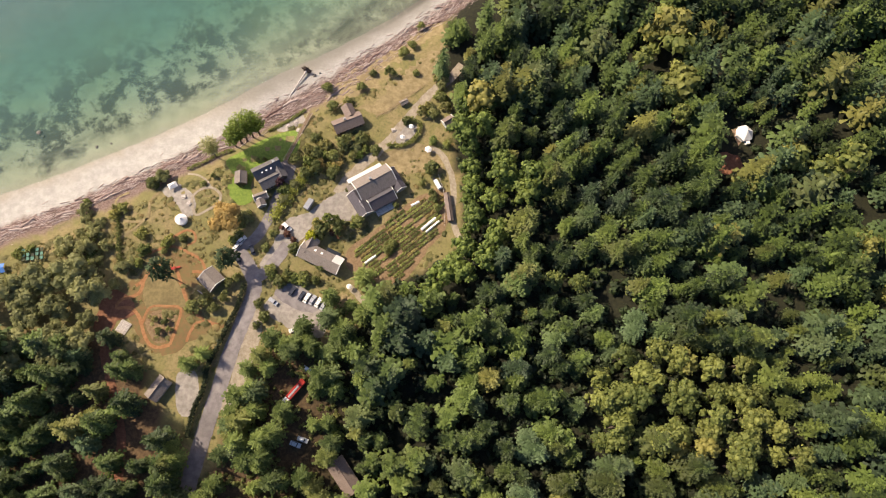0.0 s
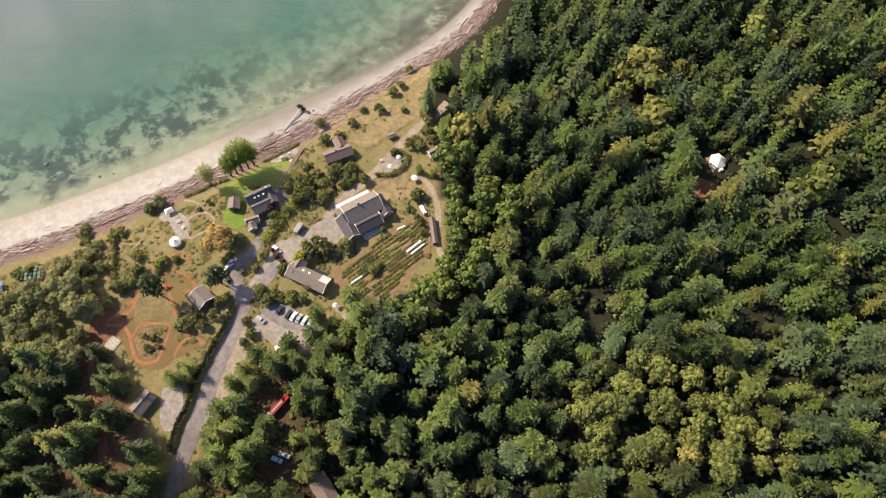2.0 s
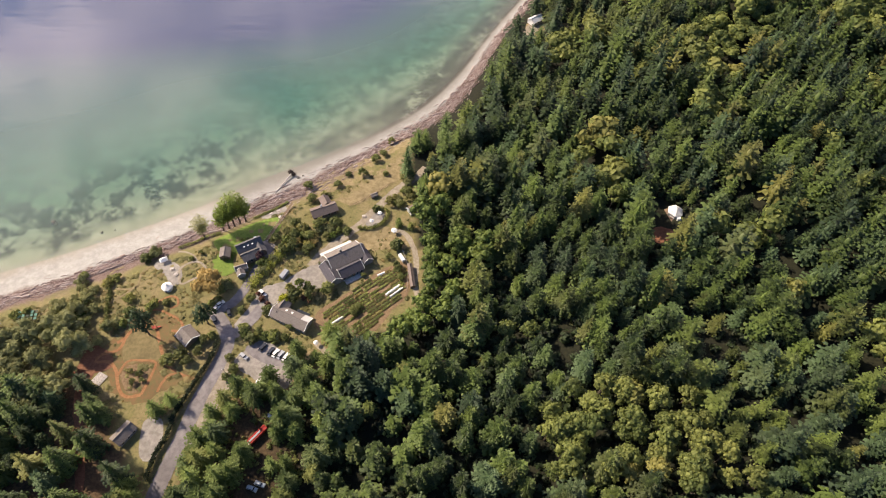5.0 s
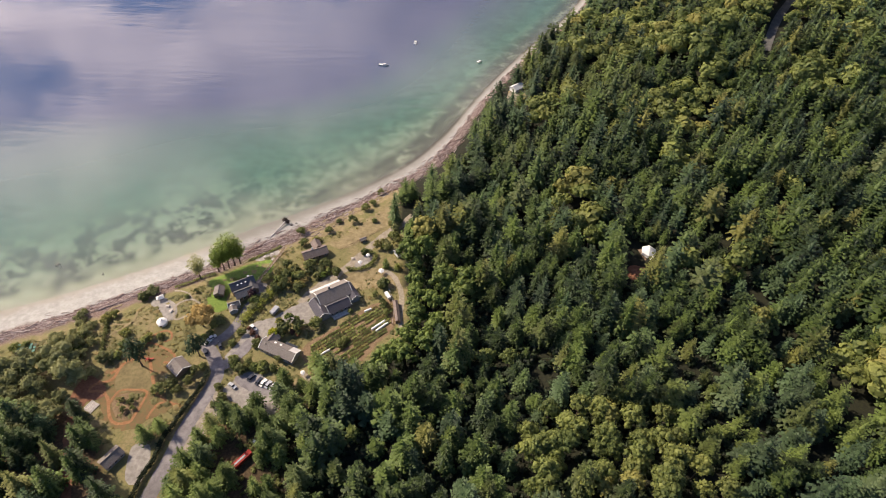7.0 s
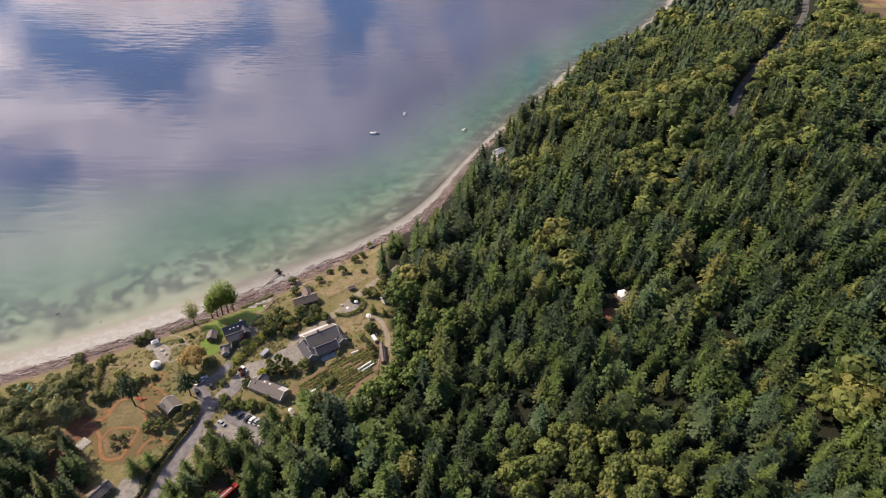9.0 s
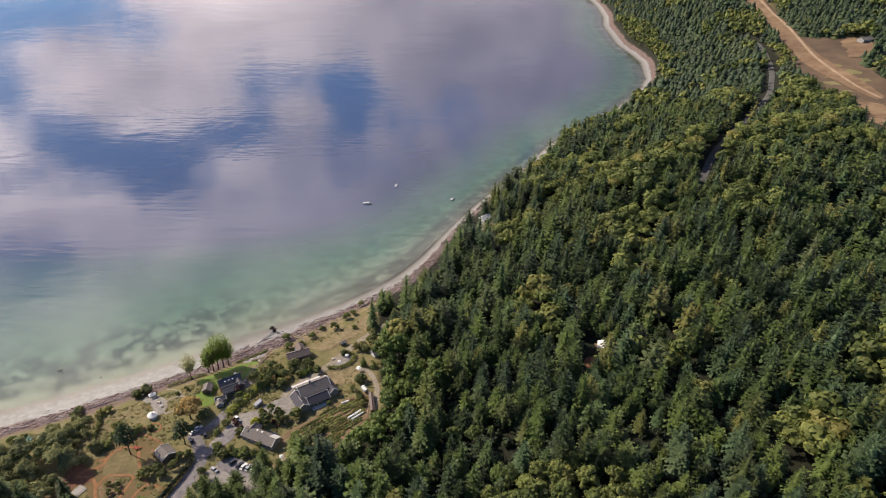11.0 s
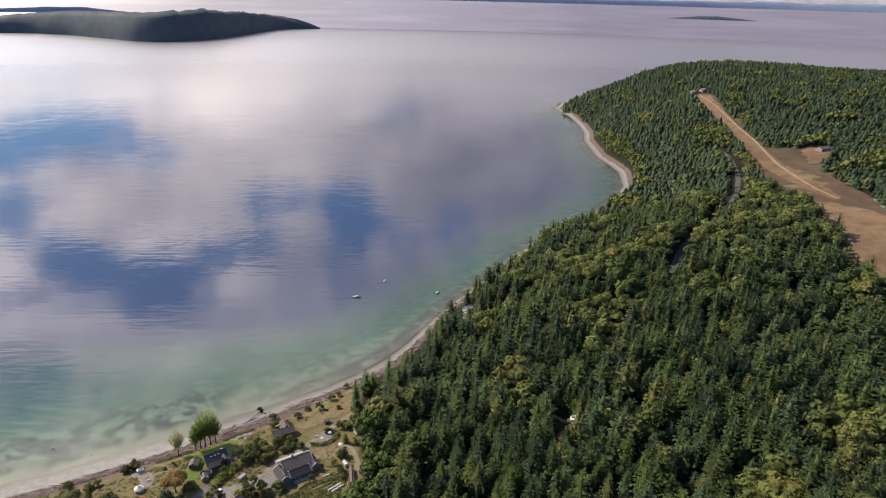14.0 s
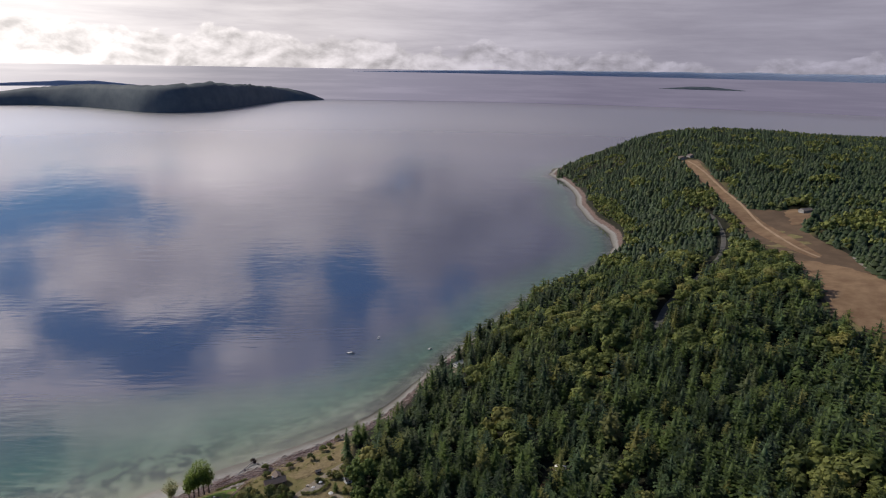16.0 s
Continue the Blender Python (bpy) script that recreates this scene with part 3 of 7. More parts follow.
def far_island(label, points, depth, top, mat, base=0.0, rough=0.22, seed=1):
    """A long wooded island: a shoreline from points (x, y, height share), a ridge behind it."""
    line = curve_through([(p[0], p[1]) for p in points], 30.0)
    az_line = np.arctan2(line[:, 0] - 70, line[:, 1] + 240)
    share = np.interp(az_line, [math.atan2(p[0] - 70, p[1] + 240) for p in points], [p[2] for p in points])
    rng = random.Random(seed)
    bm = bmesh.new()
    rows = []
    for i, ((x, y), s) in enumerate(zip(line, share)):
        v = Vector((x - 70, y + 240, 0)).normalized()
        jag = 1 + rough * noise.noise(Vector((i * 0.12, seed, 0))) + 0.05 * (rng.random() - 0.5)
        h = top * s * jag
        prof = ((0, 0), (0.02, 0.14), (0.08, 0.45), (0.3, 0.8), (0.55, 1.0), (1.0, 0.0))
        rows.append([bm.verts.new((x + v.x * depth * f, y + v.y * depth * f,
                                   base + h * g * (1 + 0.04 * (rng.random() - 0.5) * (g > 0)))) for f, g in prof])
    for r, q in zip(rows[:-1], rows[1:]):
        for j in range(len(r) - 1):
            bm.faces.new((r[j], q[j], q[j + 1], r[j + 1]))
    me = bpy.data.meshes.new("island")
    bm.to_mesh(me)
    me.polygons.foreach_set("use_smooth", [True] * len(me.polygons))
    me.materials.append(mat)
    return tagged(new("island", me), label, "island", kind="structure")


def far_at(px_az, dist):
    a = radians(px_az)
    return 70 + dist * math.sin(a), -240 + dist * math.cos(a)


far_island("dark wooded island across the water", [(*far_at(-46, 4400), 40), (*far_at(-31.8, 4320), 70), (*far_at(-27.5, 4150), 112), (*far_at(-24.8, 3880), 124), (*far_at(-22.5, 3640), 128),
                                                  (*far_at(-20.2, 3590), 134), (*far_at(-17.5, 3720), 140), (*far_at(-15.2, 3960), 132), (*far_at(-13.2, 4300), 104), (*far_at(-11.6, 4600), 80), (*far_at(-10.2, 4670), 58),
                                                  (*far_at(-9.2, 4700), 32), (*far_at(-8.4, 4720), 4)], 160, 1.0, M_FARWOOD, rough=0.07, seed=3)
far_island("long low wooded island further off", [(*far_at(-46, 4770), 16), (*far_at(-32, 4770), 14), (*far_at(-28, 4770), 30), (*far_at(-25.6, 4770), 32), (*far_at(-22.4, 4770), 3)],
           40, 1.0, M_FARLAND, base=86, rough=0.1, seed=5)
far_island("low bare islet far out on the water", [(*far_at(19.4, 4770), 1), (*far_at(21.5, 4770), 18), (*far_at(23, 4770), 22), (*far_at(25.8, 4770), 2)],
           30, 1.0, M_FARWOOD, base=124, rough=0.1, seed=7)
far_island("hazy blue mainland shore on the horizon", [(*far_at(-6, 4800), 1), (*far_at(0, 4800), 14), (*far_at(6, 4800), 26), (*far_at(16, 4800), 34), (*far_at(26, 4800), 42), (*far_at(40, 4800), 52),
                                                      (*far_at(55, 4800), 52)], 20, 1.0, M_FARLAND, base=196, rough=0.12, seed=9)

# ---- trees ----


def fir_crown(h, r, whorls, arms, seed, segs=4, start=0.1, power=0.78, loft=0.0, slim=1.0):
    """Whorls of toothed, drooping fronds round a dark inner cone, with a pointed leader."""
    rng = random.Random(seed)
    vs, fs = [], []
    for zz, rr in ((start, 0.5), (0.38, 0.4), (0.66, 0.22)):
        m = len(vs)
        vs += [Vector((math.cos(6.2832 * a / 7) * r * rr * rng.uniform(0.8, 1.2), math.sin(6.2832 * a / 7) * r * rr * rng.uniform(0.8, 1.2), h * zz)) for a in range(7)]
        vs.append(Vector((0, 0, h * min(0.92, zz + 0.33))))
        fs += [(m + a, m + (a + 1) % 7, m + 7) for a in range(7)]
    ph, lean = [rng.uniform(0, 6.28) for _ in range(3)], (rng.gauss(0, 0.02), rng.gauss(0, 0.02))
    for i in range(whorls):
        u = min(max((i + rng.uniform(-0.3, 0.5)) / whorls, 0), 0.96)
        z = h * (start + (0.97 - start) * u)
        reach = r * (1 - u) ** power * (0.78 + 0.22 * min(1, u * 4)) + 0.45
        n = max(5, round(arms * (1 - u) ** 0.4))
        turn = rng.uniform(0, 6.3)
        stem = Vector((lean[0] * z, lean[1] * z, 0))
        for j in range(n):
            a = turn + 6.283 * (j + rng.uniform(-0.35, 0.35)) / n
            out = Vector((math.cos(a), math.sin(a), 0))
            side = Vector((-out.y, out.x, 0))
            ln = reach * rng.uniform(0.74, 1.14) * (1 + 0.14 * math.sin(2 * a + ph[0] + 5 * u) + 0.1 * math.sin(5 * a + ph[1]))
            tip = ln * (rng.uniform(-0.52, -0.28) * (1 - u) + 0.55 * u + loft)
            wide = (ln * rng.uniform(0.24, 0.33) + 0.3) * slim
            z0 = z + rng.uniform(-0.5, 0.5)
            spine = []
            for k in range(segs + 1):
                f = 0.06 + 0.94 * k / segs
                spine.append(stem + out * ln * f + Vector((0, 0, z0 + tip * f * f + 0.10 * ln * math.sin(3.14 * f))))
            m = len(vs)
            vs += spine
            for k in range(segs):
                f = (k + 0.5) / segs
                w = wide * (0.45 + 1.0 * f if f < 0.45 else 1.42 - 1.15 * f)
                q = spine[k].lerp(spine[k + 1], 0.75)
                for sg in (-1, 1):
                    vs.append(q + side * sg * w * rng.uniform(0.8, 1.2) + out * rng.uniform(-0.1, 0.25) * w - Vector((0, 0, w * rng.uniform(0.2, 0.5))))
                    fs.append((m + k, m + k + 1, len(vs) - 1) if sg < 0 else (m + k + 1, m + k, len(vs) - 1))
    m = len(vs)
    t = Vector((lean[0] * h, lean[1] * h, 0))
    vs += [t + Vector((0.4, 0, 0.9 * h)), t + Vector((-0.2, 0.35, 0.9 * h)), t + Vector((-0.2, -0.35, 0.9 * h)), t + Vector((0, 0, h))]
    fs += [(m, m + 1, m + 3), (m + 1, m + 2, m + 3), (m + 2, m, m + 3)]
    return np.array([tuple(v) for v in vs]), fs


def clump_conifer(h, r, clumps, leaves, seed, leaf=0.6, start=0.14, power=0.62):
    """A fuller fir: leafy clumps over an uneven cone, with bulges and hollows."""
    rng = random.Random(seed)
    vs, fs = [], []
    m = 0
    for zz, rr in ((start, 0.45), (0.4, 0.36), (0.65, 0.2)):
        m = len(vs)
        vs += [Vector((math.cos(6.2832 * a / 7) * r * rr * rng.uniform(0.8, 1.2), math.sin(6.2832 * a / 7) * r * rr * rng.uniform(0.8, 1.2), h * zz)) for a in range(7)]
        vs.append(Vector((0, 0, h * min(0.92, zz + 0.33))))
        fs += [(m + a, m + (a + 1) % 7, m + 7) for a in range(7)]
    ph = [rng.uniform(0, 6.28) for _ in range(4)]
    for i in range(clumps):
        u = 1 - math.sqrt(1 - (i + rng.random()) / clumps * 0.995)
        a = i * 2.39996 + rng.uniform(-0.5, 0.5)
        lump = 1 + 0.22 * math.sin(3 * a + ph[0] + 9 * u) + 0.16 * math.sin(5 * a + ph[1] - 14 * u) + rng.uniform(-0.15, 0.15)
        rr = r * (1 - u) ** power * lump
        out = Vector((math.cos(a), math.sin(a), 0))
        p = out * rr + Vector((0, 0, h * (start + (0.98 - start) * u) - rr * 0.22))
        s0 = leaf * (0.55 + 0.6 * (1 - u))
        for k in range(leaves):
            q = p + Vector((rng.gauss(0, 1), rng.gauss(0, 1), rng.gauss(0, 0.8))) * s0 * 0.75
            nrm = (out * rng.uniform(0.2, 1.0) + Vector((rng.gauss(0, 0.28), rng.gauss(0, 0.28), rng.uniform(0.2, 1.0)))).normalized()
            e = out + Vector((rng.gauss(0, 0.5), rng.gauss(0, 0.5), rng.gauss(-0.1, 0.4)))
            e = (e - nrm * e.dot(nrm)).normalized()
            f = nrm.cross(e)
            z = s0 * rng.uniform(0.7, 1.35)
            m = len(vs)
            vs += [q + e * z * 1.6, q + f * z * 0.55, q - e * z * 1.2, q - f * z * 0.55]
            fs += [(m, m + 1, m + 2), (m, m + 2, m + 3)]
    return np.array([tuple(v) for v in vs]), fs


def layered_crown(h, r, layers, sides, seed):
    """Stacked ragged skirts: a conifer as it shows from far off."""
    rng = random.Random(seed)
    vs, fs = [], []
    for k in range(layers):
        u = k / layers
        m = len(vs)
        for a in range(sides):
            th = 6.2832 * (a + rng.uniform(-0.3, 0.3)) / sides
            rr = r * (1 - u) ** 0.72 * rng.uniform(0.7, 1.15)
            vs.append(Vector((math.cos(th) * rr, math.sin(th) * rr, h * (0.12 + 0.80 * u) - rr * rng.uniform(0.0, 0.35))))
        vs.append(Vector((rng.uniform(-0.2, 0.2), rng.uniform(-0.2, 0.2), h * min(1.0, 0.12 + 0.80 * u + 0.34))))
        fs += [(m + a, m + (a + 1) % sides, m + sides) for a in range(sides)]
    return np.array([tuple(v) for v in vs]), fs


def lump_crown(h, r, lobes, leaves, seed):
    """Rounded leafy lobes with loose sprays round them: a broadleaf tree from far off."""
    rng = random.Random(seed)
    vs, fs = [], []
    for k in range(lobes):
        a = rng.uniform(0, 6.28)
        c = Vector((math.cos(a) * r * 0.5 * (k > 0), math.sin(a) * r * 0.5 * (k > 0), h * rng.uniform(0.45, 0.75)))
        s = r * rng.uniform(0.45, 0.7)
        m = len(vs)
        for zz, rr, n in ((0.9, 0.4, 5), (0.35, 0.95, 7), (-0.5, 0.85, 7)):
            vs += [c + Vector((math.cos(6.2832 * (q + rng.uniform(-0.25, 0.25)) / n) * rr * s * 0.74 * rng.uniform(0.65, 1.2),
                               math.sin(6.2832 * (q + rng.uniform(-0.25, 0.25)) / n) * rr * s * 0.74 * rng.uniform(0.65, 1.2), zz * s * 0.74 * rng.uniform(0.8, 1.2))) for q in range(n)]
        fs += [(m, m + 1, m + 2), (m, m + 2, m + 3), (m, m + 3, m + 4)]
        for q in range(7):
            i0, i1 = m + int(q * 5 / 7), m + int((q + 1) * 5 / 7) % 5
            fs.append((i0, m + 5 + q, m + 5 + (q + 1) % 7))
            if i0 != i1:
                fs.append((i0, m + 5 + (q + 1) % 7, i1))
            fs += [(m + 5 + q, m + 12 + q, m + 5 + (q + 1) % 7), (m + 12 + q, m + 12 + (q + 1) % 7, m + 5 + (q + 1) % 7)]
        for q in range(leaves):
            v = Vector((rng.gauss(0, 1), rng.gauss(0, 1), abs(rng.gauss(0, 1)))).normalized()
            p = c + v * s * rng.uniform(0.72, 1.12)
            e = v.orthogonal().normalized()
            e.rotate(Matrix.Rotation(rng.uniform(0, 6.28), 3, v))
            f = v.cross(e)
            z = (0.13 + 0.9 / leaves) * r * rng.uniform(0.7, 1.3)
            tilt = Vector((rng.gauss(0, 0.5), rng.gauss(0, 0.5), rng.gauss(0, 0.5)))
            e, f = e + tilt * 0.5, f - tilt * 0.4
            m2 = len(vs)
            vs += [p + e * z, p + f * z, p - e * z + v * 0.3, p - f * z]
            fs += [(m2, m2 + 1, m2 + 2), (m2, m2 + 2, m2 + 3)]
    return np.array([tuple(v) for v in vs]), fs


def broad_crown(h, r, clumps, leaves, seed, low=0.25, leaf=0.55, loose=0.36, puffs=9, deep=0.7, swell=1.05):
    """A crown of many leaf clumps set round uneven limbs."""
    rng = random.Random(seed)
    vs, fs = [], []
    lobes = []
    for k in range(puffs):
        a, q = k * 2.39996 + rng.uniform(-0.4, 0.4), math.sqrt((k + 0.5) / puffs) * rng.uniform(0.85, 1.1)
        top = math.sqrt(max(0.0, 1 - min(q, 0.98) ** 2))
        mid = low + (1 - low) * 0.36
        lobes.append((Vector((math.cos(a) * q * r * 0.74, math.sin(a) * q * r * 0.74, h * (mid + (0.92 - mid) * top * rng.uniform(deep, 1.05)))), r * rng.uniform(0.8, 1.25) * swell / math.sqrt(puffs)))
    for c, s in lobes:
        m = len(vs)
        for zz, rr in ((-0.45, 0.75), (0.3, 0.85)):
            for a in range(6):
                vs.append(c + Vector((math.cos(1.0472 * a + zz), math.sin(1.0472 * a + zz), 0)) * s * rr * rng.uniform(0.75, 1.05) + Vector((0, 0, zz * s * 0.85)))
        vs.append(c + Vector((0, 0, s * 0.82)))
        fs += [(m + a, m + (a + 1) % 6, m + 6 + a) for a in range(6)] + [(m + (a + 1) % 6, m + 6 + (a + 1) % 6, m + 6 + a) for a in range(6)]
        fs += [(m + 6 + a, m + 6 + (a + 1) % 6, m + 12) for a in range(6)]
    for i in range(clumps):
        c, s = lobes[i % len(lobes)]
        v = Vector((rng.gauss(0, 1), rng.gauss(0, 1), abs(rng.gauss(0, 1)) * 1.1 - 0.45)).normalized()
        p = c + v * s * rng.uniform(0.72, 1.05)
        for k in range(leaves):
            q = p + Vector((rng.gauss(0, 0.4), rng.gauss(0, 0.4), rng.gauss(0, 0.3))) * leaf * 1.3
            nrm = (v + Vector((rng.gauss(0, loose), rng.gauss(0, loose), rng.gauss(0.3, loose)))).normalized()
            a = nrm.orthogonal().normalized()
            a.rotate(Matrix.Rotation(rng.uniform(0, 6.28), 3, nrm))
            b = nrm.cross(a)
            m = len(vs)
            z = leaf * rng.uniform(0.6, 1.3)
            vs += [q + a * z, q + b * z * 0.7, q - a * z * 0.8, q - b * z * 0.7]
            fs += [(m, m + 1, m + 2), (m, m + 2, m + 3)]
    return np.array([tuple(v) for v in vs]), fs


def spray_crown(h, r, shoots, leaves, seed, leaf=0.4, low=0.16):
    """An airy crown: upright shoots that fan out from the stem, each feathered with leaves."""
    rng = random.Random(seed)
    vs, fs = [], []
    for k in range(shoots):
        a, u = k * 2.39996 + rng.uniform(-0.3, 0.3), math.sqrt((k + 0.5) / shoots)
        top = h * (1 - 0.42 * u ** 1.8) * rng.uniform(0.86, 1.04)
        z0 = h * low * rng.uniform(0.9, 1.5)
        reach = r * u * rng.uniform(0.8, 1.12)
        for _ in range(leaves):
            t = rng.uniform(0.22, 1.0) if u < 0.6 else rng.uniform(0.12, 1.0)
            f = reach * t ** 0.85
            sp = 0.55 * (1.15 - 0.7 * t)
            p = Vector((math.cos(a) * f + rng.gauss(0, sp), math.sin(a) * f + rng.gauss(0, sp), z0 + (top - z0) * t + rng.gauss(0, 0.3)))
            n = Vector((math.cos(a) * 0.6 + rng.gauss(0, 0.5), math.sin(a) * 0.6 + rng.gauss(0, 0.5), rng.gauss(0.5, 0.4))).normalized()
            b = n.orthogonal().normalized()
            b.rotate(Matrix.Rotation(rng.uniform(0, 6.28), 3, n))
            c = n.cross(b)
            z = leaf * rng.uniform(0.6, 1.3)
            m = len(vs)
            vs += [p + b * z, p + c * z * 0.7, p - b * z * 0.8, p - c * z * 0.7]
            fs += [(m, m + 1, m + 2), (m, m + 2, m + 3)]
    return np.array([tuple(v) for v in vs]), fs


def tussock(h, r, seed):
    """A low uneven mound of grass and bramble with leafy tufts on it."""
    rng = random.Random(seed)
    vs, fs = [], []
    for zz, rr, n in ((0.0, 1.0, 9), (0.6, 0.72, 9), (0.95, 0.34, 9)):
        vs += [Vector((math.cos(6.2832 * k / n) * r * rr * rng.uniform(0.55, 1.4), math.sin(6.2832 * k / n) * r * rr * rng.uniform(0.55, 1.4), h * zz * rng.uniform(0.5, 1.4))) for k in range(n)]
    vs.append(Vector((0, 0, h)))
    for q in (0, 9):
        for k in range(9):
            e = (k + 1) % 9
            fs += [(q + k, q + e, q + 9 + k), (q + e, q + 9 + e, q + 9 + k)]
    fs += [(18 + k, 18 + (k + 1) % 9, 27) for k in range(9)]
    for _ in range(24):
        a, d = rng.uniform(0, 6.28), math.sqrt(rng.random())
        p = Vector((math.cos(a) * d * r, math.sin(a) * d * r, h * (1.05 - 0.8 * d * d)))
        t = Vector((rng.gauss(0, 0.16), rng.gauss(0, 0.16), rng.uniform(0.12, 0.3)))
        e = Vector((rng.gauss(0, 1), rng.gauss(0, 1), 0)).normalized() * rng.uniform(0.12, 0.26)
        m = len(vs)
        vs += [p + e, p + t, p - e, p - t * 0.3]
        fs += [(m, m + 1, m + 2), (m, m + 2, m + 3)]
    return np.array([tuple(v) for v in vs]), fs


def trunk_mesh(h, r, seed, limbs=4, reach=1.5):
    """A tapered trunk with a slight bend and a few limbs."""
    rng = random.Random(seed)
    bm = bmesh.new()

    def tube(path, radii, sides):
        rings = []
        for p, q in zip(path, radii):
            rings.append([bm.verts.new((p.x + q * math.cos(6.283 * k / sides), p.y + q * math.sin(6.283 * k / sides), p.z)) for k in range(sides)])
        for a, b in zip(rings[:-1], rings[1:]):
            for k in range(sides):
                bm.faces.new((a[k], a[(k + 1) % sides], b[(k + 1) % sides], b[k]))

    bend = Vector((rng.uniform(-0.3, 0.3), rng.uniform(-0.3, 0.3), 0))
    tube([Vector((0, 0, -0.4)), Vector((0, 0, h * 0.1)), Vector((0, 0, h * 0.5)) + bend, Vector((0, 0, h))], [r * 1.35, r, r * 0.65, r * 0.12], 7)
    for i in range(limbs):
        a, z = rng.uniform(0, 6.28), h * rng.uniform(0.3, 0.75)
        o = Vector((math.cos(a), math.sin(a), 0))
        tube([Vector((0, 0, z)), Vector((0, 0, z + 0.25 * reach)) + o * reach * 0.5, Vector((0, 0, z + 0.8 * reach)) + o * reach],
             [r * 0.4, r * 0.28, r * 0.08], 5)
    me = bpy.data.meshes.new("trunk")
    bm.to_mesh(me)
    bm.free()
    me.materials.append(M_BARK)
    return me


def crown_mesh(vf, mat):
    me = bpy.data.meshes.new("crown")
    me.from_pydata(vf[0].tolist(), [], vf[1])
    me.materials.append(mat)
    return me


CONIFER_H = [21, 24, 27, 18, 23, 29, 15, 25]
CONIFER_R = [5.2, 5.7, 6.2, 4.8, 6.3, 5.6, 4.4, 5.5]
CONIFER_KIT = [(crown_mesh(fir_crown(h, r, 16, 10, 40 + i, 4, 0.08, 0.60 + 0.06 * (i % 3), 0.0 if i % 2 else 0.1), M_CONIFER), trunk_mesh(h * 0.95, 0.36, i, 3)) for i, (h, r) in enumerate(zip(CONIFER_H, CONIFER_R))]
LANE_KIT = [(crown_mesh(fir_crown(h * 0.85, r * 0.95, 17, 12, 90 + i, 4, 0.14, 0.66, 0.12, 0.66), M_LANEFIR), trunk_mesh(h * 0.8, 0.32, 12 + i, 3)) for i, (h, r) in enumerate(zip(CONIFER_H, CONIFER_R))]
BROAD_KIT = [(crown_mesh(broad_crown(h, r, 190, 4, 60 + i, 0.25, 0.46, 0.3, 15), M_BROAD), trunk_mesh(h * 0.8, 0.3, 20 + i, 5, r * 0.6))
             for i, (h, r) in enumerate(((14, 4.6), (16, 5.0), (12, 4.2), (15, 4.4)))]
ALDER_KIT = [(crown_mesh(broad_crown(h, r, 190, 4, 66 + i, 0.1, 0.5, 0.3, 12), M_ALDER), trunk_mesh(h * 0.8, 0.25, 26 + i, 5, r * 0.6)) for i, (h, r) in enumerate(((13, 5.0), (15, 5.2)))]
WILLOW_KIT = [(crown_mesh(broad_crown(h, r, 470, 4, 80 + i, 0.0, 0.52, 0.26, 16, 0.2, 1.3), M_WILLOW), trunk_mesh(h * 0.7, 0.4, 30 + i, 6, r * 0.6))
              for i, (h, r) in enumerate(((13, 7.0), (12, 6.5), (14, 7.5)))]
BUSH_KIT = [(crown_mesh(broad_crown(h, r, 120, 4, 90 + i, -0.15, 0.38, 0.28), M_BUSH), trunk_mesh(h * 0.7, 0.1, 40 + i, 4, r * 0.5))
            for i, (h, r) in enumerate(((3.0, 2.2), (4.0, 2.8), (2.2, 1.8), (5.0, 3.0)))]


def plant(name, kit, x, y, scale, turn, label, category, group, sink=0.2, wide=1.0, lean=0.0):
    root = new(name)
    root.empty_display_size = 0.5
    root.matrix_world = Matrix.Translation((x, y, ground_z(x, y) - sink)) @ Matrix.Rotation(turn, 4, "Z") @ Matrix.Rotation(lean, 4, "X") @ Matrix.Diagonal((scale * wide, scale * wide, scale, 1))
    for key, me in (("crown", kit[0]), ("trunk", kit[1])):
        ob = new(key, me)
        ob.parent = root
    return tagged(root, label, category, group)


def scatter(x0, x1, y0, y1, gap, seed):
    """Jittered points on a staggered grid."""
    rng = np.random.default_rng(seed)
    xs, ys = np.meshgrid(np.arange(x0, x1, gap), np.arange(y0, y1, gap * 0.9))
    xs = xs + (np.arange(xs.shape[0]) % 2)[:, None] * gap * 0.5
    xs, ys = (xs + rng.uniform(-0.52, 0.52, xs.shape) * gap).ravel(), (ys + rng.uniform(-0.52, 0.52, ys.shape) * gap).ravel()
    thin = np.array([noise.noise(Vector((a * 0.035, b * 0.035, 2.0))) for a, b in zip(xs, ys)])
    keep = rng.random(xs.shape) < 0.98 + np.minimum(thin, 0.0) * 0.45
    return xs[keep], ys[keep]


# stands of yellow-green broadleaf trees among the conifers
STANDS = [((38, 105), 11, 34), ((36, 66), 9, 16), ((24, 44), 18, 7), ((108, -2), 36, 21), ((130, -20), 26, 15), ((80, -17), 12, 9), ((125, 128), 6, 22), ((182, 99), 16, 8), ((73, 41), 12, 5), ((230, 30), 18, 12), ((200, 318), 34, 11), ((240, 338), 36, 15), ((288, 352), 36, 18),
          ((335, 350), 40, 17), ((395, 385), 44, 20), ((450, 455), 34, 30), ((204, 240), 18, 26), ((318, 560), 20, 40), ((118, 255), 16, 12), ((400, 800), 14, 70), ((455, 520), 16, 40), ((420, 345), 30, 12), ((300, 260), 24, 12), ((520, 800), 20, 60), ((400, 900), 15, 120),
          ((660, 560), 60, 40), ((260, -10), 30, 14), ((300, 70), 26, 20), ((505, 660), 12, 50)]


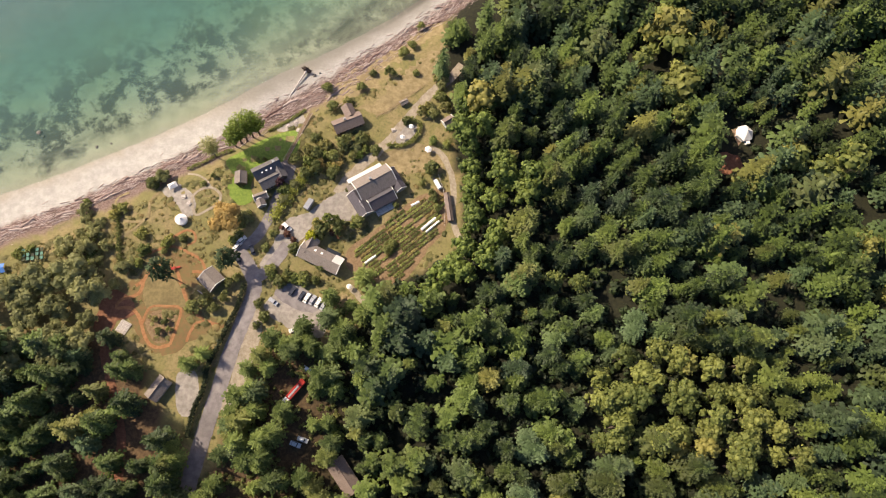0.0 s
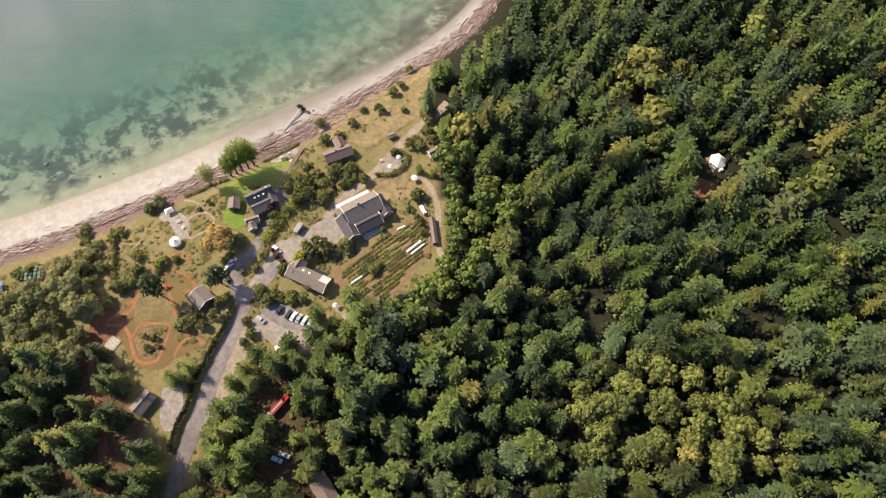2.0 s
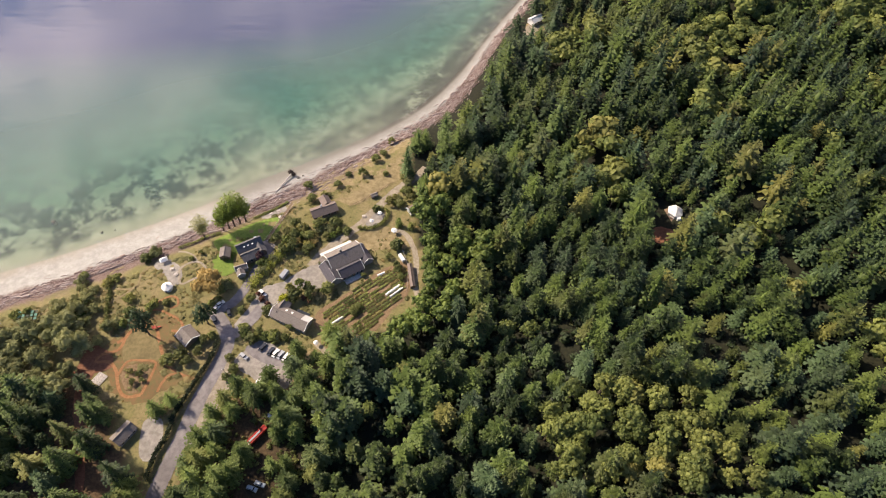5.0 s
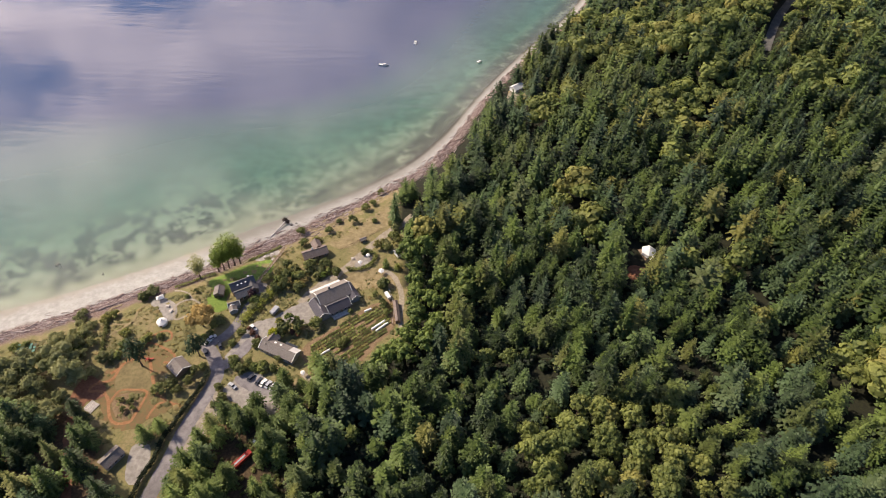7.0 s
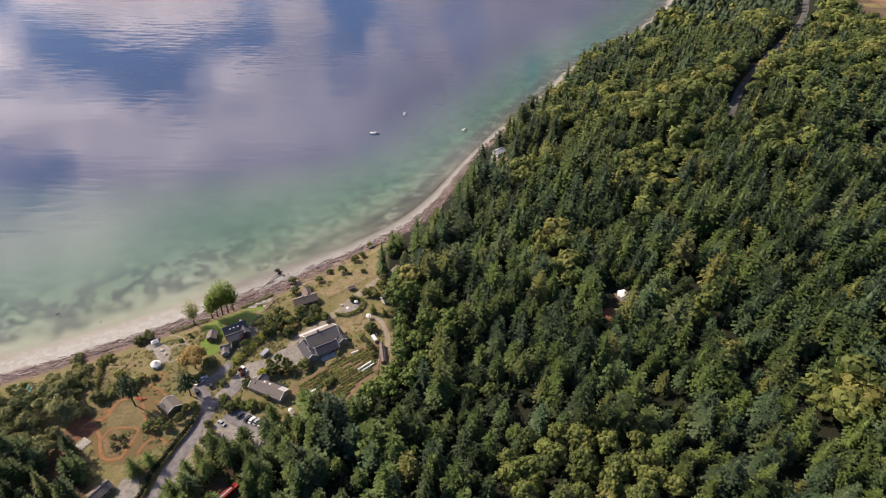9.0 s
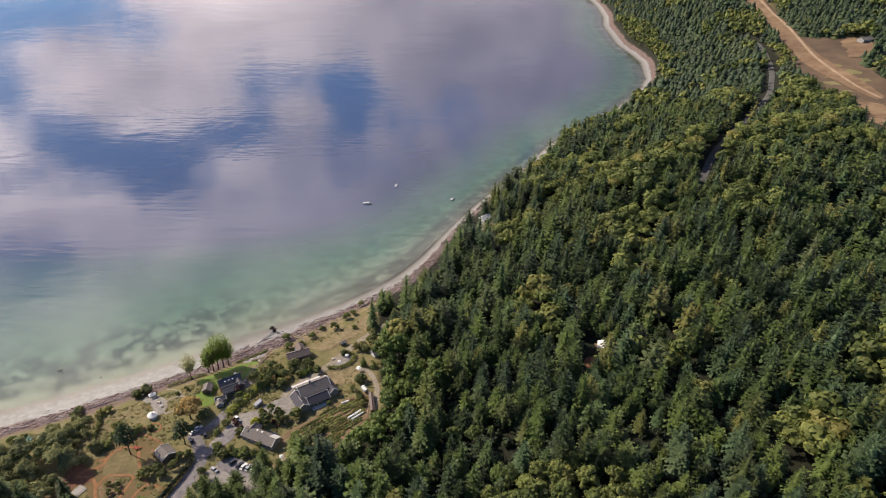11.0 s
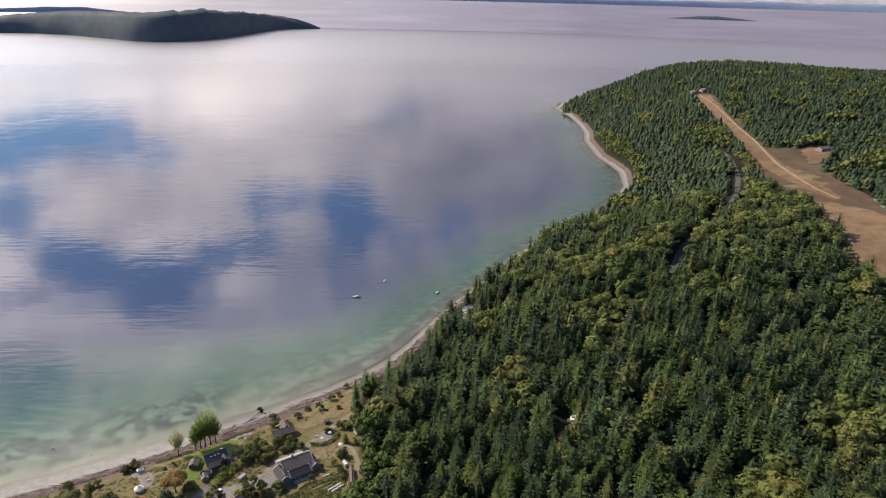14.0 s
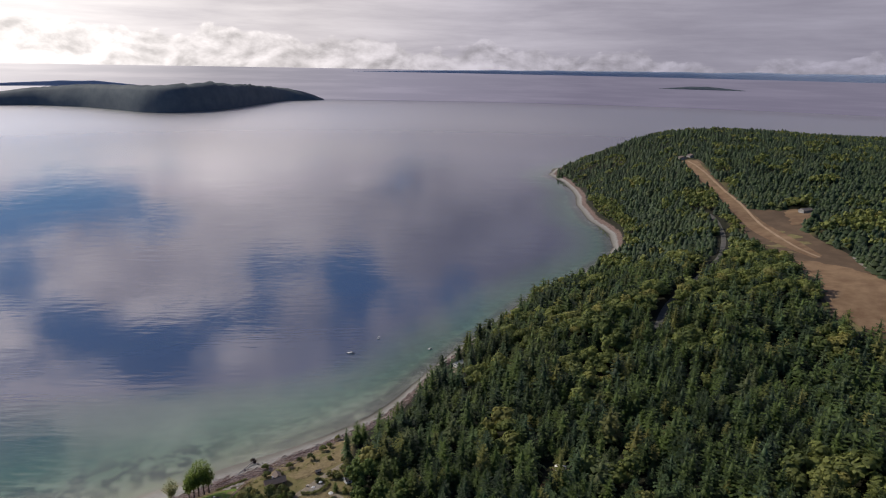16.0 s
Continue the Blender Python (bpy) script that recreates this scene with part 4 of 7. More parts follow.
def in_stand(x, y):
    v = np.zeros(np.shape(x), bool)
    for (cx, cy), a, b in STANDS:
        v |= ((x - cx) / a) ** 2 + ((y - cy) / b) ** 2 < 1 + 0.35 * np.sin(x * 0.3) * np.sin(y * 0.27)
    patch = np.array([noise.noise(Vector((a * 0.028, b * 0.028, 7.0))) + 0.22 * noise.noise(Vector((a * 0.31, b * 0.31, 3.0))) for a, b in zip(np.ravel(x), np.ravel(y))])
    return v | (patch > 0.55 - 0.25 * smoothstep(130, 270, y))


def wooded(x, y, margin):
    d = shore_distance(x, y)
    keep = (d * beach_factor(y) > margin) & ~openness(x, y)
    return keep


# nearest stretch of the wood: every tree a thing of its own
px_, py_ = scatter(-10, 330, -125, 330, 8.7, 5)
ok = wooded(px_, py_, 39)
px_, py_ = px_[ok], py_[ok]
broad = in_stand(px_, py_)
rng = random.Random(11)
near = (px_ > 24) & (px_ < 135) & (py_ > -50) & (py_ < 125)
left_out = []
made_c, made_b = 0, 0
for i in range(len(px_)):
    x, y = float(px_[i]), float(py_[i])
    if near[i] and not broad[i] and made_c < 300:
        made_c += 1
        k = rng.randrange(8)
        plant("conifer", CONIFER_KIT[k], x, y, rng.choice((0.5, 0.7, 0.85, 0.95, 1.05, 1.15)) * rng.uniform(0.9, 1.1), rng.uniform(0, 6.28), "dark green conifer in the dense wood", "tree", "conifers of the wood", wide=rng.uniform(0.95, 1.25))
    elif broad[i] and y < 130 and x < 160 and made_b < 120:
        made_b += 1
        plant("broadleaf_tree", ALDER_KIT[rng.randrange(2)] if x < 62 and y > 34 else BROAD_KIT[rng.randrange(4)], x, y, rng.uniform(1.05, 1.4), rng.uniform(0, 6.28), "yellow-green broadleaf tree among the conifers", "tree", "broadleaf trees of the wood")
    else:
        left_out.append((x, y, bool(broad[i])))


def joined_wood(name, label, places, kits_c, kits_b, mat_c, mat_b, seed, lo=0.5, hi=1.2):
    """Many trees in one mesh, each with a tint of its own."""
    rng = np.random.default_rng(seed)
    V, F, T, MI, base = [], [], [], [], 0
    pts = np.array([(p[0], p[1]) for p in places])
    zs = land(pts[:, 0], pts[:, 1])
    for (x, y, b), z in zip(places, zs):
        kit = kits_b if b else kits_c
        v, f = kit[rng.integers(len(kit))]
        a, s, wd = rng.uniform(0, 6.28), (lo + (hi - lo) * rng.random() ** 0.8) * min(1.0, max(0.68, 1.18 - 0.00040 * y)), rng.uniform(1.0, 1.35)
        s = s * (1.42 if b else 1.0) * (1 + 0.4 * noise.noise(Vector((x * 0.022, y * 0.022, 11.0))))
        c, sn = math.cos(a), math.sin(a)
        V.append(np.stack([(v[:, 0] * c - v[:, 1] * sn) * s * wd + x, (v[:, 0] * sn + v[:, 1] * c) * s * wd + y, v[:, 2] * s + z - 0.3], 1))
        F.append(f + base)
        T.append(np.full(len(v), rng.random()))
        MI.append(np.full(len(f), 1 if b else 0))
        base += len(v)
    V, F, T, MI = np.concatenate(V), np.concatenate(F), np.concatenate(T), np.concatenate(MI)
    me = bpy.data.meshes.new(name)
    me.vertices.add(len(V))
    me.vertices.foreach_set("co", V.astype(np.float32).ravel())
    me.loops.add(F.size)
    me.loops.foreach_set("vertex_index", F.astype(np.int32).ravel())
    me.polygons.add(len(F))
    me.polygons.foreach_set("loop_start", (np.arange(len(F)) * 3).astype(np.int32))
    me.materials.append(mat_c)
    me.materials.append(mat_b)
    me.polygons.foreach_set("material_index", MI.astype(np.int32))
    at = me.attributes.new("tint", "FLOAT", "POINT")
    at.data.foreach_set("value", T.astype(np.float32))
    me.update(calc_edges=True)
    return tagged(new(name, me), label, "woodland", kind="stuff")


def arr(vf):
    return vf[0], np.array(vf[1])


MID_C = [arr(fir_crown(h, r, 13, 9, 140 + i, 3, 0.12, 0.60 + 0.06 * (i % 3), 0.08 * (i % 2))) for i, (h, r) in enumerate(zip(CONIFER_H, CONIFER_R))]
MID_B = [arr(broad_crown(h, r, 100, 3, 160 + i, 0.2, 0.7, 0.32, 12)) for i, (h, r) in enumerate(((14, 4.4), (16, 4.8), (12, 4.0), (15, 4.3)))]
MID_CF = [arr(fir_crown(h, r, 11, 9, 340 + i, 2, 0.2, 0.66 + 0.06 * (i % 3), 0.08 * (i % 2))) for i, (h, r) in enumerate(zip(CONIFER_H, CONIFER_R))]
MID_BF = [arr(lump_crown(h, r, 6, 34, 360 + i)) for i, (h, r) in enumerate(((14, 4.4), (16, 4.8), (12, 4.0), (15, 4.3)))]
joined_wood("conifer_woodland", "dense dark green conifer wood on the slope", [p for p in left_out if p[0] + p[1] < 250], MID_C, MID_B, M_CONIFER, M_BROAD, 21, 0.55, 1.18)
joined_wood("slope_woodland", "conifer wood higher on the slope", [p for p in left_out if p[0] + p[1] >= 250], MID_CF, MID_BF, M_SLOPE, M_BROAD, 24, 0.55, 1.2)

FAR_C = [arr(layered_crown(h * (0.58 + 0.08 * (i % 3)), r * (1.22 + 0.12 * (i % 2)), 3, 6, 240 + i)) for i, (h, r) in enumerate(zip(CONIFER_H, CONIFER_R))]
FAR_B = [arr(lump_crown(h, r, 2, 6, 260 + i)) for i, (h, r) in enumerate(((13, 4.6), (14, 5.0), (12, 4.4)))]
far_places = []
for x0, x1, y0, y1, gap, seed in ((330, 560, -80, 330, 7.8, 31), (90, 620, 330, 700, 7.1, 32), (620, 900, 150, 700, 7.8, 33), (360, 1100, 700, 1200, 6.3, 34), (370, 1500, 1200, 1650, 8.0, 35),
                                  (900, 1300, 300, 1200, 14, 36)):
    fx, fy = scatter(x0, x1, y0, y1, gap, seed)
    # only the stretch that faces the water and the hill top is wooded densely enough to matter
    okf = wooded(fx, fy, 28) & (fx < 120 + 0.78 * (fy + 240))
    fb = in_stand(fx, fy)
    far_places += [(float(a), float(b), bool(c)) for a, b, c in zip(fx[okf], fy[okf], fb[okf])]
HILL_C = [arr(fir_crown(h * 0.9, r * 1.1, 6, 7, 540 + i, 1, 0.25, 0.62, 0.05)) for i, (h, r) in enumerate(zip(CONIFER_H, CONIFER_R))]
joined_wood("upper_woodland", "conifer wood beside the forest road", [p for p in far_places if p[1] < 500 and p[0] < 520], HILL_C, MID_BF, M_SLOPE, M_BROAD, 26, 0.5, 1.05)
far_places = [p for p in far_places if not (p[1] < 500 and p[0] < 520)]
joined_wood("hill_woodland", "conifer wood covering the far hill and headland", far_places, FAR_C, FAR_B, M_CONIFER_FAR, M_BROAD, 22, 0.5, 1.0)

# wood on the western side of the settlement
wx, wy = scatter(-230, -10, -125, 62, 8.0, 41)
okw = wooded(wx, wy, 36)
wx, wy = wx[okw], wy[okw]
west_rest, made_w = [], 0
for x, y in zip(wx.tolist(), wy.tolist()):
    if y > 22 and x < -110:
        continue
    elif -150 < x < -10 and y > -46 and made_w < 150:
        made_w += 1
        plant("lane_conifer", (LANE_KIT if x > -84 else CONIFER_KIT)[rng.randrange(8)], x, y, rng.uniform(0.65, 1.02), rng.uniform(0, 6.28), "green conifer beside the lane", "tree", "conifers by the lane", wide=rng.uniform(0.95, 1.2))
    else:
        west_rest.append((x, y, False))
joined_wood("lane_woodland", "conifer wood along the lane", west_rest, MID_CF, MID_B, M_CONIFER, M_BROAD, 23)
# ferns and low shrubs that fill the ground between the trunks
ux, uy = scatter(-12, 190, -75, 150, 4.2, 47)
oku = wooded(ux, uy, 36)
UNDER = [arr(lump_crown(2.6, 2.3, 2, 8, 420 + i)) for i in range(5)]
joined_wood("understory", "ferns and low shrubs under the conifers, darkened for shade", [(float(a), float(b), False) for a, b in zip(ux[oku], uy[oku])], UNDER, UNDER, M_FERN, M_FERN, 29, 0.6, 1.3)
# bracken and young growth that light up the floor between the lane conifers
bx, by = scatter(-78, -12, -70, 44, 3.3, 48)
okb = (shore_distance(bx, by) > 36) & ~inside(OPEN, bx, by)
for (cx, cy), r_ in CLEARINGS:
    okb &= (bx - cx) ** 2 + (by - cy) ** 2 > (0.55 * r_) ** 2
patchy = np.array([noise.noise(Vector((a * 0.06, b * 0.06, 21.0))) for a, b in zip(bx, by)])
okb &= patchy > -0.2
joined_wood("bracken", "yellow-green bracken under the lane conifers", [(float(a), float(b), False) for a, b in zip(bx[okb], by[okb])], UNDER, UNDER, M_BUSH, M_BUSH, 30, 0.35, 0.8)

# ---- laid surfaces of the settlement ----
from mathutils.geometry import delaunay_2d_cdt

TAKEN = []      # polygons that stay clear of shrubs


def laid(name, outline, mat, lift, label, category, closed=True, step=2.0, ragged=0.0, grid=5.0, clear=True):
    """A surface that follows the ground inside a smooth outline."""
    line = curve_through(outline, step, True)
    if ragged:
        line = line + np.array([(noise.noise(Vector((p[0] * 0.5, p[1] * 0.5, 1))) * ragged, noise.noise(Vector((p[0] * 0.5, p[1] * 0.5, 9))) * ragged) for p in line])
    if clear:
        TAKEN.append(line)
    lo, hi = line.min(0), line.max(0)
    qx, qy = np.meshgrid(np.arange(lo[0], hi[0], grid), np.arange(lo[1], hi[1], grid))
    ins = inside(line, qx.ravel(), qy.ravel())
    pts = [Vector(p) for p in line] + [Vector((a, b)) for a, b in zip(qx.ravel()[ins], qy.ravel()[ins])]
    n = len(line)
    vs, _, fs, *_ = delaunay_2d_cdt(pts, [], [list(range(n))], 1, 1e-4)
    z = land([v.x for v in vs], [v.y for v in vs]) + lift
    me = bpy.data.meshes.new(name)
    me.from_pydata([(v.x, v.y, float(h)) for v, h in zip(vs, z)], [], [list(f) for f in fs])
    me.materials.append(mat)
    me.polygons.foreach_set("use_smooth", [True] * len(me.polygons))
    return tagged(new(name, me), label, category, kind="structure")


def ribbon(name, pts, width, mat, lift, label, category, closed=False, wobble=0.15, clear=True):
    """A path of the given width along a smooth line."""
    line = curve_through(pts, 1.5, closed)
    n = len(line)
    tang = np.gradient(line, axis=0) if not closed else np.roll(line, -1, 0) - np.roll(line, 1, 0)
    tang /= np.linalg.norm(tang, axis=1)[:, None] + 1e-9
    nor = np.stack([-tang[:, 1], tang[:, 0]], 1)
    wl = np.array([width * (0.5 + wobble * noise.noise(Vector((p[0] * 0.4, p[1] * 0.4, 3)))) for p in line])
    wr = np.array([width * (0.5 + wobble * noise.noise(Vector((p[0] * 0.4, p[1] * 0.4, 7)))) for p in line])
    cols = [line + nor * wl[:, None], line, line - nor * wr[:, None]]
    if clear:
        TAKEN.append(np.concatenate([cols[0], cols[2][::-1]]))
    allp = np.concatenate(cols)
    z = land(allp[:, 0], allp[:, 1]) + lift
    fs = []
    for i in range(n if closed else n - 1):
        j = (i + 1) % n
        for c in range(2):
            fs.append((c * n + i, (c + 1) * n + i, (c + 1) * n + j, c * n + j))
    me = bpy.data.meshes.new(name)
    me.from_pydata([(float(p[0]), float(p[1]), float(h)) for p, h in zip(allp, z)], [], fs)
    me.materials.append(mat)
    return tagged(new(name, me), label, category, kind="structure")


M_PALEEARTH = surface("pale_earth", (0.27, 0.19, 0.12), (0.36, 0.26, 0.17), 0.1)
M_CLAYGRASS = surface("dusty_clay_grass", (0.165, 0.095, 0.042), (0.115, 0.10, 0.038), 0.5, stain=0.4)
laid("meadow", [(-28, 145), (-6, 160), (14, 178), (22, 172), (20, 152), (8, 138), (-6, 126), (-18, 128), (-34, 130)], M_DRYGRASS, 0.05, "dry tan grass field beside the beach", "field", ragged=2.0, clear=False)
laid("lawn", [(-76, 100), (-68, 106), (-59, 112), (-46, 116), (-44, 108), (-50, 100), (-60, 97), (-64, 88), (-62, 82), (-68, 79), (-74, 86), (-72, 93)], M_LAWN, 0.10, "mown bright green lawn", "lawn")
laid("clay_ground", [(-116, 36), (-106, 46), (-103, 54), (-94, 58), (-83, 54), (-80, 47), (-84, 38), (-78, 30), (-72, 27), (-80, 20), (-92, 13), (-102, 18), (-108, 28)], M_CLAYGRASS, 0.05, "dusty reddish ground between the clay paths", "ground", ragged=3.0, clear=False)
BED = [(-91.0, 19.6), (-89.9, 25.0), (-89.0, 31.2), (-93.6, 31.9), (-98.9, 31.2), (-101.2, 26.4), (-98.4, 21.0), (-95.4, 18.2)]
laid("garden_bed", BED, M_SOIL, 0.078, "brown mulched bed inside the clay path", "garden bed", ragged=0.5)
laid("field", [(-104, 44), (-96, 48.5), (-89, 42), (-85, 34), (-94, 33.5), (-101, 32)], surface("trodden_grass", (0.125, 0.100, 0.042), (0.195, 0.150, 0.07), 0.5, stain=0.4), 0.07, "oval of dry trodden grass", "field", clear=True)
laid("garden_ground", [(-20, 60), (-8, 70), (8, 84), (20, 90), (23, 86), (23, 72), (15, 61), (5, 47), (-2, 45), (-18, 50)], M_SOIL, 0.08, "bare brown soil of the kitchen garden", "garden", ragged=0.8)
laid("forecourt", [(-49, 70), (-46, 74), (-38, 77), (-27, 86), (-20, 87), (-14, 76), (-22, 73), (-34, 73), (-38, 66), (-43, 62), (-50, 54), (-52, 49), (-57, 52), (-52, 62)], M_GRAVEL, 0.09, "pale gravel forecourt between the houses", "forecourt", ragged=0.8)
laid("car_park", [(-54, 34), (-47, 42), (-42, 44.5), (-29, 36), (-27, 28), (-29, 22), (-36, 22), (-46, 27)], M_GRAVEL, 0.08, "pale gravel car park beside the lane", "car park", ragged=0.7)
laid("car_park_tarmac", [(-50, 40), (-43, 44), (-30, 37), (-33, 32), (-42, 34)], M_ASPHALT, 0.15, "worn grey tarmac of the car park", "car park", ragged=0.8)
laid("dirt_yard", [(-30, 24), (-26, 12), (-20, 16), (-12, 30), (-18, 40), (-26, 36)], M_DRYGRASS, 0.05, "bare brown yard under the trees", "yard", ragged=1.2, clear=False)
laid("road_verge", [(-58.5, 34), (-61, 22), (-64.5, 6), (-67.5, -8), (-63, -9), (-58, 5), (-54.5, 19), (-54, 30)], M_TRACK, 0.06, "dusty verge beside the lane", "verge", ragged=0.8)
laid("terrace", [(-102, 85), (-96.5, 89), (-88, 83), (-86.5, 75), (-90, 72.5), (-94, 78), (-98, 81)], M_GRAVEL, 0.08, "pale paved terrace by the round tent", "terrace", ragged=0.5)
laid("sand_terrace", [(-55, 117.5), (-43.5, 124.5), (-42, 121.2), (-51.5, 115.3)], M_GRAVEL, 0.12, "pale sand terrace above the beach", "terrace")
laid("yard_pad", [(-1, 113), (5, 121.5), (9, 120), (8, 116.5), (3, 111)], M_GRAVEL, 0.10, "pale gravel pad beside the track", "pad", ragged=0.3)
laid("house_yard", [(-12, 103), (-2, 108), (10, 112), (20, 106), (20, 98), (8, 97), (2, 96), (-4, 101)], M_DRYGRASS, 0.05, "dry tan grass behind the house", "yard", ragged=1.0, clear=False)
laid("airstrip_field", STRIP[::2], M_STRIPGRASS, 0.25, "mown dry field beside the airstrip", "field", step=20.0, grid=30.0, clear=False)
laid("airstrip", [(592, 1068), (612, 1050), (600, 970), (588, 880), (570, 770), (556, 680), (545, 600), (534, 475), (522, 468), (515, 530), (520, 610), (540, 720), (564, 867), (575, 960)], M_STRIPDIRT, 0.6, "bare tan earth airstrip in the woods", "airstrip", step=12.0, grid=25.0, clear=False)
laid("graded_earth", [(474, 433), (490, 465), (518, 454), (535, 400), (525, 330), (510, 270), (470, 262), (441, 296), (458, 362)], M_STRIPDIRT, 0.65, "graded bare orange earth by the airstrip", "earth", step=10.0, grid=25.0, ragged=8.0, clear=False)
laid("bare_patch", [(602, 690), (630, 678), (612, 625), (590, 606), (570, 608), (586, 640)], M_STRIPDIRT, 0.7, "pale gravel pit beside the airstrip", "gravel", step=8.0, grid=15.0, ragged=9.0, clear=False)
ribbon("strip_track", [(600, 1058), (589, 924), (571, 780), (541, 628), (526, 525), (528, 470)], 3.5, M_PALEEARTH, 0.85, "pale worn centre line of the airstrip", "track", clear=False)

ribbon("road", [(-68, 60), (-62, 52), (-58.5, 44), (-59.5, 36), (-62.5, 26), (-66, 14), (-69, 0), (-71.8, -12), (-74.6, -25), (-77.5, -40), (-81, -58), (-86, -80), (-92, -110)], 6.4, M_ASPHALT, 0.13,
       "grey asphalt lane with worn patches", "road", wobble=0.06)
ribbon("road_fork", [(-58.5, 46), (-54, 50), (-50, 55), (-46, 62)], 5.0, M_ASPHALT, 0.14, "worn asphalt drive to the houses", "drive")
ribbon("driveway", [(-66, 60), (-60, 64), (-56.5, 70), (-54, 76), (-51.5, 84), (-48.5, 92), (-47, 99)], 4.6, M_ASPHALT, 0.12, "grey slab drive to the dark house", "drive", wobble=0.05)
ribbon("track", [(30, 154), (24, 146), (14.4, 137), (4.1, 123.5), (-3.4, 113), (-12, 103.5), (-22, 93), (-26, 86)], 4.2, M_TRACK, 0.09, "pale dusty track along the field", "track")
ribbon("path", [(14, 110), (20, 107), (24.5, 98), (26, 88), (25.5, 75), (29, 65)], 2.8, M_TRACK, 0.09, "trodden earth path round the garden", "path")
ribbon("yard_path", [(-19, 44), (-13, 38), (-8, 31), (-3, 26)], 2.6, M_TRACK, 0.09, "earth path into the wood", "path")
CLAY = "winding red clay path"
M_DARKCLAY = surface("dark_red_clay", (0.135, 0.054, 0.03), (0.215, 0.098, 0.055), 0.7, stain=0.3)
laid("clay_yard", [(-117, 40), (-110, 38), (-106, 33), (-107, 29), (-112, 27), (-116, 20), (-121, 22), (-121, 31)], M_DARKCLAY, 0.10, "bare dark red clay where the paths meet", "clay", ragged=1.4)
ribbon("clay_path", [(-103.7, 55.7), (-98.7, 58.4), (-92.9, 59.3), (-86.8, 56.7), (-81.8, 53.8), (-79.6, 48.9), (-84.8, 48.8)], 1.2, M_CLAY, 0.09, CLAY, "path")
ribbon("clay_path", [(-94.6, 63.5), (-89.1, 66.9), (-85.6, 65.5), (-85, 62), (-88, 60.5)], 1.0, M_CLAY, 0.085, CLAY, "path")
ribbon("clay_path", [(-107, 42), (-103.9, 44.7), (-102.1, 48.4), (-96.6, 51.0), (-91.8, 49.9), (-89.4, 45.0), (-85.7, 36.6), (-81.6, 30.8), (-74.4, 26.9), (-69.5, 25.6)], 1.4, M_CLAY, 0.10, CLAY, "path")
ribbon("clay_path", [(-103.9, 44.7), (-105.4, 38.6), (-111.8, 36.1), (-113.6, 32.5), (-108.0, 32.6), (-104.1, 29.1), (-100.0, 19.9), (-95.8, 16.5), (-90.3, 17.7)], 1.4, M_CLAY, 0.11, CLAY, "path")
ribbon("clay_path", [(-90.3, 17.7), (-88.8, 23.6), (-87.6, 32.6), (-93.4, 33.6), (-100.1, 32.8), (-102.5, 25.6)], 1.1, M_CLAY, 0.12, CLAY, "path")
ribbon("clay_path", [(-74.4, 26.9), (-80.1, 27.2), (-83.0, 22.5), (-83.7, 19.0)], 1.1, M_CLAY, 0.13, CLAY, "path")
PALEPATH = "narrow pale path through the grass"
ribbon("red_track", [(-117, 22), (-115, 12), (-112, 4), (-109, -4), (-106, -13), (-104, -22), (-103, -40)], 3.6, M_DARKCLAY, 0.11, "dark red earth track into the wood", "track")
laid("cabin_yard", [(-86, 6), (-79, 7), (-76.5, -2), (-78, -10), (-84, -9)], M_GRAVEL, 0.09, "pale concrete yard beside the cabin", "yard", ragged=0.4)
ribbon("meadow_path", [(-86.3, 74.0), (-88.4, 81.7), (-85.2, 85.8), (-80.5, 86.8), (-76.5, 83.5), (-77.3, 79.5), (-82.9, 75.4)], 1.1, M_TRACK, 0.12, PALEPATH, "path", closed=True)
ribbon("meadow_path", [(-81, 87), (-84, 91), (-88, 93), (-92, 93.5)], 0.9, M_TRACK, 0.13, PALEPATH, "path")
ribbon("meadow_path", [(-102, 85), (-106, 80), (-106, 72), (-112, 70), (-118, 72), (-121, 80), (-116, 84)], 1.0, M_DRYGRASS, 0.12, PALEPATH, "path")
ribbon("meadow_path", [(-106, 72), (-114, 64), (-120, 58)], 0.9, M_DRYGRASS, 0.12, PALEPATH, "path")
# Road grey taken darker than the lane's, with the trees' shade in it.
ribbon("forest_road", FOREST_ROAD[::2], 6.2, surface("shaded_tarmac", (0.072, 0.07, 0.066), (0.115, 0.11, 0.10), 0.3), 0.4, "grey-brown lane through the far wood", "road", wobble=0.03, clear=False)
ribbon("field_lane", [(562, 462), (550, 424), (540, 376), (548, 320)], 3.5, M_GRAVEL, 0.7, "pale lane at the field edge", "lane", clear=False)
laid("cabin_meadow", [(87, 257), (95, 264), (103, 273), (110, 285), (107, 295), (99, 291), (93, 276)], M_DRYGRASS, 0.08, "dry tan grass in front of the beach cabin", "meadow", ragged=1.5, clear=False)
laid("sand_bluff", [(92, 274), (97, 286), (103, 295), (109, 293), (105, 283), (98, 274)], M_TRACK, 0.12, "eroded tan sand bluff below the cabin", "bluff", ragged=1.2, clear=False)
laid("clearing", [(147, 96), (143, 101), (147, 107), (154, 106), (155, 99)], M_DARKCLAY, 0.06, "bare reddish earth in a forest clearing", "clearing", ragged=1.5, clear=False)

# ---- building helpers ----


def part(name, bm, mat, parent, label=""):
    me = bpy.data.meshes.new(name)
    bm.normal_update()
    bm.to_mesh(me)
    bm.free()
    me.materials.append(mat)
    ob = new(name, me)
    ob.parent = parent
    return tagged(ob, label)


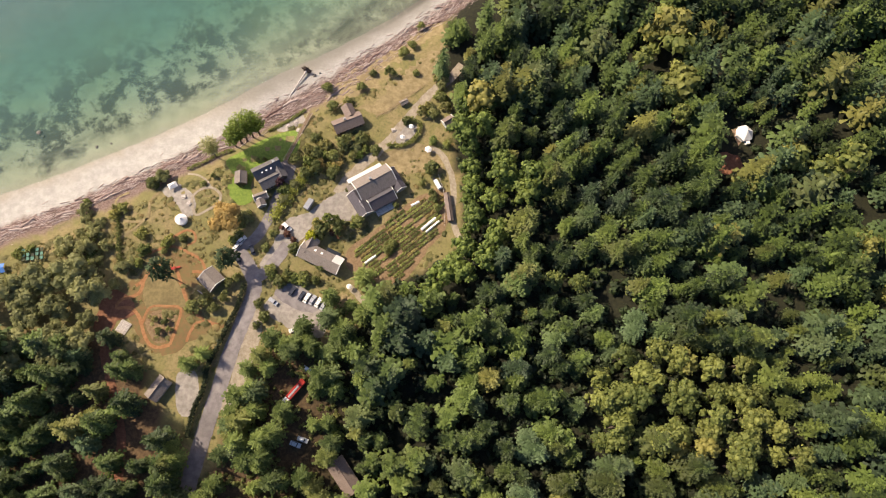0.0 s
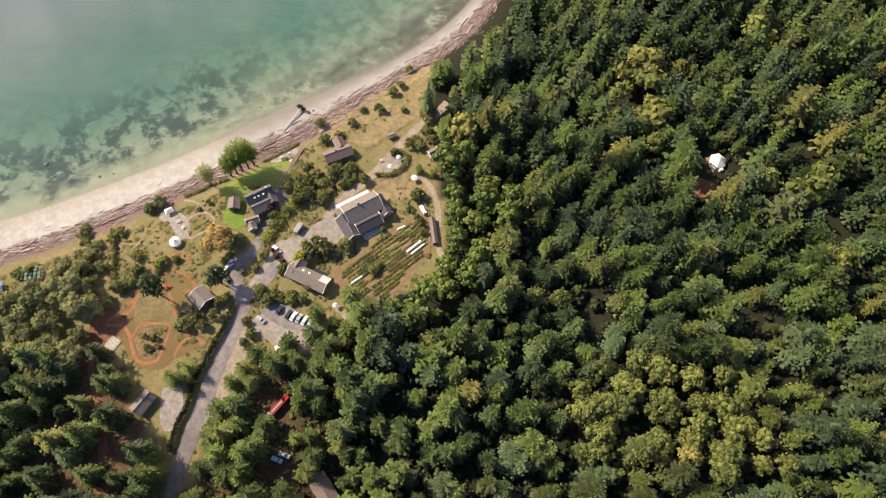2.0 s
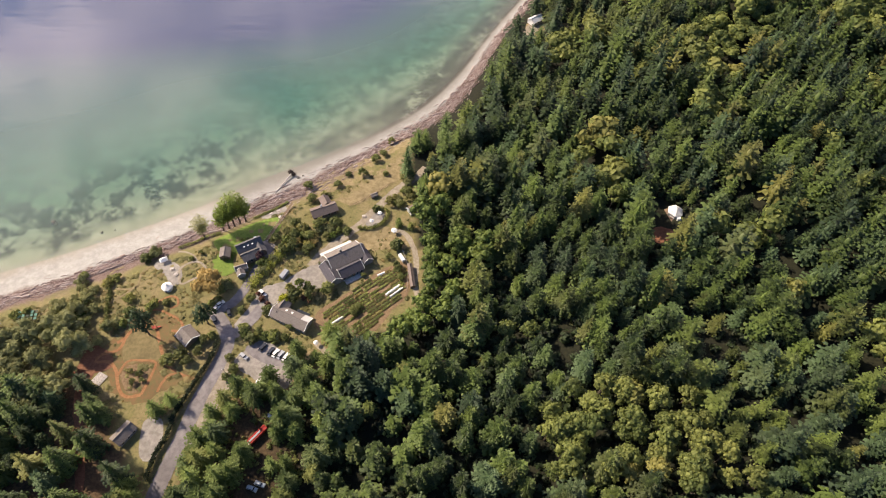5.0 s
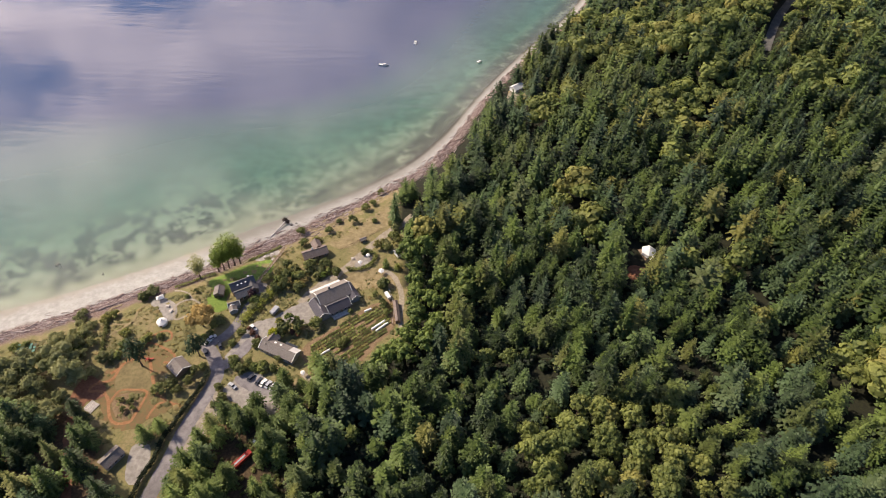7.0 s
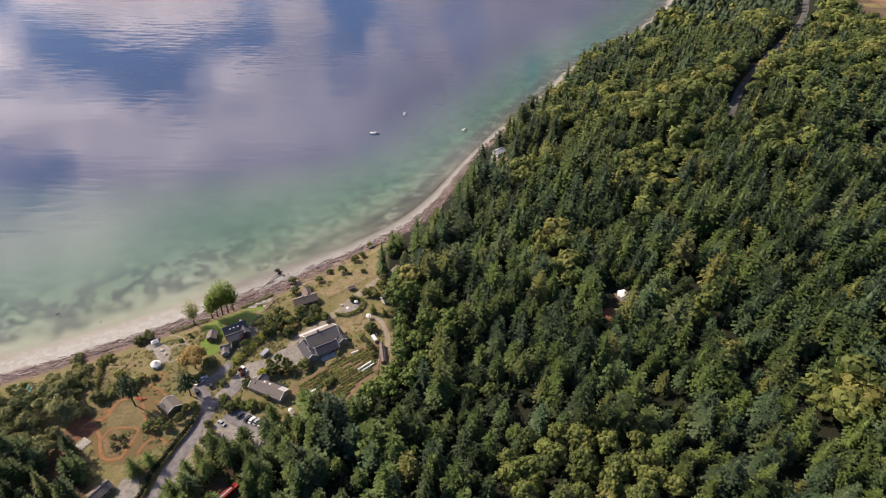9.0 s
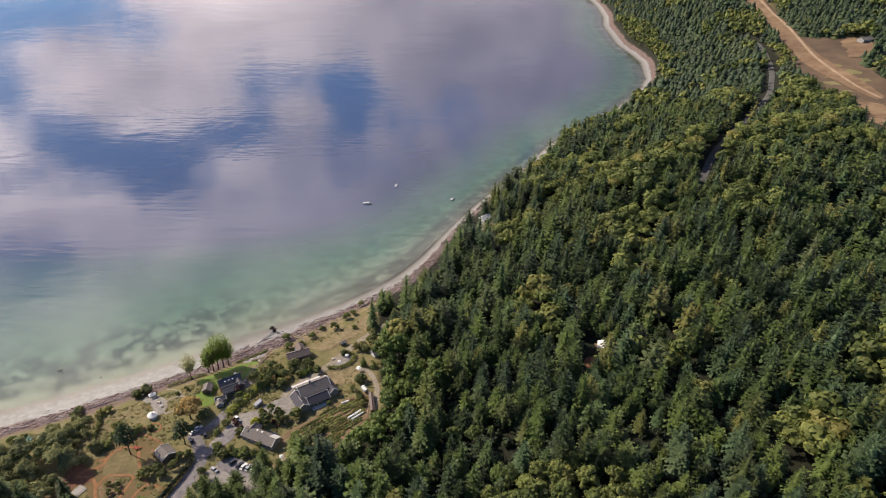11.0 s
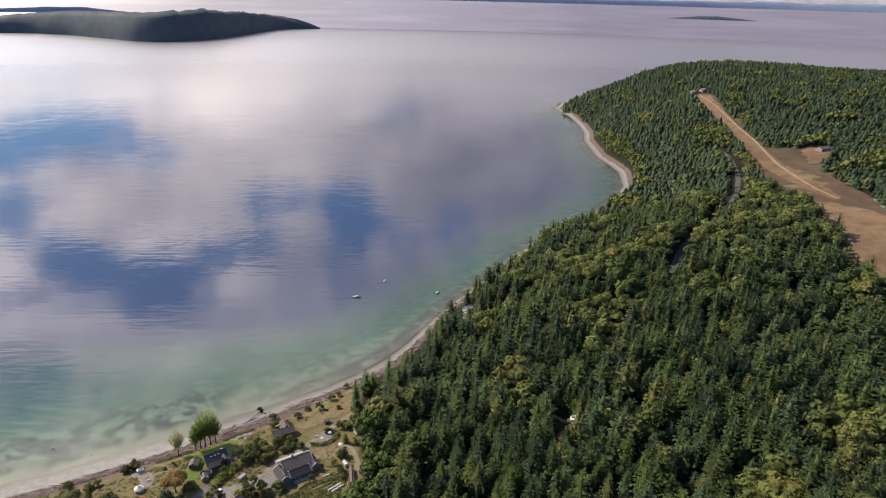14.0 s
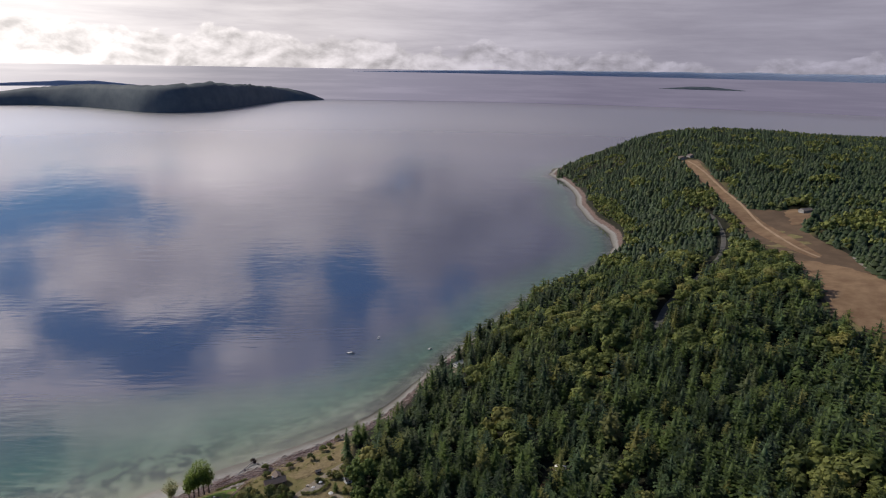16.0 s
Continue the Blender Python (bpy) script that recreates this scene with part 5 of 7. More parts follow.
def add_box(bm, x0, x1, y0, y1, z0, z1, bevel=0.0):
    vs = [bm.verts.new(p) for p in ((x0, y0, z0), (x1, y0, z0), (x1, y1, z0), (x0, y1, z0), (x0, y0, z1), (x1, y0, z1), (x1, y1, z1), (x0, y1, z1))]
    fs = [bm.faces.new([vs[i] for i in q]) for q in ((3, 2, 1, 0), (4, 5, 6, 7), (0, 1, 5, 4), (1, 2, 6, 5), (2, 3, 7, 6), (3, 0, 4, 7))]
    if bevel:
        es = {e for f in fs for e in f.edges}
        bmesh.ops.bevel(bm, geom=list(es), offset=bevel, segments=2, affect="EDGES")
    return vs


def box(x0, x1, y0, y1, z0, z1, bevel=0.0):
    bm = bmesh.new()
    add_box(bm, x0, x1, y0, y1, z0, z1, bevel)
    return bm


def tube(path, radii, sides=8, caps=True):
    bm = bmesh.new()
    rings = []
    for i, (p, r) in enumerate(zip(path, radii)):
        a, b = Vector(path[max(i - 1, 0)]), Vector(path[min(i + 1, len(path) - 1)])
        d = (b - a).normalized()
        s = d.orthogonal().normalized()
        u = d.cross(s)
        rings.append([bm.verts.new(Vector(p) + (s * math.cos(6.2832 * k / sides) + u * math.sin(6.2832 * k / sides)) * r) for k in range(sides)])
    for a, b in zip(rings[:-1], rings[1:]):
        for k in range(sides):
            bm.faces.new((a[k], a[(k + 1) % sides], b[(k + 1) % sides], b[k]))
    if caps:
        bm.faces.new(rings[0][::-1])
        bm.faces.new(rings[-1])
    return bm


def thing(name, x, y, angle, label, category, group="", z=None):
    root = new(name)
    root.empty_display_size = 0.5
    root.matrix_world = pose(x, y, ground_z(x, y) + 0.05 if z is None else z, 0, 0, angle)
    return tagged(root, label, category, group)


def slab(bm, corners, thick):
    """A flat plate through four corners, thickened downwards."""
    top = [bm.verts.new(c) for c in corners]
    bot = [bm.verts.new((c[0], c[1], c[2] - thick)) for c in corners]
    bm.faces.new(top)
    bm.faces.new(bot[::-1])
    for i in range(4):
        j = (i + 1) % 4
        bm.faces.new((top[j], top[i], bot[i], bot[j]))


def gable(root, u0, u1, v0, v1, eave, rise, along, roof_mat, wall_mat, over=0.45, trim=False, z0=0.0, windows=3):
    """A block with a gabled roof under root: walls, two roof slopes, ridge, windows, gable boards."""
    bm = bmesh.new()
    if along == "u":
        um = (v0 + v1) / 2
        ends = [(u, [(u, v0, z0), (u, v1, z0), (u, v1, eave), (u, um, eave + rise), (u, v0, eave)]) for u in (u0, u1)]
    else:
        um = (u0 + u1) / 2
        ends = [(v, [(u0, v, z0), (u1, v, z0), (u1, v, eave), (um, v, eave + rise), (u0, v, eave)]) for v in (v0, v1)]
    a = [bm.verts.new((p[0], p[1], p[2] - 0.12)) for p in ends[0][1]]
    b = [bm.verts.new((p[0], p[1], p[2] - 0.12)) for p in ends[1][1]]
    bm.faces.new(a)
    bm.faces.new(b[::-1])
    for i, j in ((0, 1), (1, 2), (2, 3), (3, 4), (4, 0)):
        bm.faces.new((a[i], b[i], b[j], a[j]))
    bmesh.ops.recalc_face_normals(bm, faces=bm.faces)
    part("wall", bm, wall_mat, root)
    half = ((v1 - v0) if along == "u" else (u1 - u0)) / 2
    drop = rise / half * over
    for s in (-1, 1):
        bm = bmesh.new()
        if along == "u":
            e = um + s * (half + over)
            c = [(u0 - over, um, eave + rise), (u1 + over, um, eave + rise), (u1 + over, e, eave - drop), (u0 - over, e, eave - drop)]
        else:
            e = um + s * (half + over)
            c = [(um, v0 - over, eave + rise), (um, v1 + over, eave + rise), (e, v1 + over, eave - drop), (e, v0 - over, eave - drop)]
        c = [(p[0], p[1], p[2] + 0.16) for p in c]
        slab(bm, c if (s > 0) != (along == "u") else c[::-1], 0.16)
        bmesh.ops.recalc_face_normals(bm, faces=bm.faces)
        part("roof", bm, roof_mat, root)
        if trim:
            for k in ((0, 3), (1, 2)):
                p, q = Vector(c[k[0]]), Vector(c[k[1]])
                part("gable_board", tube([p + Vector((0, 0, 0.04)), q + Vector((0, 0, 0.04))], [0.17, 0.17], 4), M_WHITE, root, "white-painted gable board")
    top = eave + rise + 0.18
    line = [(u0 - over, um, top), (u1 + over, um, top)] if along == "u" else [(um, v0 - over, top), (um, v1 + over, top)]
    part("ridge", tube(line, [0.14, 0.14], 6), roof_mat, root)
    for s in (0, 1):
        for i in range(windows):
            f = (i + 0.5) / windows
            if along == "u":
                c, fixed = u0 + (u1 - u0) * f, (v0, v1)[s] + (-0.03, 0.03)[s]
                bx = (c - 0.55, c + 0.55, fixed - 0.05, fixed + 0.05)
            else:
                c, fixed = v0 + (v1 - v0) * f, (u0, u1)[s] + (-0.03, 0.03)[s]
                bx = (fixed - 0.05, fixed + 0.05, c - 0.55, c + 0.55)
            zb = z0 + (eave - z0) * 0.38
            fr = part("window", box(bx[0] - 0.08 * (along == "u"), bx[1] + 0.08 * (along == "u"), bx[2] - 0.08 * (along != "u"), bx[3] + 0.08 * (along != "u"), zb - 0.08, zb + 1.18), M_WHITE, root)
            gl = 0.02
            part("pane", box(bx[0] - gl * (along != "u"), bx[1] + gl * (along != "u"), bx[2] - gl * (along == "u"), bx[3] + gl * (along == "u"), zb, zb + 1.1), M_GLASS, fr)


def chimney(root, u, v, z0, z1, w=0.5, mat=None):
    c = part("chimney", box(u - w, u + w, v - w * 0.8, v + w * 0.8, z0, z1, 0.04), mat or M_ROCK, root, "dark stone chimney")
    part("cap", box(u - w * 1.2, u + w * 1.2, v - w, v + w, z1, z1 + 0.15), M_STEEL, c)


def flat_roof(root, name, u0, u1, v0, v1, za, zb, mat, label="", thick=0.15):
    """A mono-pitch sheet, za at v0 and zb at v1, on posts."""
    bm = bmesh.new()
    slab(bm, [(u0, v0, za), (u1, v0, za), (u1, v1, zb), (u0, v1, zb)], thick)
    r = part(name, bm, mat, root, label)
    return r


# ---- houses ----
h = thing("house", -8.3, 87.2, 32, "large grey-roofed main house with wings and pale porch roof", "house")
gable(h, -9, 10, -2, 9, 4.6, 3.4, "u", M_ROOFTAN, M_WALLGREY, trim=True, windows=6)
gable(h, -7, 6, -8.5, -1.2, 3.2, 2.4, "u", M_SLATE, M_WALLGREY, trim=True, windows=5)
gable(h, -14, -7.4, -8.5, 4.2, 3.6, 2.3, "v", M_SLATE, M_WALLGREY, trim=True, windows=4)
gable(h, 8, 13.0, -5.5, 6.0, 3.4, 2.0, "v", M_SLATE, M_WALLGREY, trim=True, windows=3)
flat_roof(h, "porch_roof", -10.5, 8.2, 9.2, 11.6, 4.4, 3.7, M_PALEMETAL, "pale metal porch roof")
flat_roof(h, "porch_roof", -12.5, -8.8, 3.0, 8.8, 4.2, 3.9, M_ROOFTAN, "low pale side roof")
for k in range(6):
    part("post", tube([(-10 + 3.5 * k, 11.3, 0), (-10 + 3.5 * k, 11.3, 3.6)], [0.1, 0.1], 6), M_WHITE, h)
chimney(h, -1.0, 4.6, 7.0, 9.4)
part("skylight", box(-10.9, -10.5, -6.5, -1.0, 5.95, 6.1), M_WHITE, h, "long white roof light")
part("deck", box(-6, 5, -11.5, -8.6, 0.0, 0.6), M_GREYWOOD, h, "grey timber deck")
part("door", box(-0.6, 0.6, -8.62, -8.5, 0.1, 2.2), M_WALLWOOD, h)

h.scale = (0.9, 0.9, 0.95)

h = thing("house", -55.2, 92.4, 31, "dark-roofed shingled house with porches by the lawn", "house")
gable(h, -6.0, 6.0, 0.2, 5.6, 4.4, 2.4, "u", M_ROOF, M_WALLWOOD, windows=5)
gable(h, -5.5, 4.0, -4.8, 0.6, 3.4, 1.8, "u", M_ROOF, M_WALLWOOD, windows=4)
gable(h, 2.0, 6.2, -3.6, 2.0, 3.8, 1.7, "v", M_ROOF, M_WALLWOOD, windows=2)
part("deck", box(3, 9.5, -6.5, 4.5, 0.0, 0.4), M_ASPHALT, h, "dark slate terrace")
for q in (-3, -1, 1.2):
    part("skylight", box(q, q + 0.8, 1.2, 2.2, 5.9, 6.0), M_WHITE, h)
chimney(h, 3.8, 3.2, 5.0, 7.6)

h = thing("shed", -68, 91.2, 4, "small wooden shed with a pale shake roof on the lawn", "shed")
gable(h, -2.4, 2.4, -2.6, 2.6, 2.4, 1.3, "v", M_ROOFTAN, M_WALLWOOD, windows=1, over=0.3)
h = thing("garage", -58.2, 81.4, 24, "small outbuilding with two pale gables", "outbuilding")
gable(h, -2.7, 2.7, -0.2, 2.8, 2.6, 1.2, "u", M_ROOFTAN, M_WALLGREY, windows=1, over=0.3, trim=True)
gable(h, -2.7, 0.8, -2.9, 0.0, 2.4, 1.2, "v", M_ROOFTAN, M_WALLGREY, windows=1, over=0.3, trim=True)
h = thing("house", -24, 119, 26, "low brown-roofed cottage near the beach", "house")
gable(h, -5.0, 8.0, -3.0, 3.0, 2.8, 1.9, "u", M_ROOFBROWN, M_WALLWOOD, windows=4)
gable(h, 2.0, 6.5, 2.6, 8.0, 2.6, 1.8, "v", M_ROOFBROWN, M_WALLWOOD, windows=2)
chimney(h, 0.5, 1.0, 3.6, 5.6, 0.4, M_WHITE)
h = thing("house", -31.3, 55.4, -25, "long grey-tan roofed workshop building", "house")
gable(h, -9.0, 9.0, -3.4, 3.4, 3.2, 2.0, "u", M_ROOFTAN, M_WALLGREY, windows=6, trim=True)
gable(h, -9.5, -4.0, -1.0, 6.2, 3.0, 1.8, "v", M_ROOFTAN, M_WALLGREY, windows=2)
flat_roof(h, "lean_to_roof", 0.5, 7.0, 3.2, 5.6, 3.1, 2.5, M_GLASS, "dark glazed lean-to roof")
part("lean_to_wall", box(0.8, 6.7, 3.4, 5.1, 0, 2.5), M_WALLGREY, h)
flat_roof(h, "roof_sheet", 5.4, 9.5, 0.1, 4.1, 5.46, 3.1, M_PALEMETAL, "pale metal roof sheet", 0.06)
for q in (-3.5, -0.5):
    part("skylight", box(q, q + 1.0, 1.1, 2.1, 4.55, 4.7), M_WHITE, h)
h = thing("cabin", -75.9, 45, 47, "square wooden cabin with a grey-brown roof", "cabin")
gable(h, -3.7, 3.7, -3.5, 3.5, 2.8, 2.0, "v", M_ROOFTAN, M_WALLWOOD, windows=2, trim=True)
h = thing("cabin", -92, 0, 57, "grey weathered cabin under the trees", "cabin")
gable(h, -4.3, 4.3, -2.6, 2.6, 2.6, 1.6, "u", M_ROOFTAN, M_WALLGREY, windows=3)
h = thing("cabin", -17, -33, -54, "dark brown cabin deep among the conifers", "cabin")
gable(h, -7, 7, -3.3, 3.3, 2.8, 2.0, "u", M_ROOFBROWN, M_WALLWOOD, windows=4)
h = thing("shed", 2.6, 131.8, 30, "tiny field shelter with a pale roof", "shed")
gable(h, -1.7, 1.7, -1.0, 1.0, 1.7, 0.5, "u", M_ROOFTAN, M_WALLWOOD, windows=1, over=0.25)
h = thing("cabin", 23.5, 122.5, 35, "brown hut with pale patches at the forest edge", "cabin")
gable(h, -2.4, 2.4, -2.0, 2.0, 2.4, 1.4, "u", M_ROOFBROWN, M_WHITE, windows=1, trim=True)
h = thing("beach_cabin", 103, 291, 40, "small white beach cabin in a clearing", "cabin")
gable(h, -4.5, 4.5, -3.0, 3.0, 2.8, 1.8, "u", M_WHITE, M_WHITE, windows=3)
for k, (x, y, a) in enumerate(((600, 1086, 10), (618, 1084, 14))):
    h = thing("hangar", x, y, a, "small hangar at the end of the airstrip", "hangar", "airstrip hangars")
    gable(h, -8, 8, -6, 6, 4.0, 2.5, "v", M_ROOFBROWN, M_WALLGREY, windows=0, over=0.5)
h = thing("barn", 622, 668, 20, "low shed beside the gravel pit", "barn")
gable(h, -9, 9, -5, 5, 4.0, 2.5, "u", M_ROOFTAN, M_WALLGREY, windows=3)

h = thing("shed", 23.6, 80.4, 8, "long narrow brown garden shed", "shed")
gable(h, -1.1, 1.1, -6.5, 6.5, 2.0, 0.6, "v", M_ROOFBROWN, M_WALLWOOD, windows=2, over=0.2)

# ---- round tents, sunshades ----


def lathe(profile, sides):
    bm = bmesh.new()
    rings = [[bm.verts.new((r * math.cos(6.2832 * k / sides), r * math.sin(6.2832 * k / sides), z)) for k in range(sides)] for r, z in profile]
    for a, b in zip(rings[:-1], rings[1:]):
        for k in range(sides):
            bm.faces.new((a[k], a[(k + 1) % sides], b[(k + 1) % sides], b[k]))
    bm.faces.new(rings[-1])
    return bm


y_ = thing("yurt", -91.5, 71.2, 0, "white canvas yurt with a shallow conical roof", "yurt")
y_.scale = (0.88, 0.88, 0.95)
part("wall", lathe(((2.7, 0), (2.7, 1.8)), 24), M_CANVAS, y_)
rf = part("roof", lathe(((2.95, 1.7), (2.95, 1.8), (0.4, 3.3)), 12), M_CANVAS, y_)
part("crown_ring", lathe(((0.45, 3.25), (0.4, 3.5), (0.1, 3.6)), 12), M_STEEL, rf)
part("door", box(-0.5, 0.5, -2.78, -2.66, 0.05, 1.7), M_WALLWOOD, y_)
y_ = thing("canopy_tent", -97, 86.8, 30, "small white canopy tent on the terrace", "tent")
bm = bmesh.new()
vs = [bm.verts.new(p) for p in ((-1.9, -1.4, 2.0), (1.9, -1.4, 2.0), (1.9, 1.4, 2.0), (-1.9, 1.4, 2.0), (-0.6, 0, 3.1), (0.6, 0, 3.1))]
for q in ((0, 1, 5, 4), (1, 2, 5), (2, 3, 4, 5), (3, 0, 4)):
    bm.faces.new([vs[i] for i in q])
part("canopy", bm, M_CANVAS, y_)
for sx_ in (-1.8, 1.8):
    for sy_ in (-1.3, 1.3):
        part("pole", tube([(sx_, sy_, 0), (sx_, sy_, 2.0)], [0.04, 0.04], 6), M_STEEL, y_)
DOME = (158.2, 116.3)
y_ = thing("pavilion_tent", DOME[0], DOME[1], 15, "large white six-sided canvas tent in the wood", "tent")
part("wall", lathe(((4.4, 0), (4.4, 2.6)), 6), M_CANVAS, y_)
rf = part("roof", lathe(((4.9, 2.45), (4.9, 2.6), (1.0, 5.2), (0.15, 5.7)), 6), M_CANVAS, y_)
part("peak_cap", lathe(((0.3, 5.5), (0.25, 5.8), (0.05, 6.0)), 8), M_STEEL, rf)
part("porch", box(-1.2, 1.2, -6.2, -3.4, 0, 2.2, 0.2), M_CANVAS, y_, "white canvas porch")
part("deck", box(-4.6, 4.6, -7.2, 4.6, -0.2, 0.12), M_WALLWOOD, y_, "brown timber deck")


y_.scale = (0.86, 0.86, 0.86)


def sunshade(x, y, r, label, sides=6):
    s = thing("parasol", x, y, 20, label, "parasol", "white parasols")
    part("canopy", lathe(((r, 2.2), (r * 0.97, 2.3), (0.08, 2.9)), sides), M_CANVAS, s)
    part("pole", tube([(0, 0, 0), (0, 0, 2.8)], [0.04, 0.04], 6), M_STEEL, s)
    part("base", lathe(((0.35, 0), (0.35, 0.1), (0.1, 0.14)), 10), M_STEEL, s)


sunshade(14.2, 108, 1.7, "white hexagonal parasol on the dry grass")
sunshade(2.4, 113.8, 1.2, "white parasol on the gravel pad", 8)
sunshade(6.3, 119.2, 1.2, "white parasol on the gravel pad", 8)
sunshade(-18.6, 43.2, 1.2, "white parasol beside the garden", 8)

# ---- vehicles ----


def car(x, y, angle, mat, label, kind_="car", long=4.5, wide=1.8, tall=1.5):
    c = thing(kind_, x, y, angle, label, kind_, "parked cars", z=ground_z(x, y) + 0.17)
    bm = bmesh.new()
    add_box(bm, -long / 2, long / 2, -wide / 2, wide / 2, 0.35, 0.85, 0.12)
    part("body", bm, mat, c)
    bm = bmesh.new()
    vs = add_box(bm, -long * 0.34, long * 0.2, -wide * 0.45, wide * 0.45, 0.85, tall)
    for v in vs[4:]:
        v.co.x = v.co.x * 0.8 - 0.1
        v.co.y *= 0.85
    cb = part("cabin", bm, M_GLASS, c, "dark glazed cabin")
    part("roof", box(-long * 0.29, long * 0.14, -wide * 0.39, wide * 0.39, tall, tall + 0.05, 0.02), mat, cb)
    for sx in (-0.31, 0.31):
        for sy in (-1, 1):
            wv = tube([(sx * long, sy * wide * 0.42, 0.33), (sx * long, sy * wide * 0.51, 0.33)], [0.33, 0.33], 14)
            wh = part("wheel", wv, M_RUBBER, c)
            part("rim", tube([(sx * long, sy * wide * 0.5, 0.33), (sx * long, sy * wide * 0.52, 0.33)], [0.2, 0.2], 10), M_STEEL, wh)
    for sy in (-0.33, 0.33):
        part("headlight", box(long / 2 - 0.05, long / 2 + 0.02, sy * wide - 0.18, sy * wide + 0.18, 0.6, 0.75), M_WHITE, c)
    return c


car(-42.4, 41.0, 60, M_DARK, "dark blue car parked on tarmac")
car(-38.4, 39.0, 62, M_DARK, "dark grey car parked on tarmac")
car(-36.2, 38.2, 62, M_WHITE, "white car parked on tarmac")
car(-33.8, 37.4, 62, M_SILVER, "silver-grey car parked on tarmac")
car(-31.3, 36.4, 62, M_WHITE, "white hatchback parked on tarmac")
car(-29.0, 35.2, 62, M_SILVER, "silver parked car under the trees")
car(-50.0, 36.4, -35, M_SILVER, "silver car beside the lane")
car(-46.8, 69.4, -42, M_WHITE, "white van on the gravel forecourt", "van", 4.8, 1.9, 2.0)
car(-66.9, 60.4, 50, M_WHITE, "white car parked in the shade")
car(-65.4, 63.0, 42, M_WHITE, "white car parked at the drive")
car(-60.5, 58.6, 110, M_DARK, "dark car at the road end")
car(-66.4, 54.6, 120, M_DARK, "dark car in the tree shade")
car(-40.5, 24.6, 20, M_WHITE, "white car at the edge of the car park")
car(-34.2, -19.2, -20, M_WHITE, "white car under the conifers")
car(-37.0, -21.0, -20, M_SILVER, "silver car under the conifers")
car(-33.9, 8.3, -30, M_SILVER, "pale car among the trees")
car(-31.5, 16.5, 50, M_WHITE, "white car on the dirt yard")
t_ = thing("truck", -38.3, 0.0, 51, "long red fire truck with a white cab under the trees", "truck", z=ground_z(-38, 0) + 0.15)
part("body", box(-4.2, 2.6, -1.2, 1.2, 0.7, 2.6, 0.1), M_RED, t_)
part("cab", box(2.7, 5.0, -1.2, 1.2, 0.7, 2.5, 0.15), M_RED, t_)
part("rear_box", box(-6.3, -4.3, -1.2, 1.2, 0.7, 2.2, 0.1), M_WHITE, t_, "white rear box")
part("ladder", box(-3.8, 2.2, -0.35, 0.35, 2.62, 2.8), M_STEEL, t_)
for sx in (-3.0, -1.8, 3.8):
    for sy in (-1.1, 1.1):
        part("wheel", tube([(sx, sy - 0.15, 0.45), (sx, sy + 0.15, 0.45)], [0.48, 0.48], 14), M_RUBBER, t_)
t_ = thing("trailer", -37.9, 79.9, 62, "grey metal trailer beside the hedge", "trailer", z=ground_z(-38, 80) + 0.1)
part("body", box(-2.6, 2.6, -1.3, 1.3, 0.5, 2.5, 0.25), M_STEEL, t_)
part("drawbar", box(2.5, 3.6, -0.08, 0.08, 0.45, 0.6), M_STEEL, t_)
for sy in (-1.1, 1.1):
    part("wheel", tube([(0, sy - 0.12, 0.35), (0, sy + 0.12, 0.35)], [0.36, 0.36], 12), M_RUBBER, t_)
t_ = thing("trailer", 18.6, 91.2, -60, "white van trailer by the garden path", "trailer", z=ground_z(18.6, 91) + 0.1)
part("body", box(-2.4, 2.4, -0.9, 0.9, 0.5, 2.2, 0.2), M_WHITE, t_)
part("hitch", box(-3.6, -2.3, -0.6, 0.6, 0.4, 0.6), M_DARK, t_)
for sy in (-0.8, 0.8):
    part("wheel", tube([(0.3, sy - 0.1, 0.35), (0.3, sy + 0.1, 0.35)], [0.36, 0.36], 12), M_RUBBER, t_)

# ---- boats at moorings ----


def boat(x, y, angle, mat, label, long=7.0):
    b = thing("boat", x, y, angle, label, "boat", "moored boats", z=-0.15)
    bm = bmesh.new()
    rows = []
    for i in range(9):
        u = i / 8
        wd = 1.15 * (1 - max(0, (u - 0.45) / 0.55) ** 2.2)
        rows.append([bm.verts.new(((u - 0.5) * long, s * wd * k, z)) for s, k, z in ((-1, 1, 0.95), (-1, 0.75, 0.1), (0, 0, -0.2), (1, 0.75, 0.1), (1, 1, 0.95))])
    for r, q in zip(rows[:-1], rows[1:]):
        for j in range(4):
            bm.faces.new((r[j], r[j + 1], q[j + 1], q[j]))
    bm.faces.new(rows[0])
    part("hull", bm, mat, b)
    part("deck", box(-long * 0.48, long * 0.2, -0.95, 0.95, 0.7, 0.78), M_WHITE, b)
    cb = part("cabin", box(-long * 0.1, long * 0.2, -0.75, 0.75, 0.78, 1.7, 0.15), M_WHITE, b)
    part("windscreen", box(long * 0.195, long * 0.215, -0.6, 0.6, 1.1, 1.6), M_GLASS, cb)


boat(27.1, 360.5, 80, M_WHITE, "white motor boat at a mooring", 5.0)
boat(3.5, 324.8, -10, M_SILVER, "long pale boat at a mooring", 8.0)
boat(77.9, 334.9, 20, M_SILVER, "small grey boat near the shore", 4.2)

# ---- kitchen garden ----
BED_DIR = radians(40)


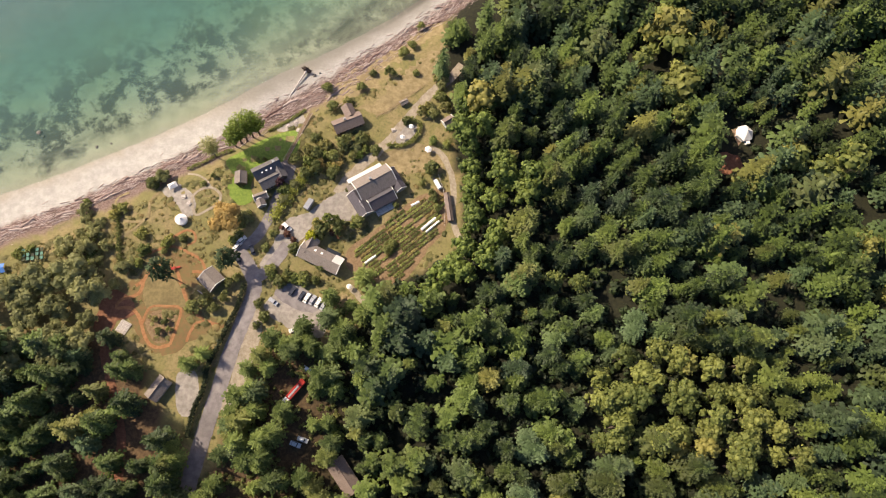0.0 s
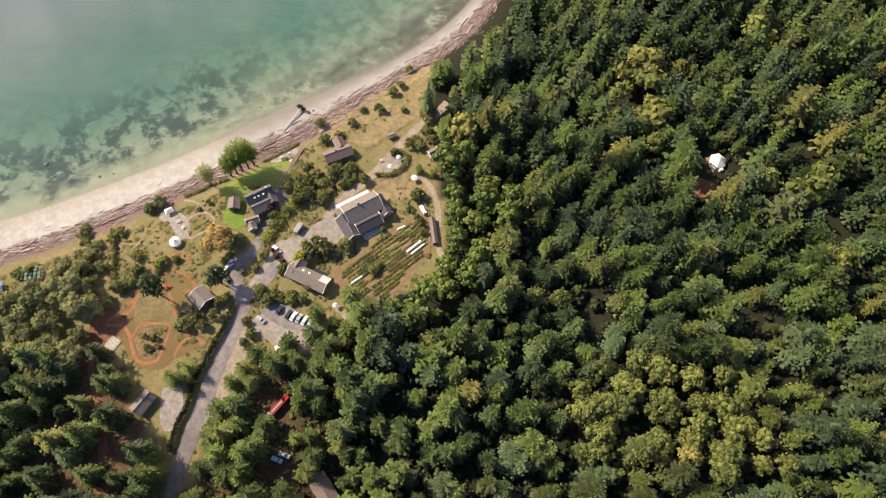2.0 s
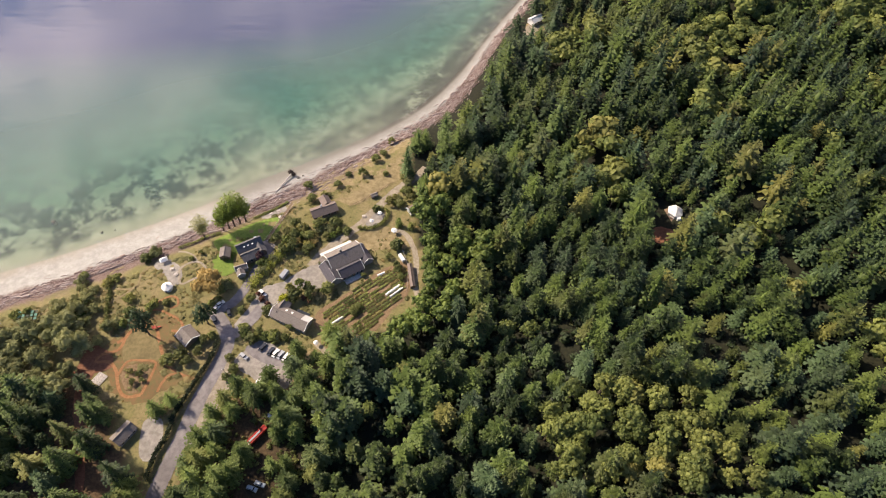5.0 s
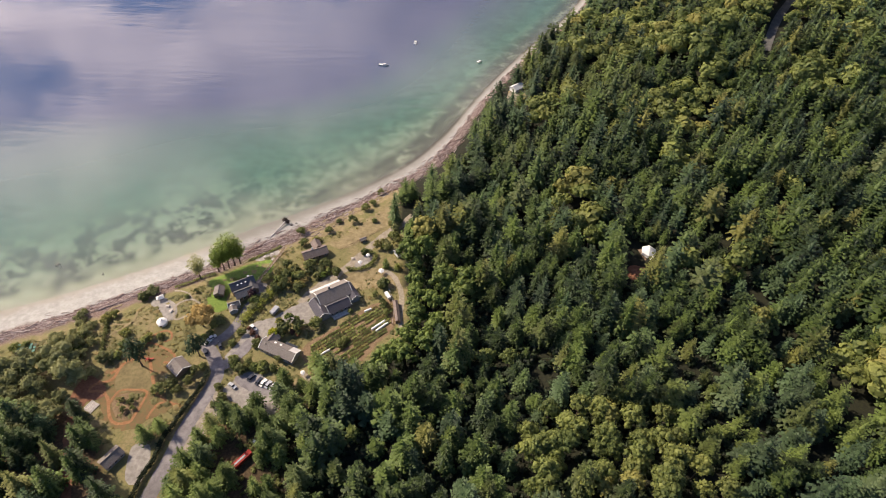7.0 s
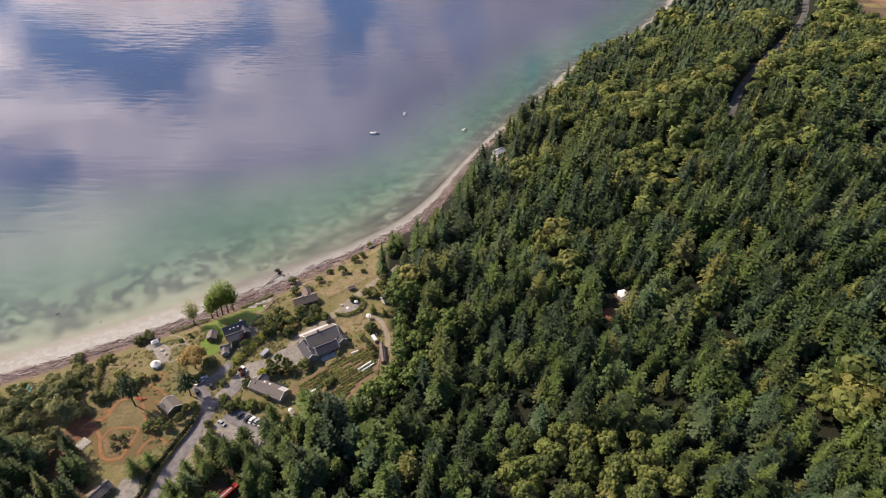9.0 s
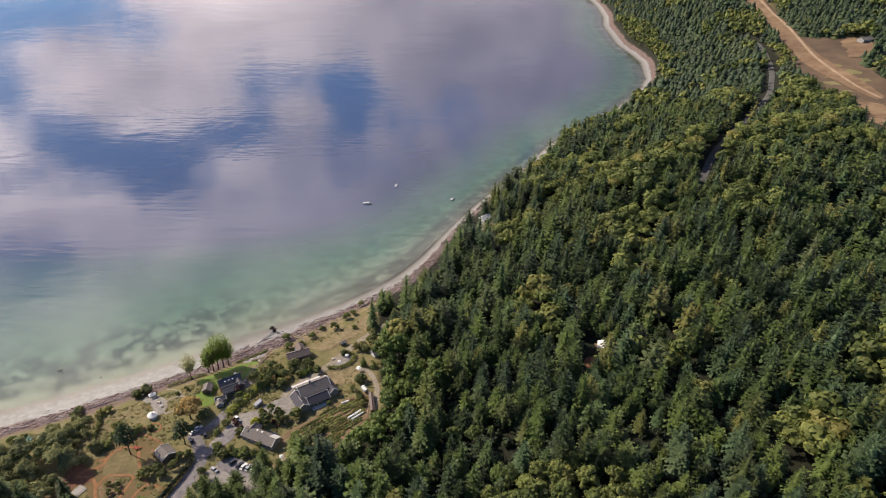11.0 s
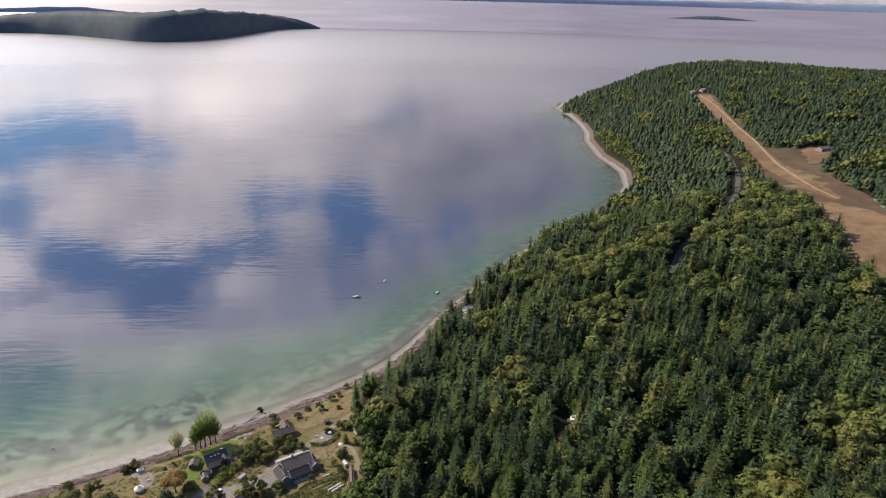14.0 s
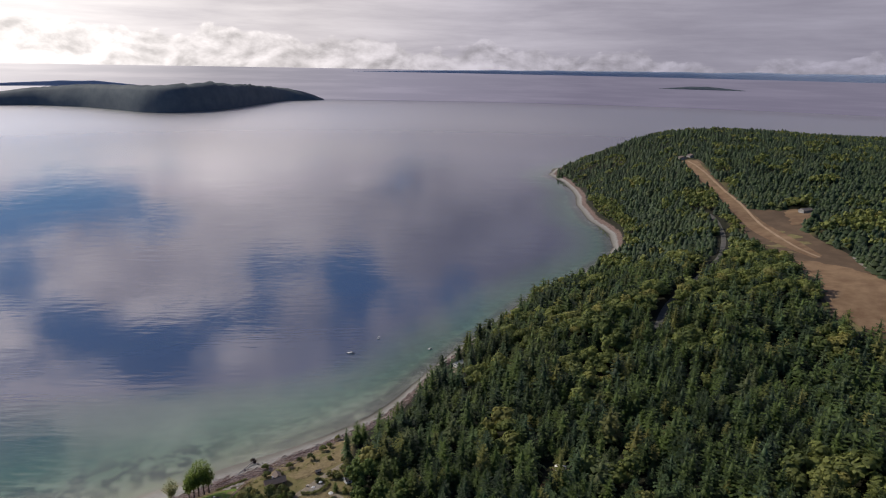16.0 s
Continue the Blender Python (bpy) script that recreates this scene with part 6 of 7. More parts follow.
def bed(x, y, ln, wd, mat, label):
    b = thing("garden_bed", x, y, math.degrees(BED_DIR), label, "garden bed", "rows of the kitchen garden", z=ground_z(x, y) + 0.1)
    part("soil", box(-ln / 2, ln / 2, -wd / 2, wd / 2, -0.1, 0.18, 0.05), M_SOIL, b)
    rg = random.Random(int(x * 31 + y * 17))
    bm = bmesh.new()
    for i in range(int(ln * 26)):
        p = Vector((rg.uniform(-ln / 2, ln / 2), rg.uniform(-0.42, 0.42) * wd, rg.uniform(0.2, 0.65)))
        n = Vector((rg.gauss(0, 0.6), rg.gauss(0, 0.6), 1)).normalized()
        a = n.orthogonal().normalized()
        c = n.cross(a)
        s = rg.uniform(0.2, 0.4)
        bm.faces.new([bm.verts.new(p + a * s), bm.verts.new(p + c * s * 0.7), bm.verts.new(p - a * s), bm.verts.new(p - c * s * 0.7)])
    part("crop", bm, mat, b, "leafy green crop")


M_CROP = foliage("crop_leaves", (0.10, 0.125, 0.035), (0.30, 0.32, 0.09), (0.30, 0.215, 0.08), 0.3, 0.25, None, 0.45)
GARDEN = [(-19, 59), (-8, 69), (8, 83), (19, 89), (22, 84), (22, 73), (14, 62), (4.5, 48), (-1.5, 46), (-17, 51)]
bd, bn = Vector((math.cos(BED_DIR), math.sin(BED_DIR))), Vector((-math.sin(BED_DIR), math.cos(BED_DIR)))
rg = random.Random(77)
for r in range(-12, 13):
    for c in range(-5, 6):
        m = Vector((2, 66)) + bn * (r * 1.75) + bd * (c * 5.8 + (r % 3) * 0.7)
        ln = rg.uniform(4.9, 5.8)
        e1, e2 = m + bd * ln * 0.45, m - bd * ln * 0.45
        if inside(GARDEN, [e1.x, e2.x, m.x], [e1.y, e2.y, m.y]).all() and rg.random() < 0.96:
            bed(m.x, m.y, ln, 1.3, M_CROP if rg.random() < 0.75 else M_BUSH, "raised garden bed with rows of green crop")


def tunnel(x, y, ln, wd, hh, angle, label):
    t = thing("crop_tunnel", x, y, angle, label, "tunnel", "white crop tunnels", z=ground_z(x, y) + 0.12)
    bm = bmesh.new()
    rows = [[bm.verts.new((u, wd / 2 * math.cos(a), hh * math.sin(a))) for a in np.linspace(0, math.pi, 9)] for u in np.linspace(-ln / 2, ln / 2, 9)]
    for r, q in zip(rows[:-1], rows[1:]):
        for j in range(8):
            bm.faces.new((r[j], q[j], q[j + 1], r[j + 1]))
    bm.faces.new(rows[0])
    bm.faces.new(rows[-1][::-1])
    part("cover", bm, M_CANVAS, t)
    for u in np.linspace(-ln / 2, ln / 2, 5):
        part("hoop", tube([(u, wd / 2 * 1.02 * math.cos(a), hh * 1.03 * math.sin(a)) for a in np.linspace(0, math.pi, 9)], [0.04] * 9, 5), M_STEEL, t)


tunnel(14.8, 72.6, 8.5, 1.5, 0.9, 42, "long white crop tunnel in the garden")
tunnel(16.6, 71.4, 8.0, 1.3, 0.8, 42, "second white crop tunnel in the garden")
tunnel(-10.2, 55.8, 6.0, 1.3, 0.8, 38, "short white crop tunnel between the rows")
tunnel(8.8, 82.0, 4.0, 1.4, 0.9, 30, "short white crop tunnel near the house")

# ---- fences, hedge, boardwalk ----


def fence(pts, hh, gap, label, mat):
    line = curve_through(pts, gap)
    f = thing("fence", float(line[0][0]), float(line[0][1]), 0, label, "fence", z=0.0)
    f.matrix_world = Matrix.Identity(4)
    prev = None
    for p in line:
        z = ground_z(p[0], p[1])
        part("post", tube([(p[0], p[1], z - 0.1), (p[0], p[1], z + hh)], [0.07, 0.06], 5), mat, f)
        if prev is not None:
            for k in (0.45, 0.9):
                part("rail", tube([(prev[0], prev[1], prev[2] + hh * k), (p[0], p[1], z + hh * k)], [0.05, 0.05], 4), mat, f)
        prev = (p[0], p[1], z)


fence([(-10, 124), (-2, 130), (4, 135), (12, 142)], 1.1, 2.4, "low weathered rail fence along the track", M_WALLWOOD)
fence([(19, 96), (21.4, 88), (22, 80), (21.6, 72)], 1.6, 2.0, "grey timber fence round the garden", M_GREYWOOD)
b_ = thing("boardwalk", -44.8, 112.6, 68, "narrow grey timber boardwalk with rails to the beach", "boardwalk")
for i in range(44):
    part("plank", box(-13 + i * 0.6, -13 + i * 0.6 + 0.5, -0.7, 0.7, 0.25, 0.33), M_WALLWOOD, b_)
for s in (-0.85, 0.85):
    part("rail", tube([(-13, s, 1.1), (13.4, s, 1.1)], [0.05, 0.05], 5), M_GREYWOOD, b_)
    for i in range(10):
        part("post", tube([(-13 + i * 2.9, s, 0), (-13 + i * 2.9, s, 1.15)], [0.06, 0.06], 5), M_GREYWOOD, b_)


def hedge(pts, wd, hh, mat, label, dense=26):
    """A clipped row of shrubs as one leafy body."""
    line = curve_through(pts, 1.0)
    rg = random.Random(len(line))
    bm = bmesh.new()
    for p in line:
        z = ground_z(p[0], p[1])
        for k in range(dense):
            q = Vector((p[0] + rg.gauss(0, wd * 0.28), p[1] + rg.gauss(0, wd * 0.28), z + hh * (0.15 + 0.85 * rg.random() ** 0.6)))
            n = Vector((rg.gauss(0, 0.7), rg.gauss(0, 0.7), rg.gauss(0.7, 0.5))).normalized()
            a = n.orthogonal().normalized()
            c = n.cross(a)
            s = rg.uniform(0.25, 0.5)
            bm.faces.new([bm.verts.new(q + a * s), bm.verts.new(q + c * s * 0.7), bm.verts.new(q - a * s), bm.verts.new(q - c * s * 0.7)])
    me = bpy.data.meshes.new("hedge")
    bm.to_mesh(me)
    bm.free()
    me.materials.append(mat)
    return tagged(new("hedge", me), label, "hedge")


hedge([(-62.6, 43), (-64.5, 33.5), (-67.6, 26), (-70.4, 18), (-74.0, 9), (-74.8, 0), (-77.6, -8), (-79, -18)], 1.5, 2.4, M_HEDGE, "green hedge along the lane, its leaves darkened as shadow", 80)
hedge([(-121, 77), (-117.5, 68), (-116, 58), (-114, 50)], 2.0, 1.6, M_BUSH, "overgrown field hedge across the meadow", 30)
hedge([(-52.4, 74), (-49.4, 80), (-45.5, 87), (-41, 92.5)], 4.6, 2.4, M_LIMEHEDGE, "broad yellow-green hedge above the drive", 80)
hedge([(-92, 96), (-86, 99), (-80, 103), (-74, 105.5)], 1.4, 1.2, M_BUSH, "low hedge at the top of the beach")
hedge([(-58, 116), (-50, 121), (-43, 127)], 1.4, 1.0, M_BUSH, "low hedge above the sand terrace")
hedge([(-4, 110), (3, 110.5), (8.5, 114.5), (10.5, 121), (6, 124)], 1.8, 1.8, M_BUSH, "green hedge round the gravel pad", 34)

# ---- beach: drift logs, root log, rocks ----


def log_mesh(ln, r, seed):
    rg = random.Random(seed)
    n = 7
    path = [(ln * (i / (n - 1) - 0.5), rg.uniform(-0.03, 0.03) * ln, r + rg.uniform(-0.02, 0.02)) for i in range(n)]
    bm = tube(path, [r * (1.15 - 0.5 * i / (n - 1)) * rg.uniform(0.9, 1.1) for i in range(n)], 7)
    for k in range(2):
        i = rg.randrange(1, n - 1)
        p = Vector(path[i])
        q = p + Vector((rg.uniform(-0.5, 0.5), rg.choice((-1, 1)) * rg.uniform(0.3, 0.8), rg.uniform(0.1, 0.5)))
        stub = tube([p, q], [r * 0.35, r * 0.15], 5)
        tmp = bpy.data.meshes.new("stub")
        stub.to_mesh(tmp)
        stub.free()
        bm.from_mesh(tmp)
    me = bpy.data.meshes.new("driftwood_log")
    bm.to_mesh(me)
    bm.free()
    me.materials.append(M_DRIFT)
    return me


M_DRIFT, _t = material("bleached_driftwood")
_pos = _t.node("ShaderNodeNewGeometry").outputs["Position"]
_r = _t.node("ShaderNodeObjectInfo").outputs["Random"]
_i = _t.node("ShaderNodeNewGeometry").outputs["Random Per Island"]
_g = _t.noise(_t.node("ShaderNodeMapping", {"Vector": _pos, "Scale": (1.0, 1.0, 4.0)}).outputs[0], 2.5, 5.0, 0.6)
_c = _t.mix(_t.math("FRACT", _t.math("ADD", _r, _i)), (0.17, 0.095, 0.08), (0.56, 0.47, 0.43))
finish(_t, _t.mix(_t.math("MULTIPLY", _g, 0.5), _c, (0.16, 0.11, 0.095)), 0.85, bump=_g, strength=0.4, distance=0.05)
LOGS = [log_mesh(ln, r, 300 + i) for i, (ln, r) in enumerate(((6, 0.28), (9, 0.33), (4, 0.2), (12, 0.4), (3, 0.16), (7, 0.25)))]
rg = random.Random(500)
cut = SHORELINE[(SHORELINE[:, 0] > -190) & (SHORELINE[:, 0] < 130) & (SHORELINE[:, 1] < 380)]
seg = np.linalg.norm(np.diff(cut, axis=0), axis=1)
acc = np.concatenate([[0], np.cumsum(seg)])


def along_shore(s, d):
    """The place d metres inland at s metres along the shore, and the shore's direction."""
    i = min(int(np.searchsorted(acc, s, side="right")) - 1, len(seg) - 1)
    t = (cut[i + 1] - cut[i]) / seg[i]
    p = cut[i] + t * (s - acc[i])
    return p + np.array([t[1], -t[0]]) * d, math.atan2(t[1], t[0])


loose = []
made_logs = 0
for k in range(6600):
    s = rg.uniform(0, acc[-1] - 1)
    west_ = float(smoothstep(-55, -90, along_shore(s, 18)[0][0]))
    band = 17.8 - 0.4 * west_ + (3.0 - 1.6 * west_) * noise.noise(Vector((s * 0.02, 0, 0)))
    d = rg.gauss(band + 1.0, 3.3 - 1.5 * west_)
    p, a = along_shore(s, d)
    f_ = float(beach_factor(p[1]))
    if f_ > 1.01:
        p, a = along_shore(s, d / f_)
    turn = a + rg.gauss(0, 0.25) + (math.pi if rg.random() < 0.5 else 0)
    if made_logs < 260 and k % 24 == 0:
        ob = new("driftwood_log", LOGS[rg.randrange(6)])
        ob.matrix_world = Matrix.Translation((p[0], p[1], ground_z(p[0], p[1]) - 0.05)) @ Matrix.Rotation(turn, 4, "Z") @ Matrix.Diagonal((rg.uniform(0.45, 0.9), 0.9, 0.9, 1))
        tagged(ob, "bleached grey driftwood log on the beach", "driftwood", "driftwood logs")
        made_logs += 1
    else:
        loose.append((p[0], p[1], turn, rg.uniform(0.7, 4.0), rg.uniform(0.07, 0.19)))
V, F = [], []
for x, y, a, ln, r in loose:
    z = ground_z(x, y)
    ca, sa = math.cos(a), math.sin(a)
    n0 = len(V)
    for u, rr in ((-0.5, r), (0.5, r * 0.6)):
        for q in range(5):
            th = 6.2832 * q / 5
            lx, ly, lz = u * ln, rr * math.cos(th), rr * math.sin(th) + r * 0.8
            V.append((x + lx * ca - ly * sa, y + lx * sa + ly * ca, z + lz))
    F += [(n0 + q, n0 + (q + 1) % 5, n0 + 5 + (q + 1) % 5, n0 + 5 + q) for q in range(5)] + [tuple(n0 + q for q in range(5)), tuple(n0 + 5 + q for q in range(5))]
me = bpy.data.meshes.new("driftwood_litter")
me.from_pydata(V, [], F)
me.materials.append(M_DRIFT)
tagged(new("driftwood_litter", me), "tangle of small bleached driftwood along the high-water line", "driftwood", kind="stuff")

rt = thing("root_log", -48.3, 139, 63.5, "huge stranded log with an upturned dark root plate", "driftwood", z=ground_z(-48.3, 139))
part("trunk", tube([(-11.0, 0, 0.3), (-4, 0.15, 0.42), (4, 0.1, 0.6), (10.0, 0, 0.95)], [0.16, 0.24, 0.34, 0.5], 10), M_GREYWOOD, rt)
M_ROOTEARTH = surface("dark_root_earth", (0.022, 0.016, 0.013), (0.07, 0.05, 0.04), 1.6)
rg = random.Random(9)
bm = bmesh.new()
bmesh.ops.create_icosphere(bm, subdivisions=3, radius=1.0)
for v in bm.verts:
    v.co = Vector((10.6 + v.co.x * 0.75, v.co.y * 2.2 * (1 - 0.35 * v.co.z), 1.5 + v.co.z * 1.8)) + v.co * 0.7 * noise.noise(v.co * 2.3)
part("root_plate", bm, M_ROOTEARTH, rt, "dark earthy root plate")
for k in range(13):
    a = 6.2832 * k / 13 + rg.uniform(-0.2, 0.2)
    ln = rg.uniform(2.2, 3.6)
    part("root", tube([(10.4, 0, 1.7), (10.9, math.cos(a) * ln * 0.5, 1.8 + math.sin(a) * ln * 0.45), (11.0 + rg.uniform(-0.9, 0.6), math.cos(a) * ln, max(0.1, 1.8 + math.sin(a) * ln * 0.9))], [0.4, 0.26, 0.07], 6), M_ROOTEARTH, rt, "dark earthy root")


def boulder(x, y, r, label):
    rg2 = random.Random(int(x * 7 + y))
    bm = bmesh.new()
    bmesh.ops.create_icosphere(bm, subdivisions=2, radius=r)
    for v in bm.verts:
        v.co *= 1 + 0.35 * noise.noise(v.co * 0.9 / r + Vector((x, y, 0)))
        v.co.z *= 0.6
    me = bpy.data.meshes.new("rock")
    bm.to_mesh(me)
    bm.free()
    me.materials.append(M_ROCK)
    ob = new("rock", me)
    ob.location = (x, y, max(ground_z(x, y), -1.2) + r * 0.2)
    return tagged(ob, label, "rock", "rocks in the shallows")


for x, y, r in ((-160, 112, 1.4), (-158, 110.5, 0.8), (-150, 112, 0.6), (-134, 106, 0.7), (-128, 108, 0.5), (-40, 146.5, 0.9), (-37.5, 148, 0.6)):
    boulder(x, y, r, "dark weedy rock in the shallows")

# ---- shrubs and single trees of the settlement ----
BUSHES = [(-31.6, 68, 4), (-24.3, 69.5, 4), (-15.8, 72.4, 3.4), (-43.2, 59.9, 2.6), (-52, 49.6, 3), (-48.1, 44.8, 3), (-30.9, 51.5, 2.6), (-23.8, 110, 4), (-16.2, 111.8, 3.6), (-9.6, 106.4, 3),
          (-4.3, 147.4, 3), (-17.3, 139.2, 2.6), (-23.5, 131.6, 2.4), (-33, 138.5, 3), (-29.8, 128.3, 3), (-12.3, 147, 2), (2.1, 158.4, 3), (6, 163, 2.6), (10, 174.6, 2.4), (-35.7, 97.1, 3.6), (-28.5, 102.9, 3.4),
          (-40.5, 94.2, 3.2), (-45, 101, 3), (-28.1, 94.6, 3.2), (16.2, 99.1, 3.6), (4.2, 122.5, 2.4), (10.7, 127.3, 3), (14, 130, 2.4), (0, 81, 1.6), (-36, 104, 3.2), (-32, 108, 3.2), (-40, 106, 2.8), (-37, 112, 2.6), (-20, 104, 2.4),
          (-45, 48, 2.4), (-38, 47.5, 2.6), (-33, 46, 2.2), (-52, 66, 2.2), (-55, 60, 2.0), (-82, 33, 3.4), (-78, 36, 3.2), (-74, 33, 2.8), (-69, 44, 2.6), (-70, 38, 2.8), (-66, 46, 2.2), (-66, 70, 2.6), (-64, 74, 2.4),
          (-95, 23, 1.8), (-93, 27, 1.8), (-97, 28, 1.6), (-91, 24, 1.5), (-56, 26, 2), (-53, 30, 2.6), (-56, 35, 2.2), (-68, 88, 1.2), (-3, 60, 2.6), (-1, 63, 2.2), (12, 92, 2.0), (17, 84, 2.4), (18.5, 80, 2.2), (16.5, 87, 2.2),
          (-80, 92, 1.6), (-84, 88.5, 1.4), (-106, 88, 3.2), (-103, 92, 2.6), (-62, 100.5, 1.2), (-59, 101, 1.2), (20, 135, 3), (22, 130, 3), (17, 126, 2.6), (8, 148, 1.8), (18, 145, 2.4), (-90, 63, 2.0), (-97, 57, 1.6)]
rg = random.Random(31)
for x, y, r in BUSHES:
    k = rg.randrange(4)
    base_r = (2.2, 2.8, 1.8, 3.0)[k]
    plant("shrub", BUSH_KIT[k], x, y, r / base_r, rg.uniform(0, 6.28), "rounded green shrub beside the houses", "shrub", "shrubs of the settlement")
THICKET_KIT = [(crown_mesh(broad_crown(3.2, 2.8, 130, 4, 790 + i, -0.2, 0.36, 0.26), M_BROAD if i else M_WILLOW), trunk_mesh(2.0, 0.1, 95 + i, 4, 1.4)) for i in range(3)]
GARDEN_KIT = [(crown_mesh(broad_crown(2.6, 2.1, 90, 5, 760 + i, 0.0, 0.35), m_), trunk_mesh(1.4, 0.1, 96 + i, 4, 0.8)) for i, m_ in enumerate((M_WILLOW, M_POPLAR, M_AUTUMN))]
for line, wide_, n in (([(-156, 54), (-144, 57), (-133, 62), (-123, 69), (-115, 75)], 1.8, 8), ([(-133, 74), (-129, 66), (-127, 58), (-124, 50)], 3.0, 14), ([(-50, 81), (-44, 90), (-38, 95), (-33, 96)], 1.6, 7),
                       ([(-42, 100), (-36, 103), (-28, 100), (-22, 104), (-14, 109)], 3.0, 12), ([(-70, 62), (-66, 68), (-63, 76)], 1.5, 5), ([(20, 150), (22, 140), (18, 132), (14, 126)], 2.5, 10),
                       ([(-112, 52), (-106, 58), (-98, 66)], 3.0, 7), ([(-50, 47), (-42, 47), (-34, 45)], 1.0, 6)):
    pts = curve_through(line, 0.5)
    for q in range(n):
        p = pts[int((q + rg.random()) / n * (len(pts) - 1))]
        plant("thicket_bush", (THICKET_KIT if rg.random() < 0.6 or p[1] < 72 else GARDEN_KIT)[rg.randrange(3)], p[0] + rg.gauss(0, wide_), p[1] + rg.gauss(0, wide_), rg.uniform(0.7, 1.25), rg.uniform(0, 6.28), "leafy yellow-green bush in a thicket", "bush", "bushes of the thickets")
# scrub on the open ground, denser towards the bank
sx2, sy2 = scatter(-195, 26, -40, 200, 1.75, 71)
dd = shore_distance(sx2, sy2)
ok = inside(OPEN, sx2, sy2) & (dd > 30)
for line in TAKEN:
    ok &= ~inside(line, sx2, sy2)
scrub = []
for x, y, d in zip(sx2[ok].tolist(), sy2[ok].tolist(), dd[ok].tolist()):
    if -56 < x < -12 and 58 < y < 116 and rg.random() < 0.5:
        scrub.append((x, y))
        continue
    p = 0.9 if d < 42 else (0.95 if (x < -75 and y > 52) else (0.30 if x < -75 else 0.2)) - (0.5 if x < -112 and y < 60 else 0)
    n = noise.noise(Vector((x * 0.05, y * 0.05, 4)))
    if rg.random() > 0.75 * p + n * 0.9 or (-32 < x < 24 and y > 120 and d > 34):
        continue
    scrub.append((x, y))
ex_, ey_ = scatter(-104, -87, 16, 34, 1.5, 73)
scrub += [(a, b) for a, b in zip(ex_[inside(BED, ex_, ey_)].tolist(), ey_[inside(BED, ex_, ey_)].tolist()) if rg.random() < 0.6]
V, F, T, nb = [], [], [], 0
for x, y in scrub:
    v, f = arr(tussock(rg.uniform(0.1, 0.45) ** 1.2, rg.choice((0.5, 0.8, 1.1, 1.5, 2.1)) * rg.uniform(0.8, 1.2), int(x * 13 + y * 7)))
    V.append(v + np.array([x, y, ground_z(x, y) - 0.1]))
    F.append(f + nb)
    T.append(np.full(len(v), rg.random()))
    nb += len(v)
me = bpy.data.meshes.new("scrub")
me.from_pydata(np.concatenate(V).tolist(), [], np.concatenate(F).tolist())
at = me.attributes.new("tint", "FLOAT", "POINT")
at.data.foreach_set("value", np.concatenate(T).astype(np.float32))
me.materials.append(M_SCRUB)
me.polygons.foreach_set("use_smooth", [True] * len(me.polygons))
tagged(new("scrub", me), "low olive scrub and bramble across the meadow", "scrub", kind="stuff")

for x, y, s in ((32, 60, 0.9), (31, 68, 0.7), (33.5, 75, 1.0), (31.5, 82, 0.8), (33, 90, 1.0), (31, 98, 0.75), (33, 106, 1.0), (30.5, 113, 0.8), (31, 130, 0.9), (28.5, 138, 0.7)):
    plant("alder_tree", ALDER_KIT[int(y) % 2], x, y, s, x * 3, "green leafy alder at the forest edge", "tree", "alders at the forest edge")
POPLAR_KIT = [(crown_mesh(spray_crown(h_, r_, 54, 32, 7 + i, 0.40, 0.2), M_POPLAR), trunk_mesh(h_ * 0.8, 0.34, 70 + i, 7, r_ * 0.5)) for i, (h_, r_) in enumerate(((25, 5.0), (22, 4.5), (18.5, 3.9)))]
SAPLING_KIT = (crown_mesh(spray_crown(20, 5.0, 46, 32, 702, 0.4, 0.24), M_WILLOW), trunk_mesh(13, 0.34, 72, 7, 2.0))
for i, (x, y, k) in enumerate(((-72.4, 107.6, 2), (-70.0, 109.2, 1), (-67.6, 110.6, 0), (-65.0, 112.4, 0), (-62.4, 113.9, 1))):
    plant("poplar_tree", POPLAR_KIT[k], x, y, 1.06, i * 1.3, "tall bright green tree at the lawn's edge", "tree", "green trees by the lawn")
plant("sapling", SAPLING_KIT, -80.8, 102.3, 1.0, 2.0, "thin yellow-green tree above the beach", "tree", "green trees by the lawn")
BARBERRY_KIT = (crown_mesh(broad_crown(2.0, 1.7, 70, 4, 735, 0.0, 0.3), foliage("barberry_leaves", (0.07, 0.03, 0.02), (0.17, 0.075, 0.045), (0.19, 0.09, 0.04), 0.2, 0.25, None, 0.4)), trunk_mesh(1.2, 0.08, 83, 4, 0.8))
for x, y, s in ((-46.3, 66.5, 1.1), (-43.8, 63.6, 0.9), (-48.6, 69.0, 0.8), (-36.0, 55.6, 0.8), (-27.0, 67.5, 1.0), (-24.5, 65.6, 0.8)):
    plant("barberry_shrub", BARBERRY_KIT, x, y, s, x, "dark red-leaved shrub beside the gravel", "shrub", "red shrubs")
LIME_KIT = (crown_mesh(broad_crown(4.4, 2.4, 110, 4, 720, 0.1, 0.4), M_LIME), trunk_mesh(3, 0.12, 80, 4, 1.2))
plant("golden_shrub", LIME_KIT, -35.8, 64.8, 1.25, 0.4, "bright yellow-green golden shrub by the forecourt", "shrub", "golden shrub")
PLUM_KIT = (crown_mesh(broad_crown(5.5, 2.5, 120, 4, 730, 0.1, 0.4), M_PLUM), trunk_mesh(4, 0.14, 81, 4, 1.2))
plant("plum_tree", PLUM_KIT, -51.2, 89.5, 1.0, 0.9, "dark purple-leaved tree by the dark house", "tree", "plum tree")
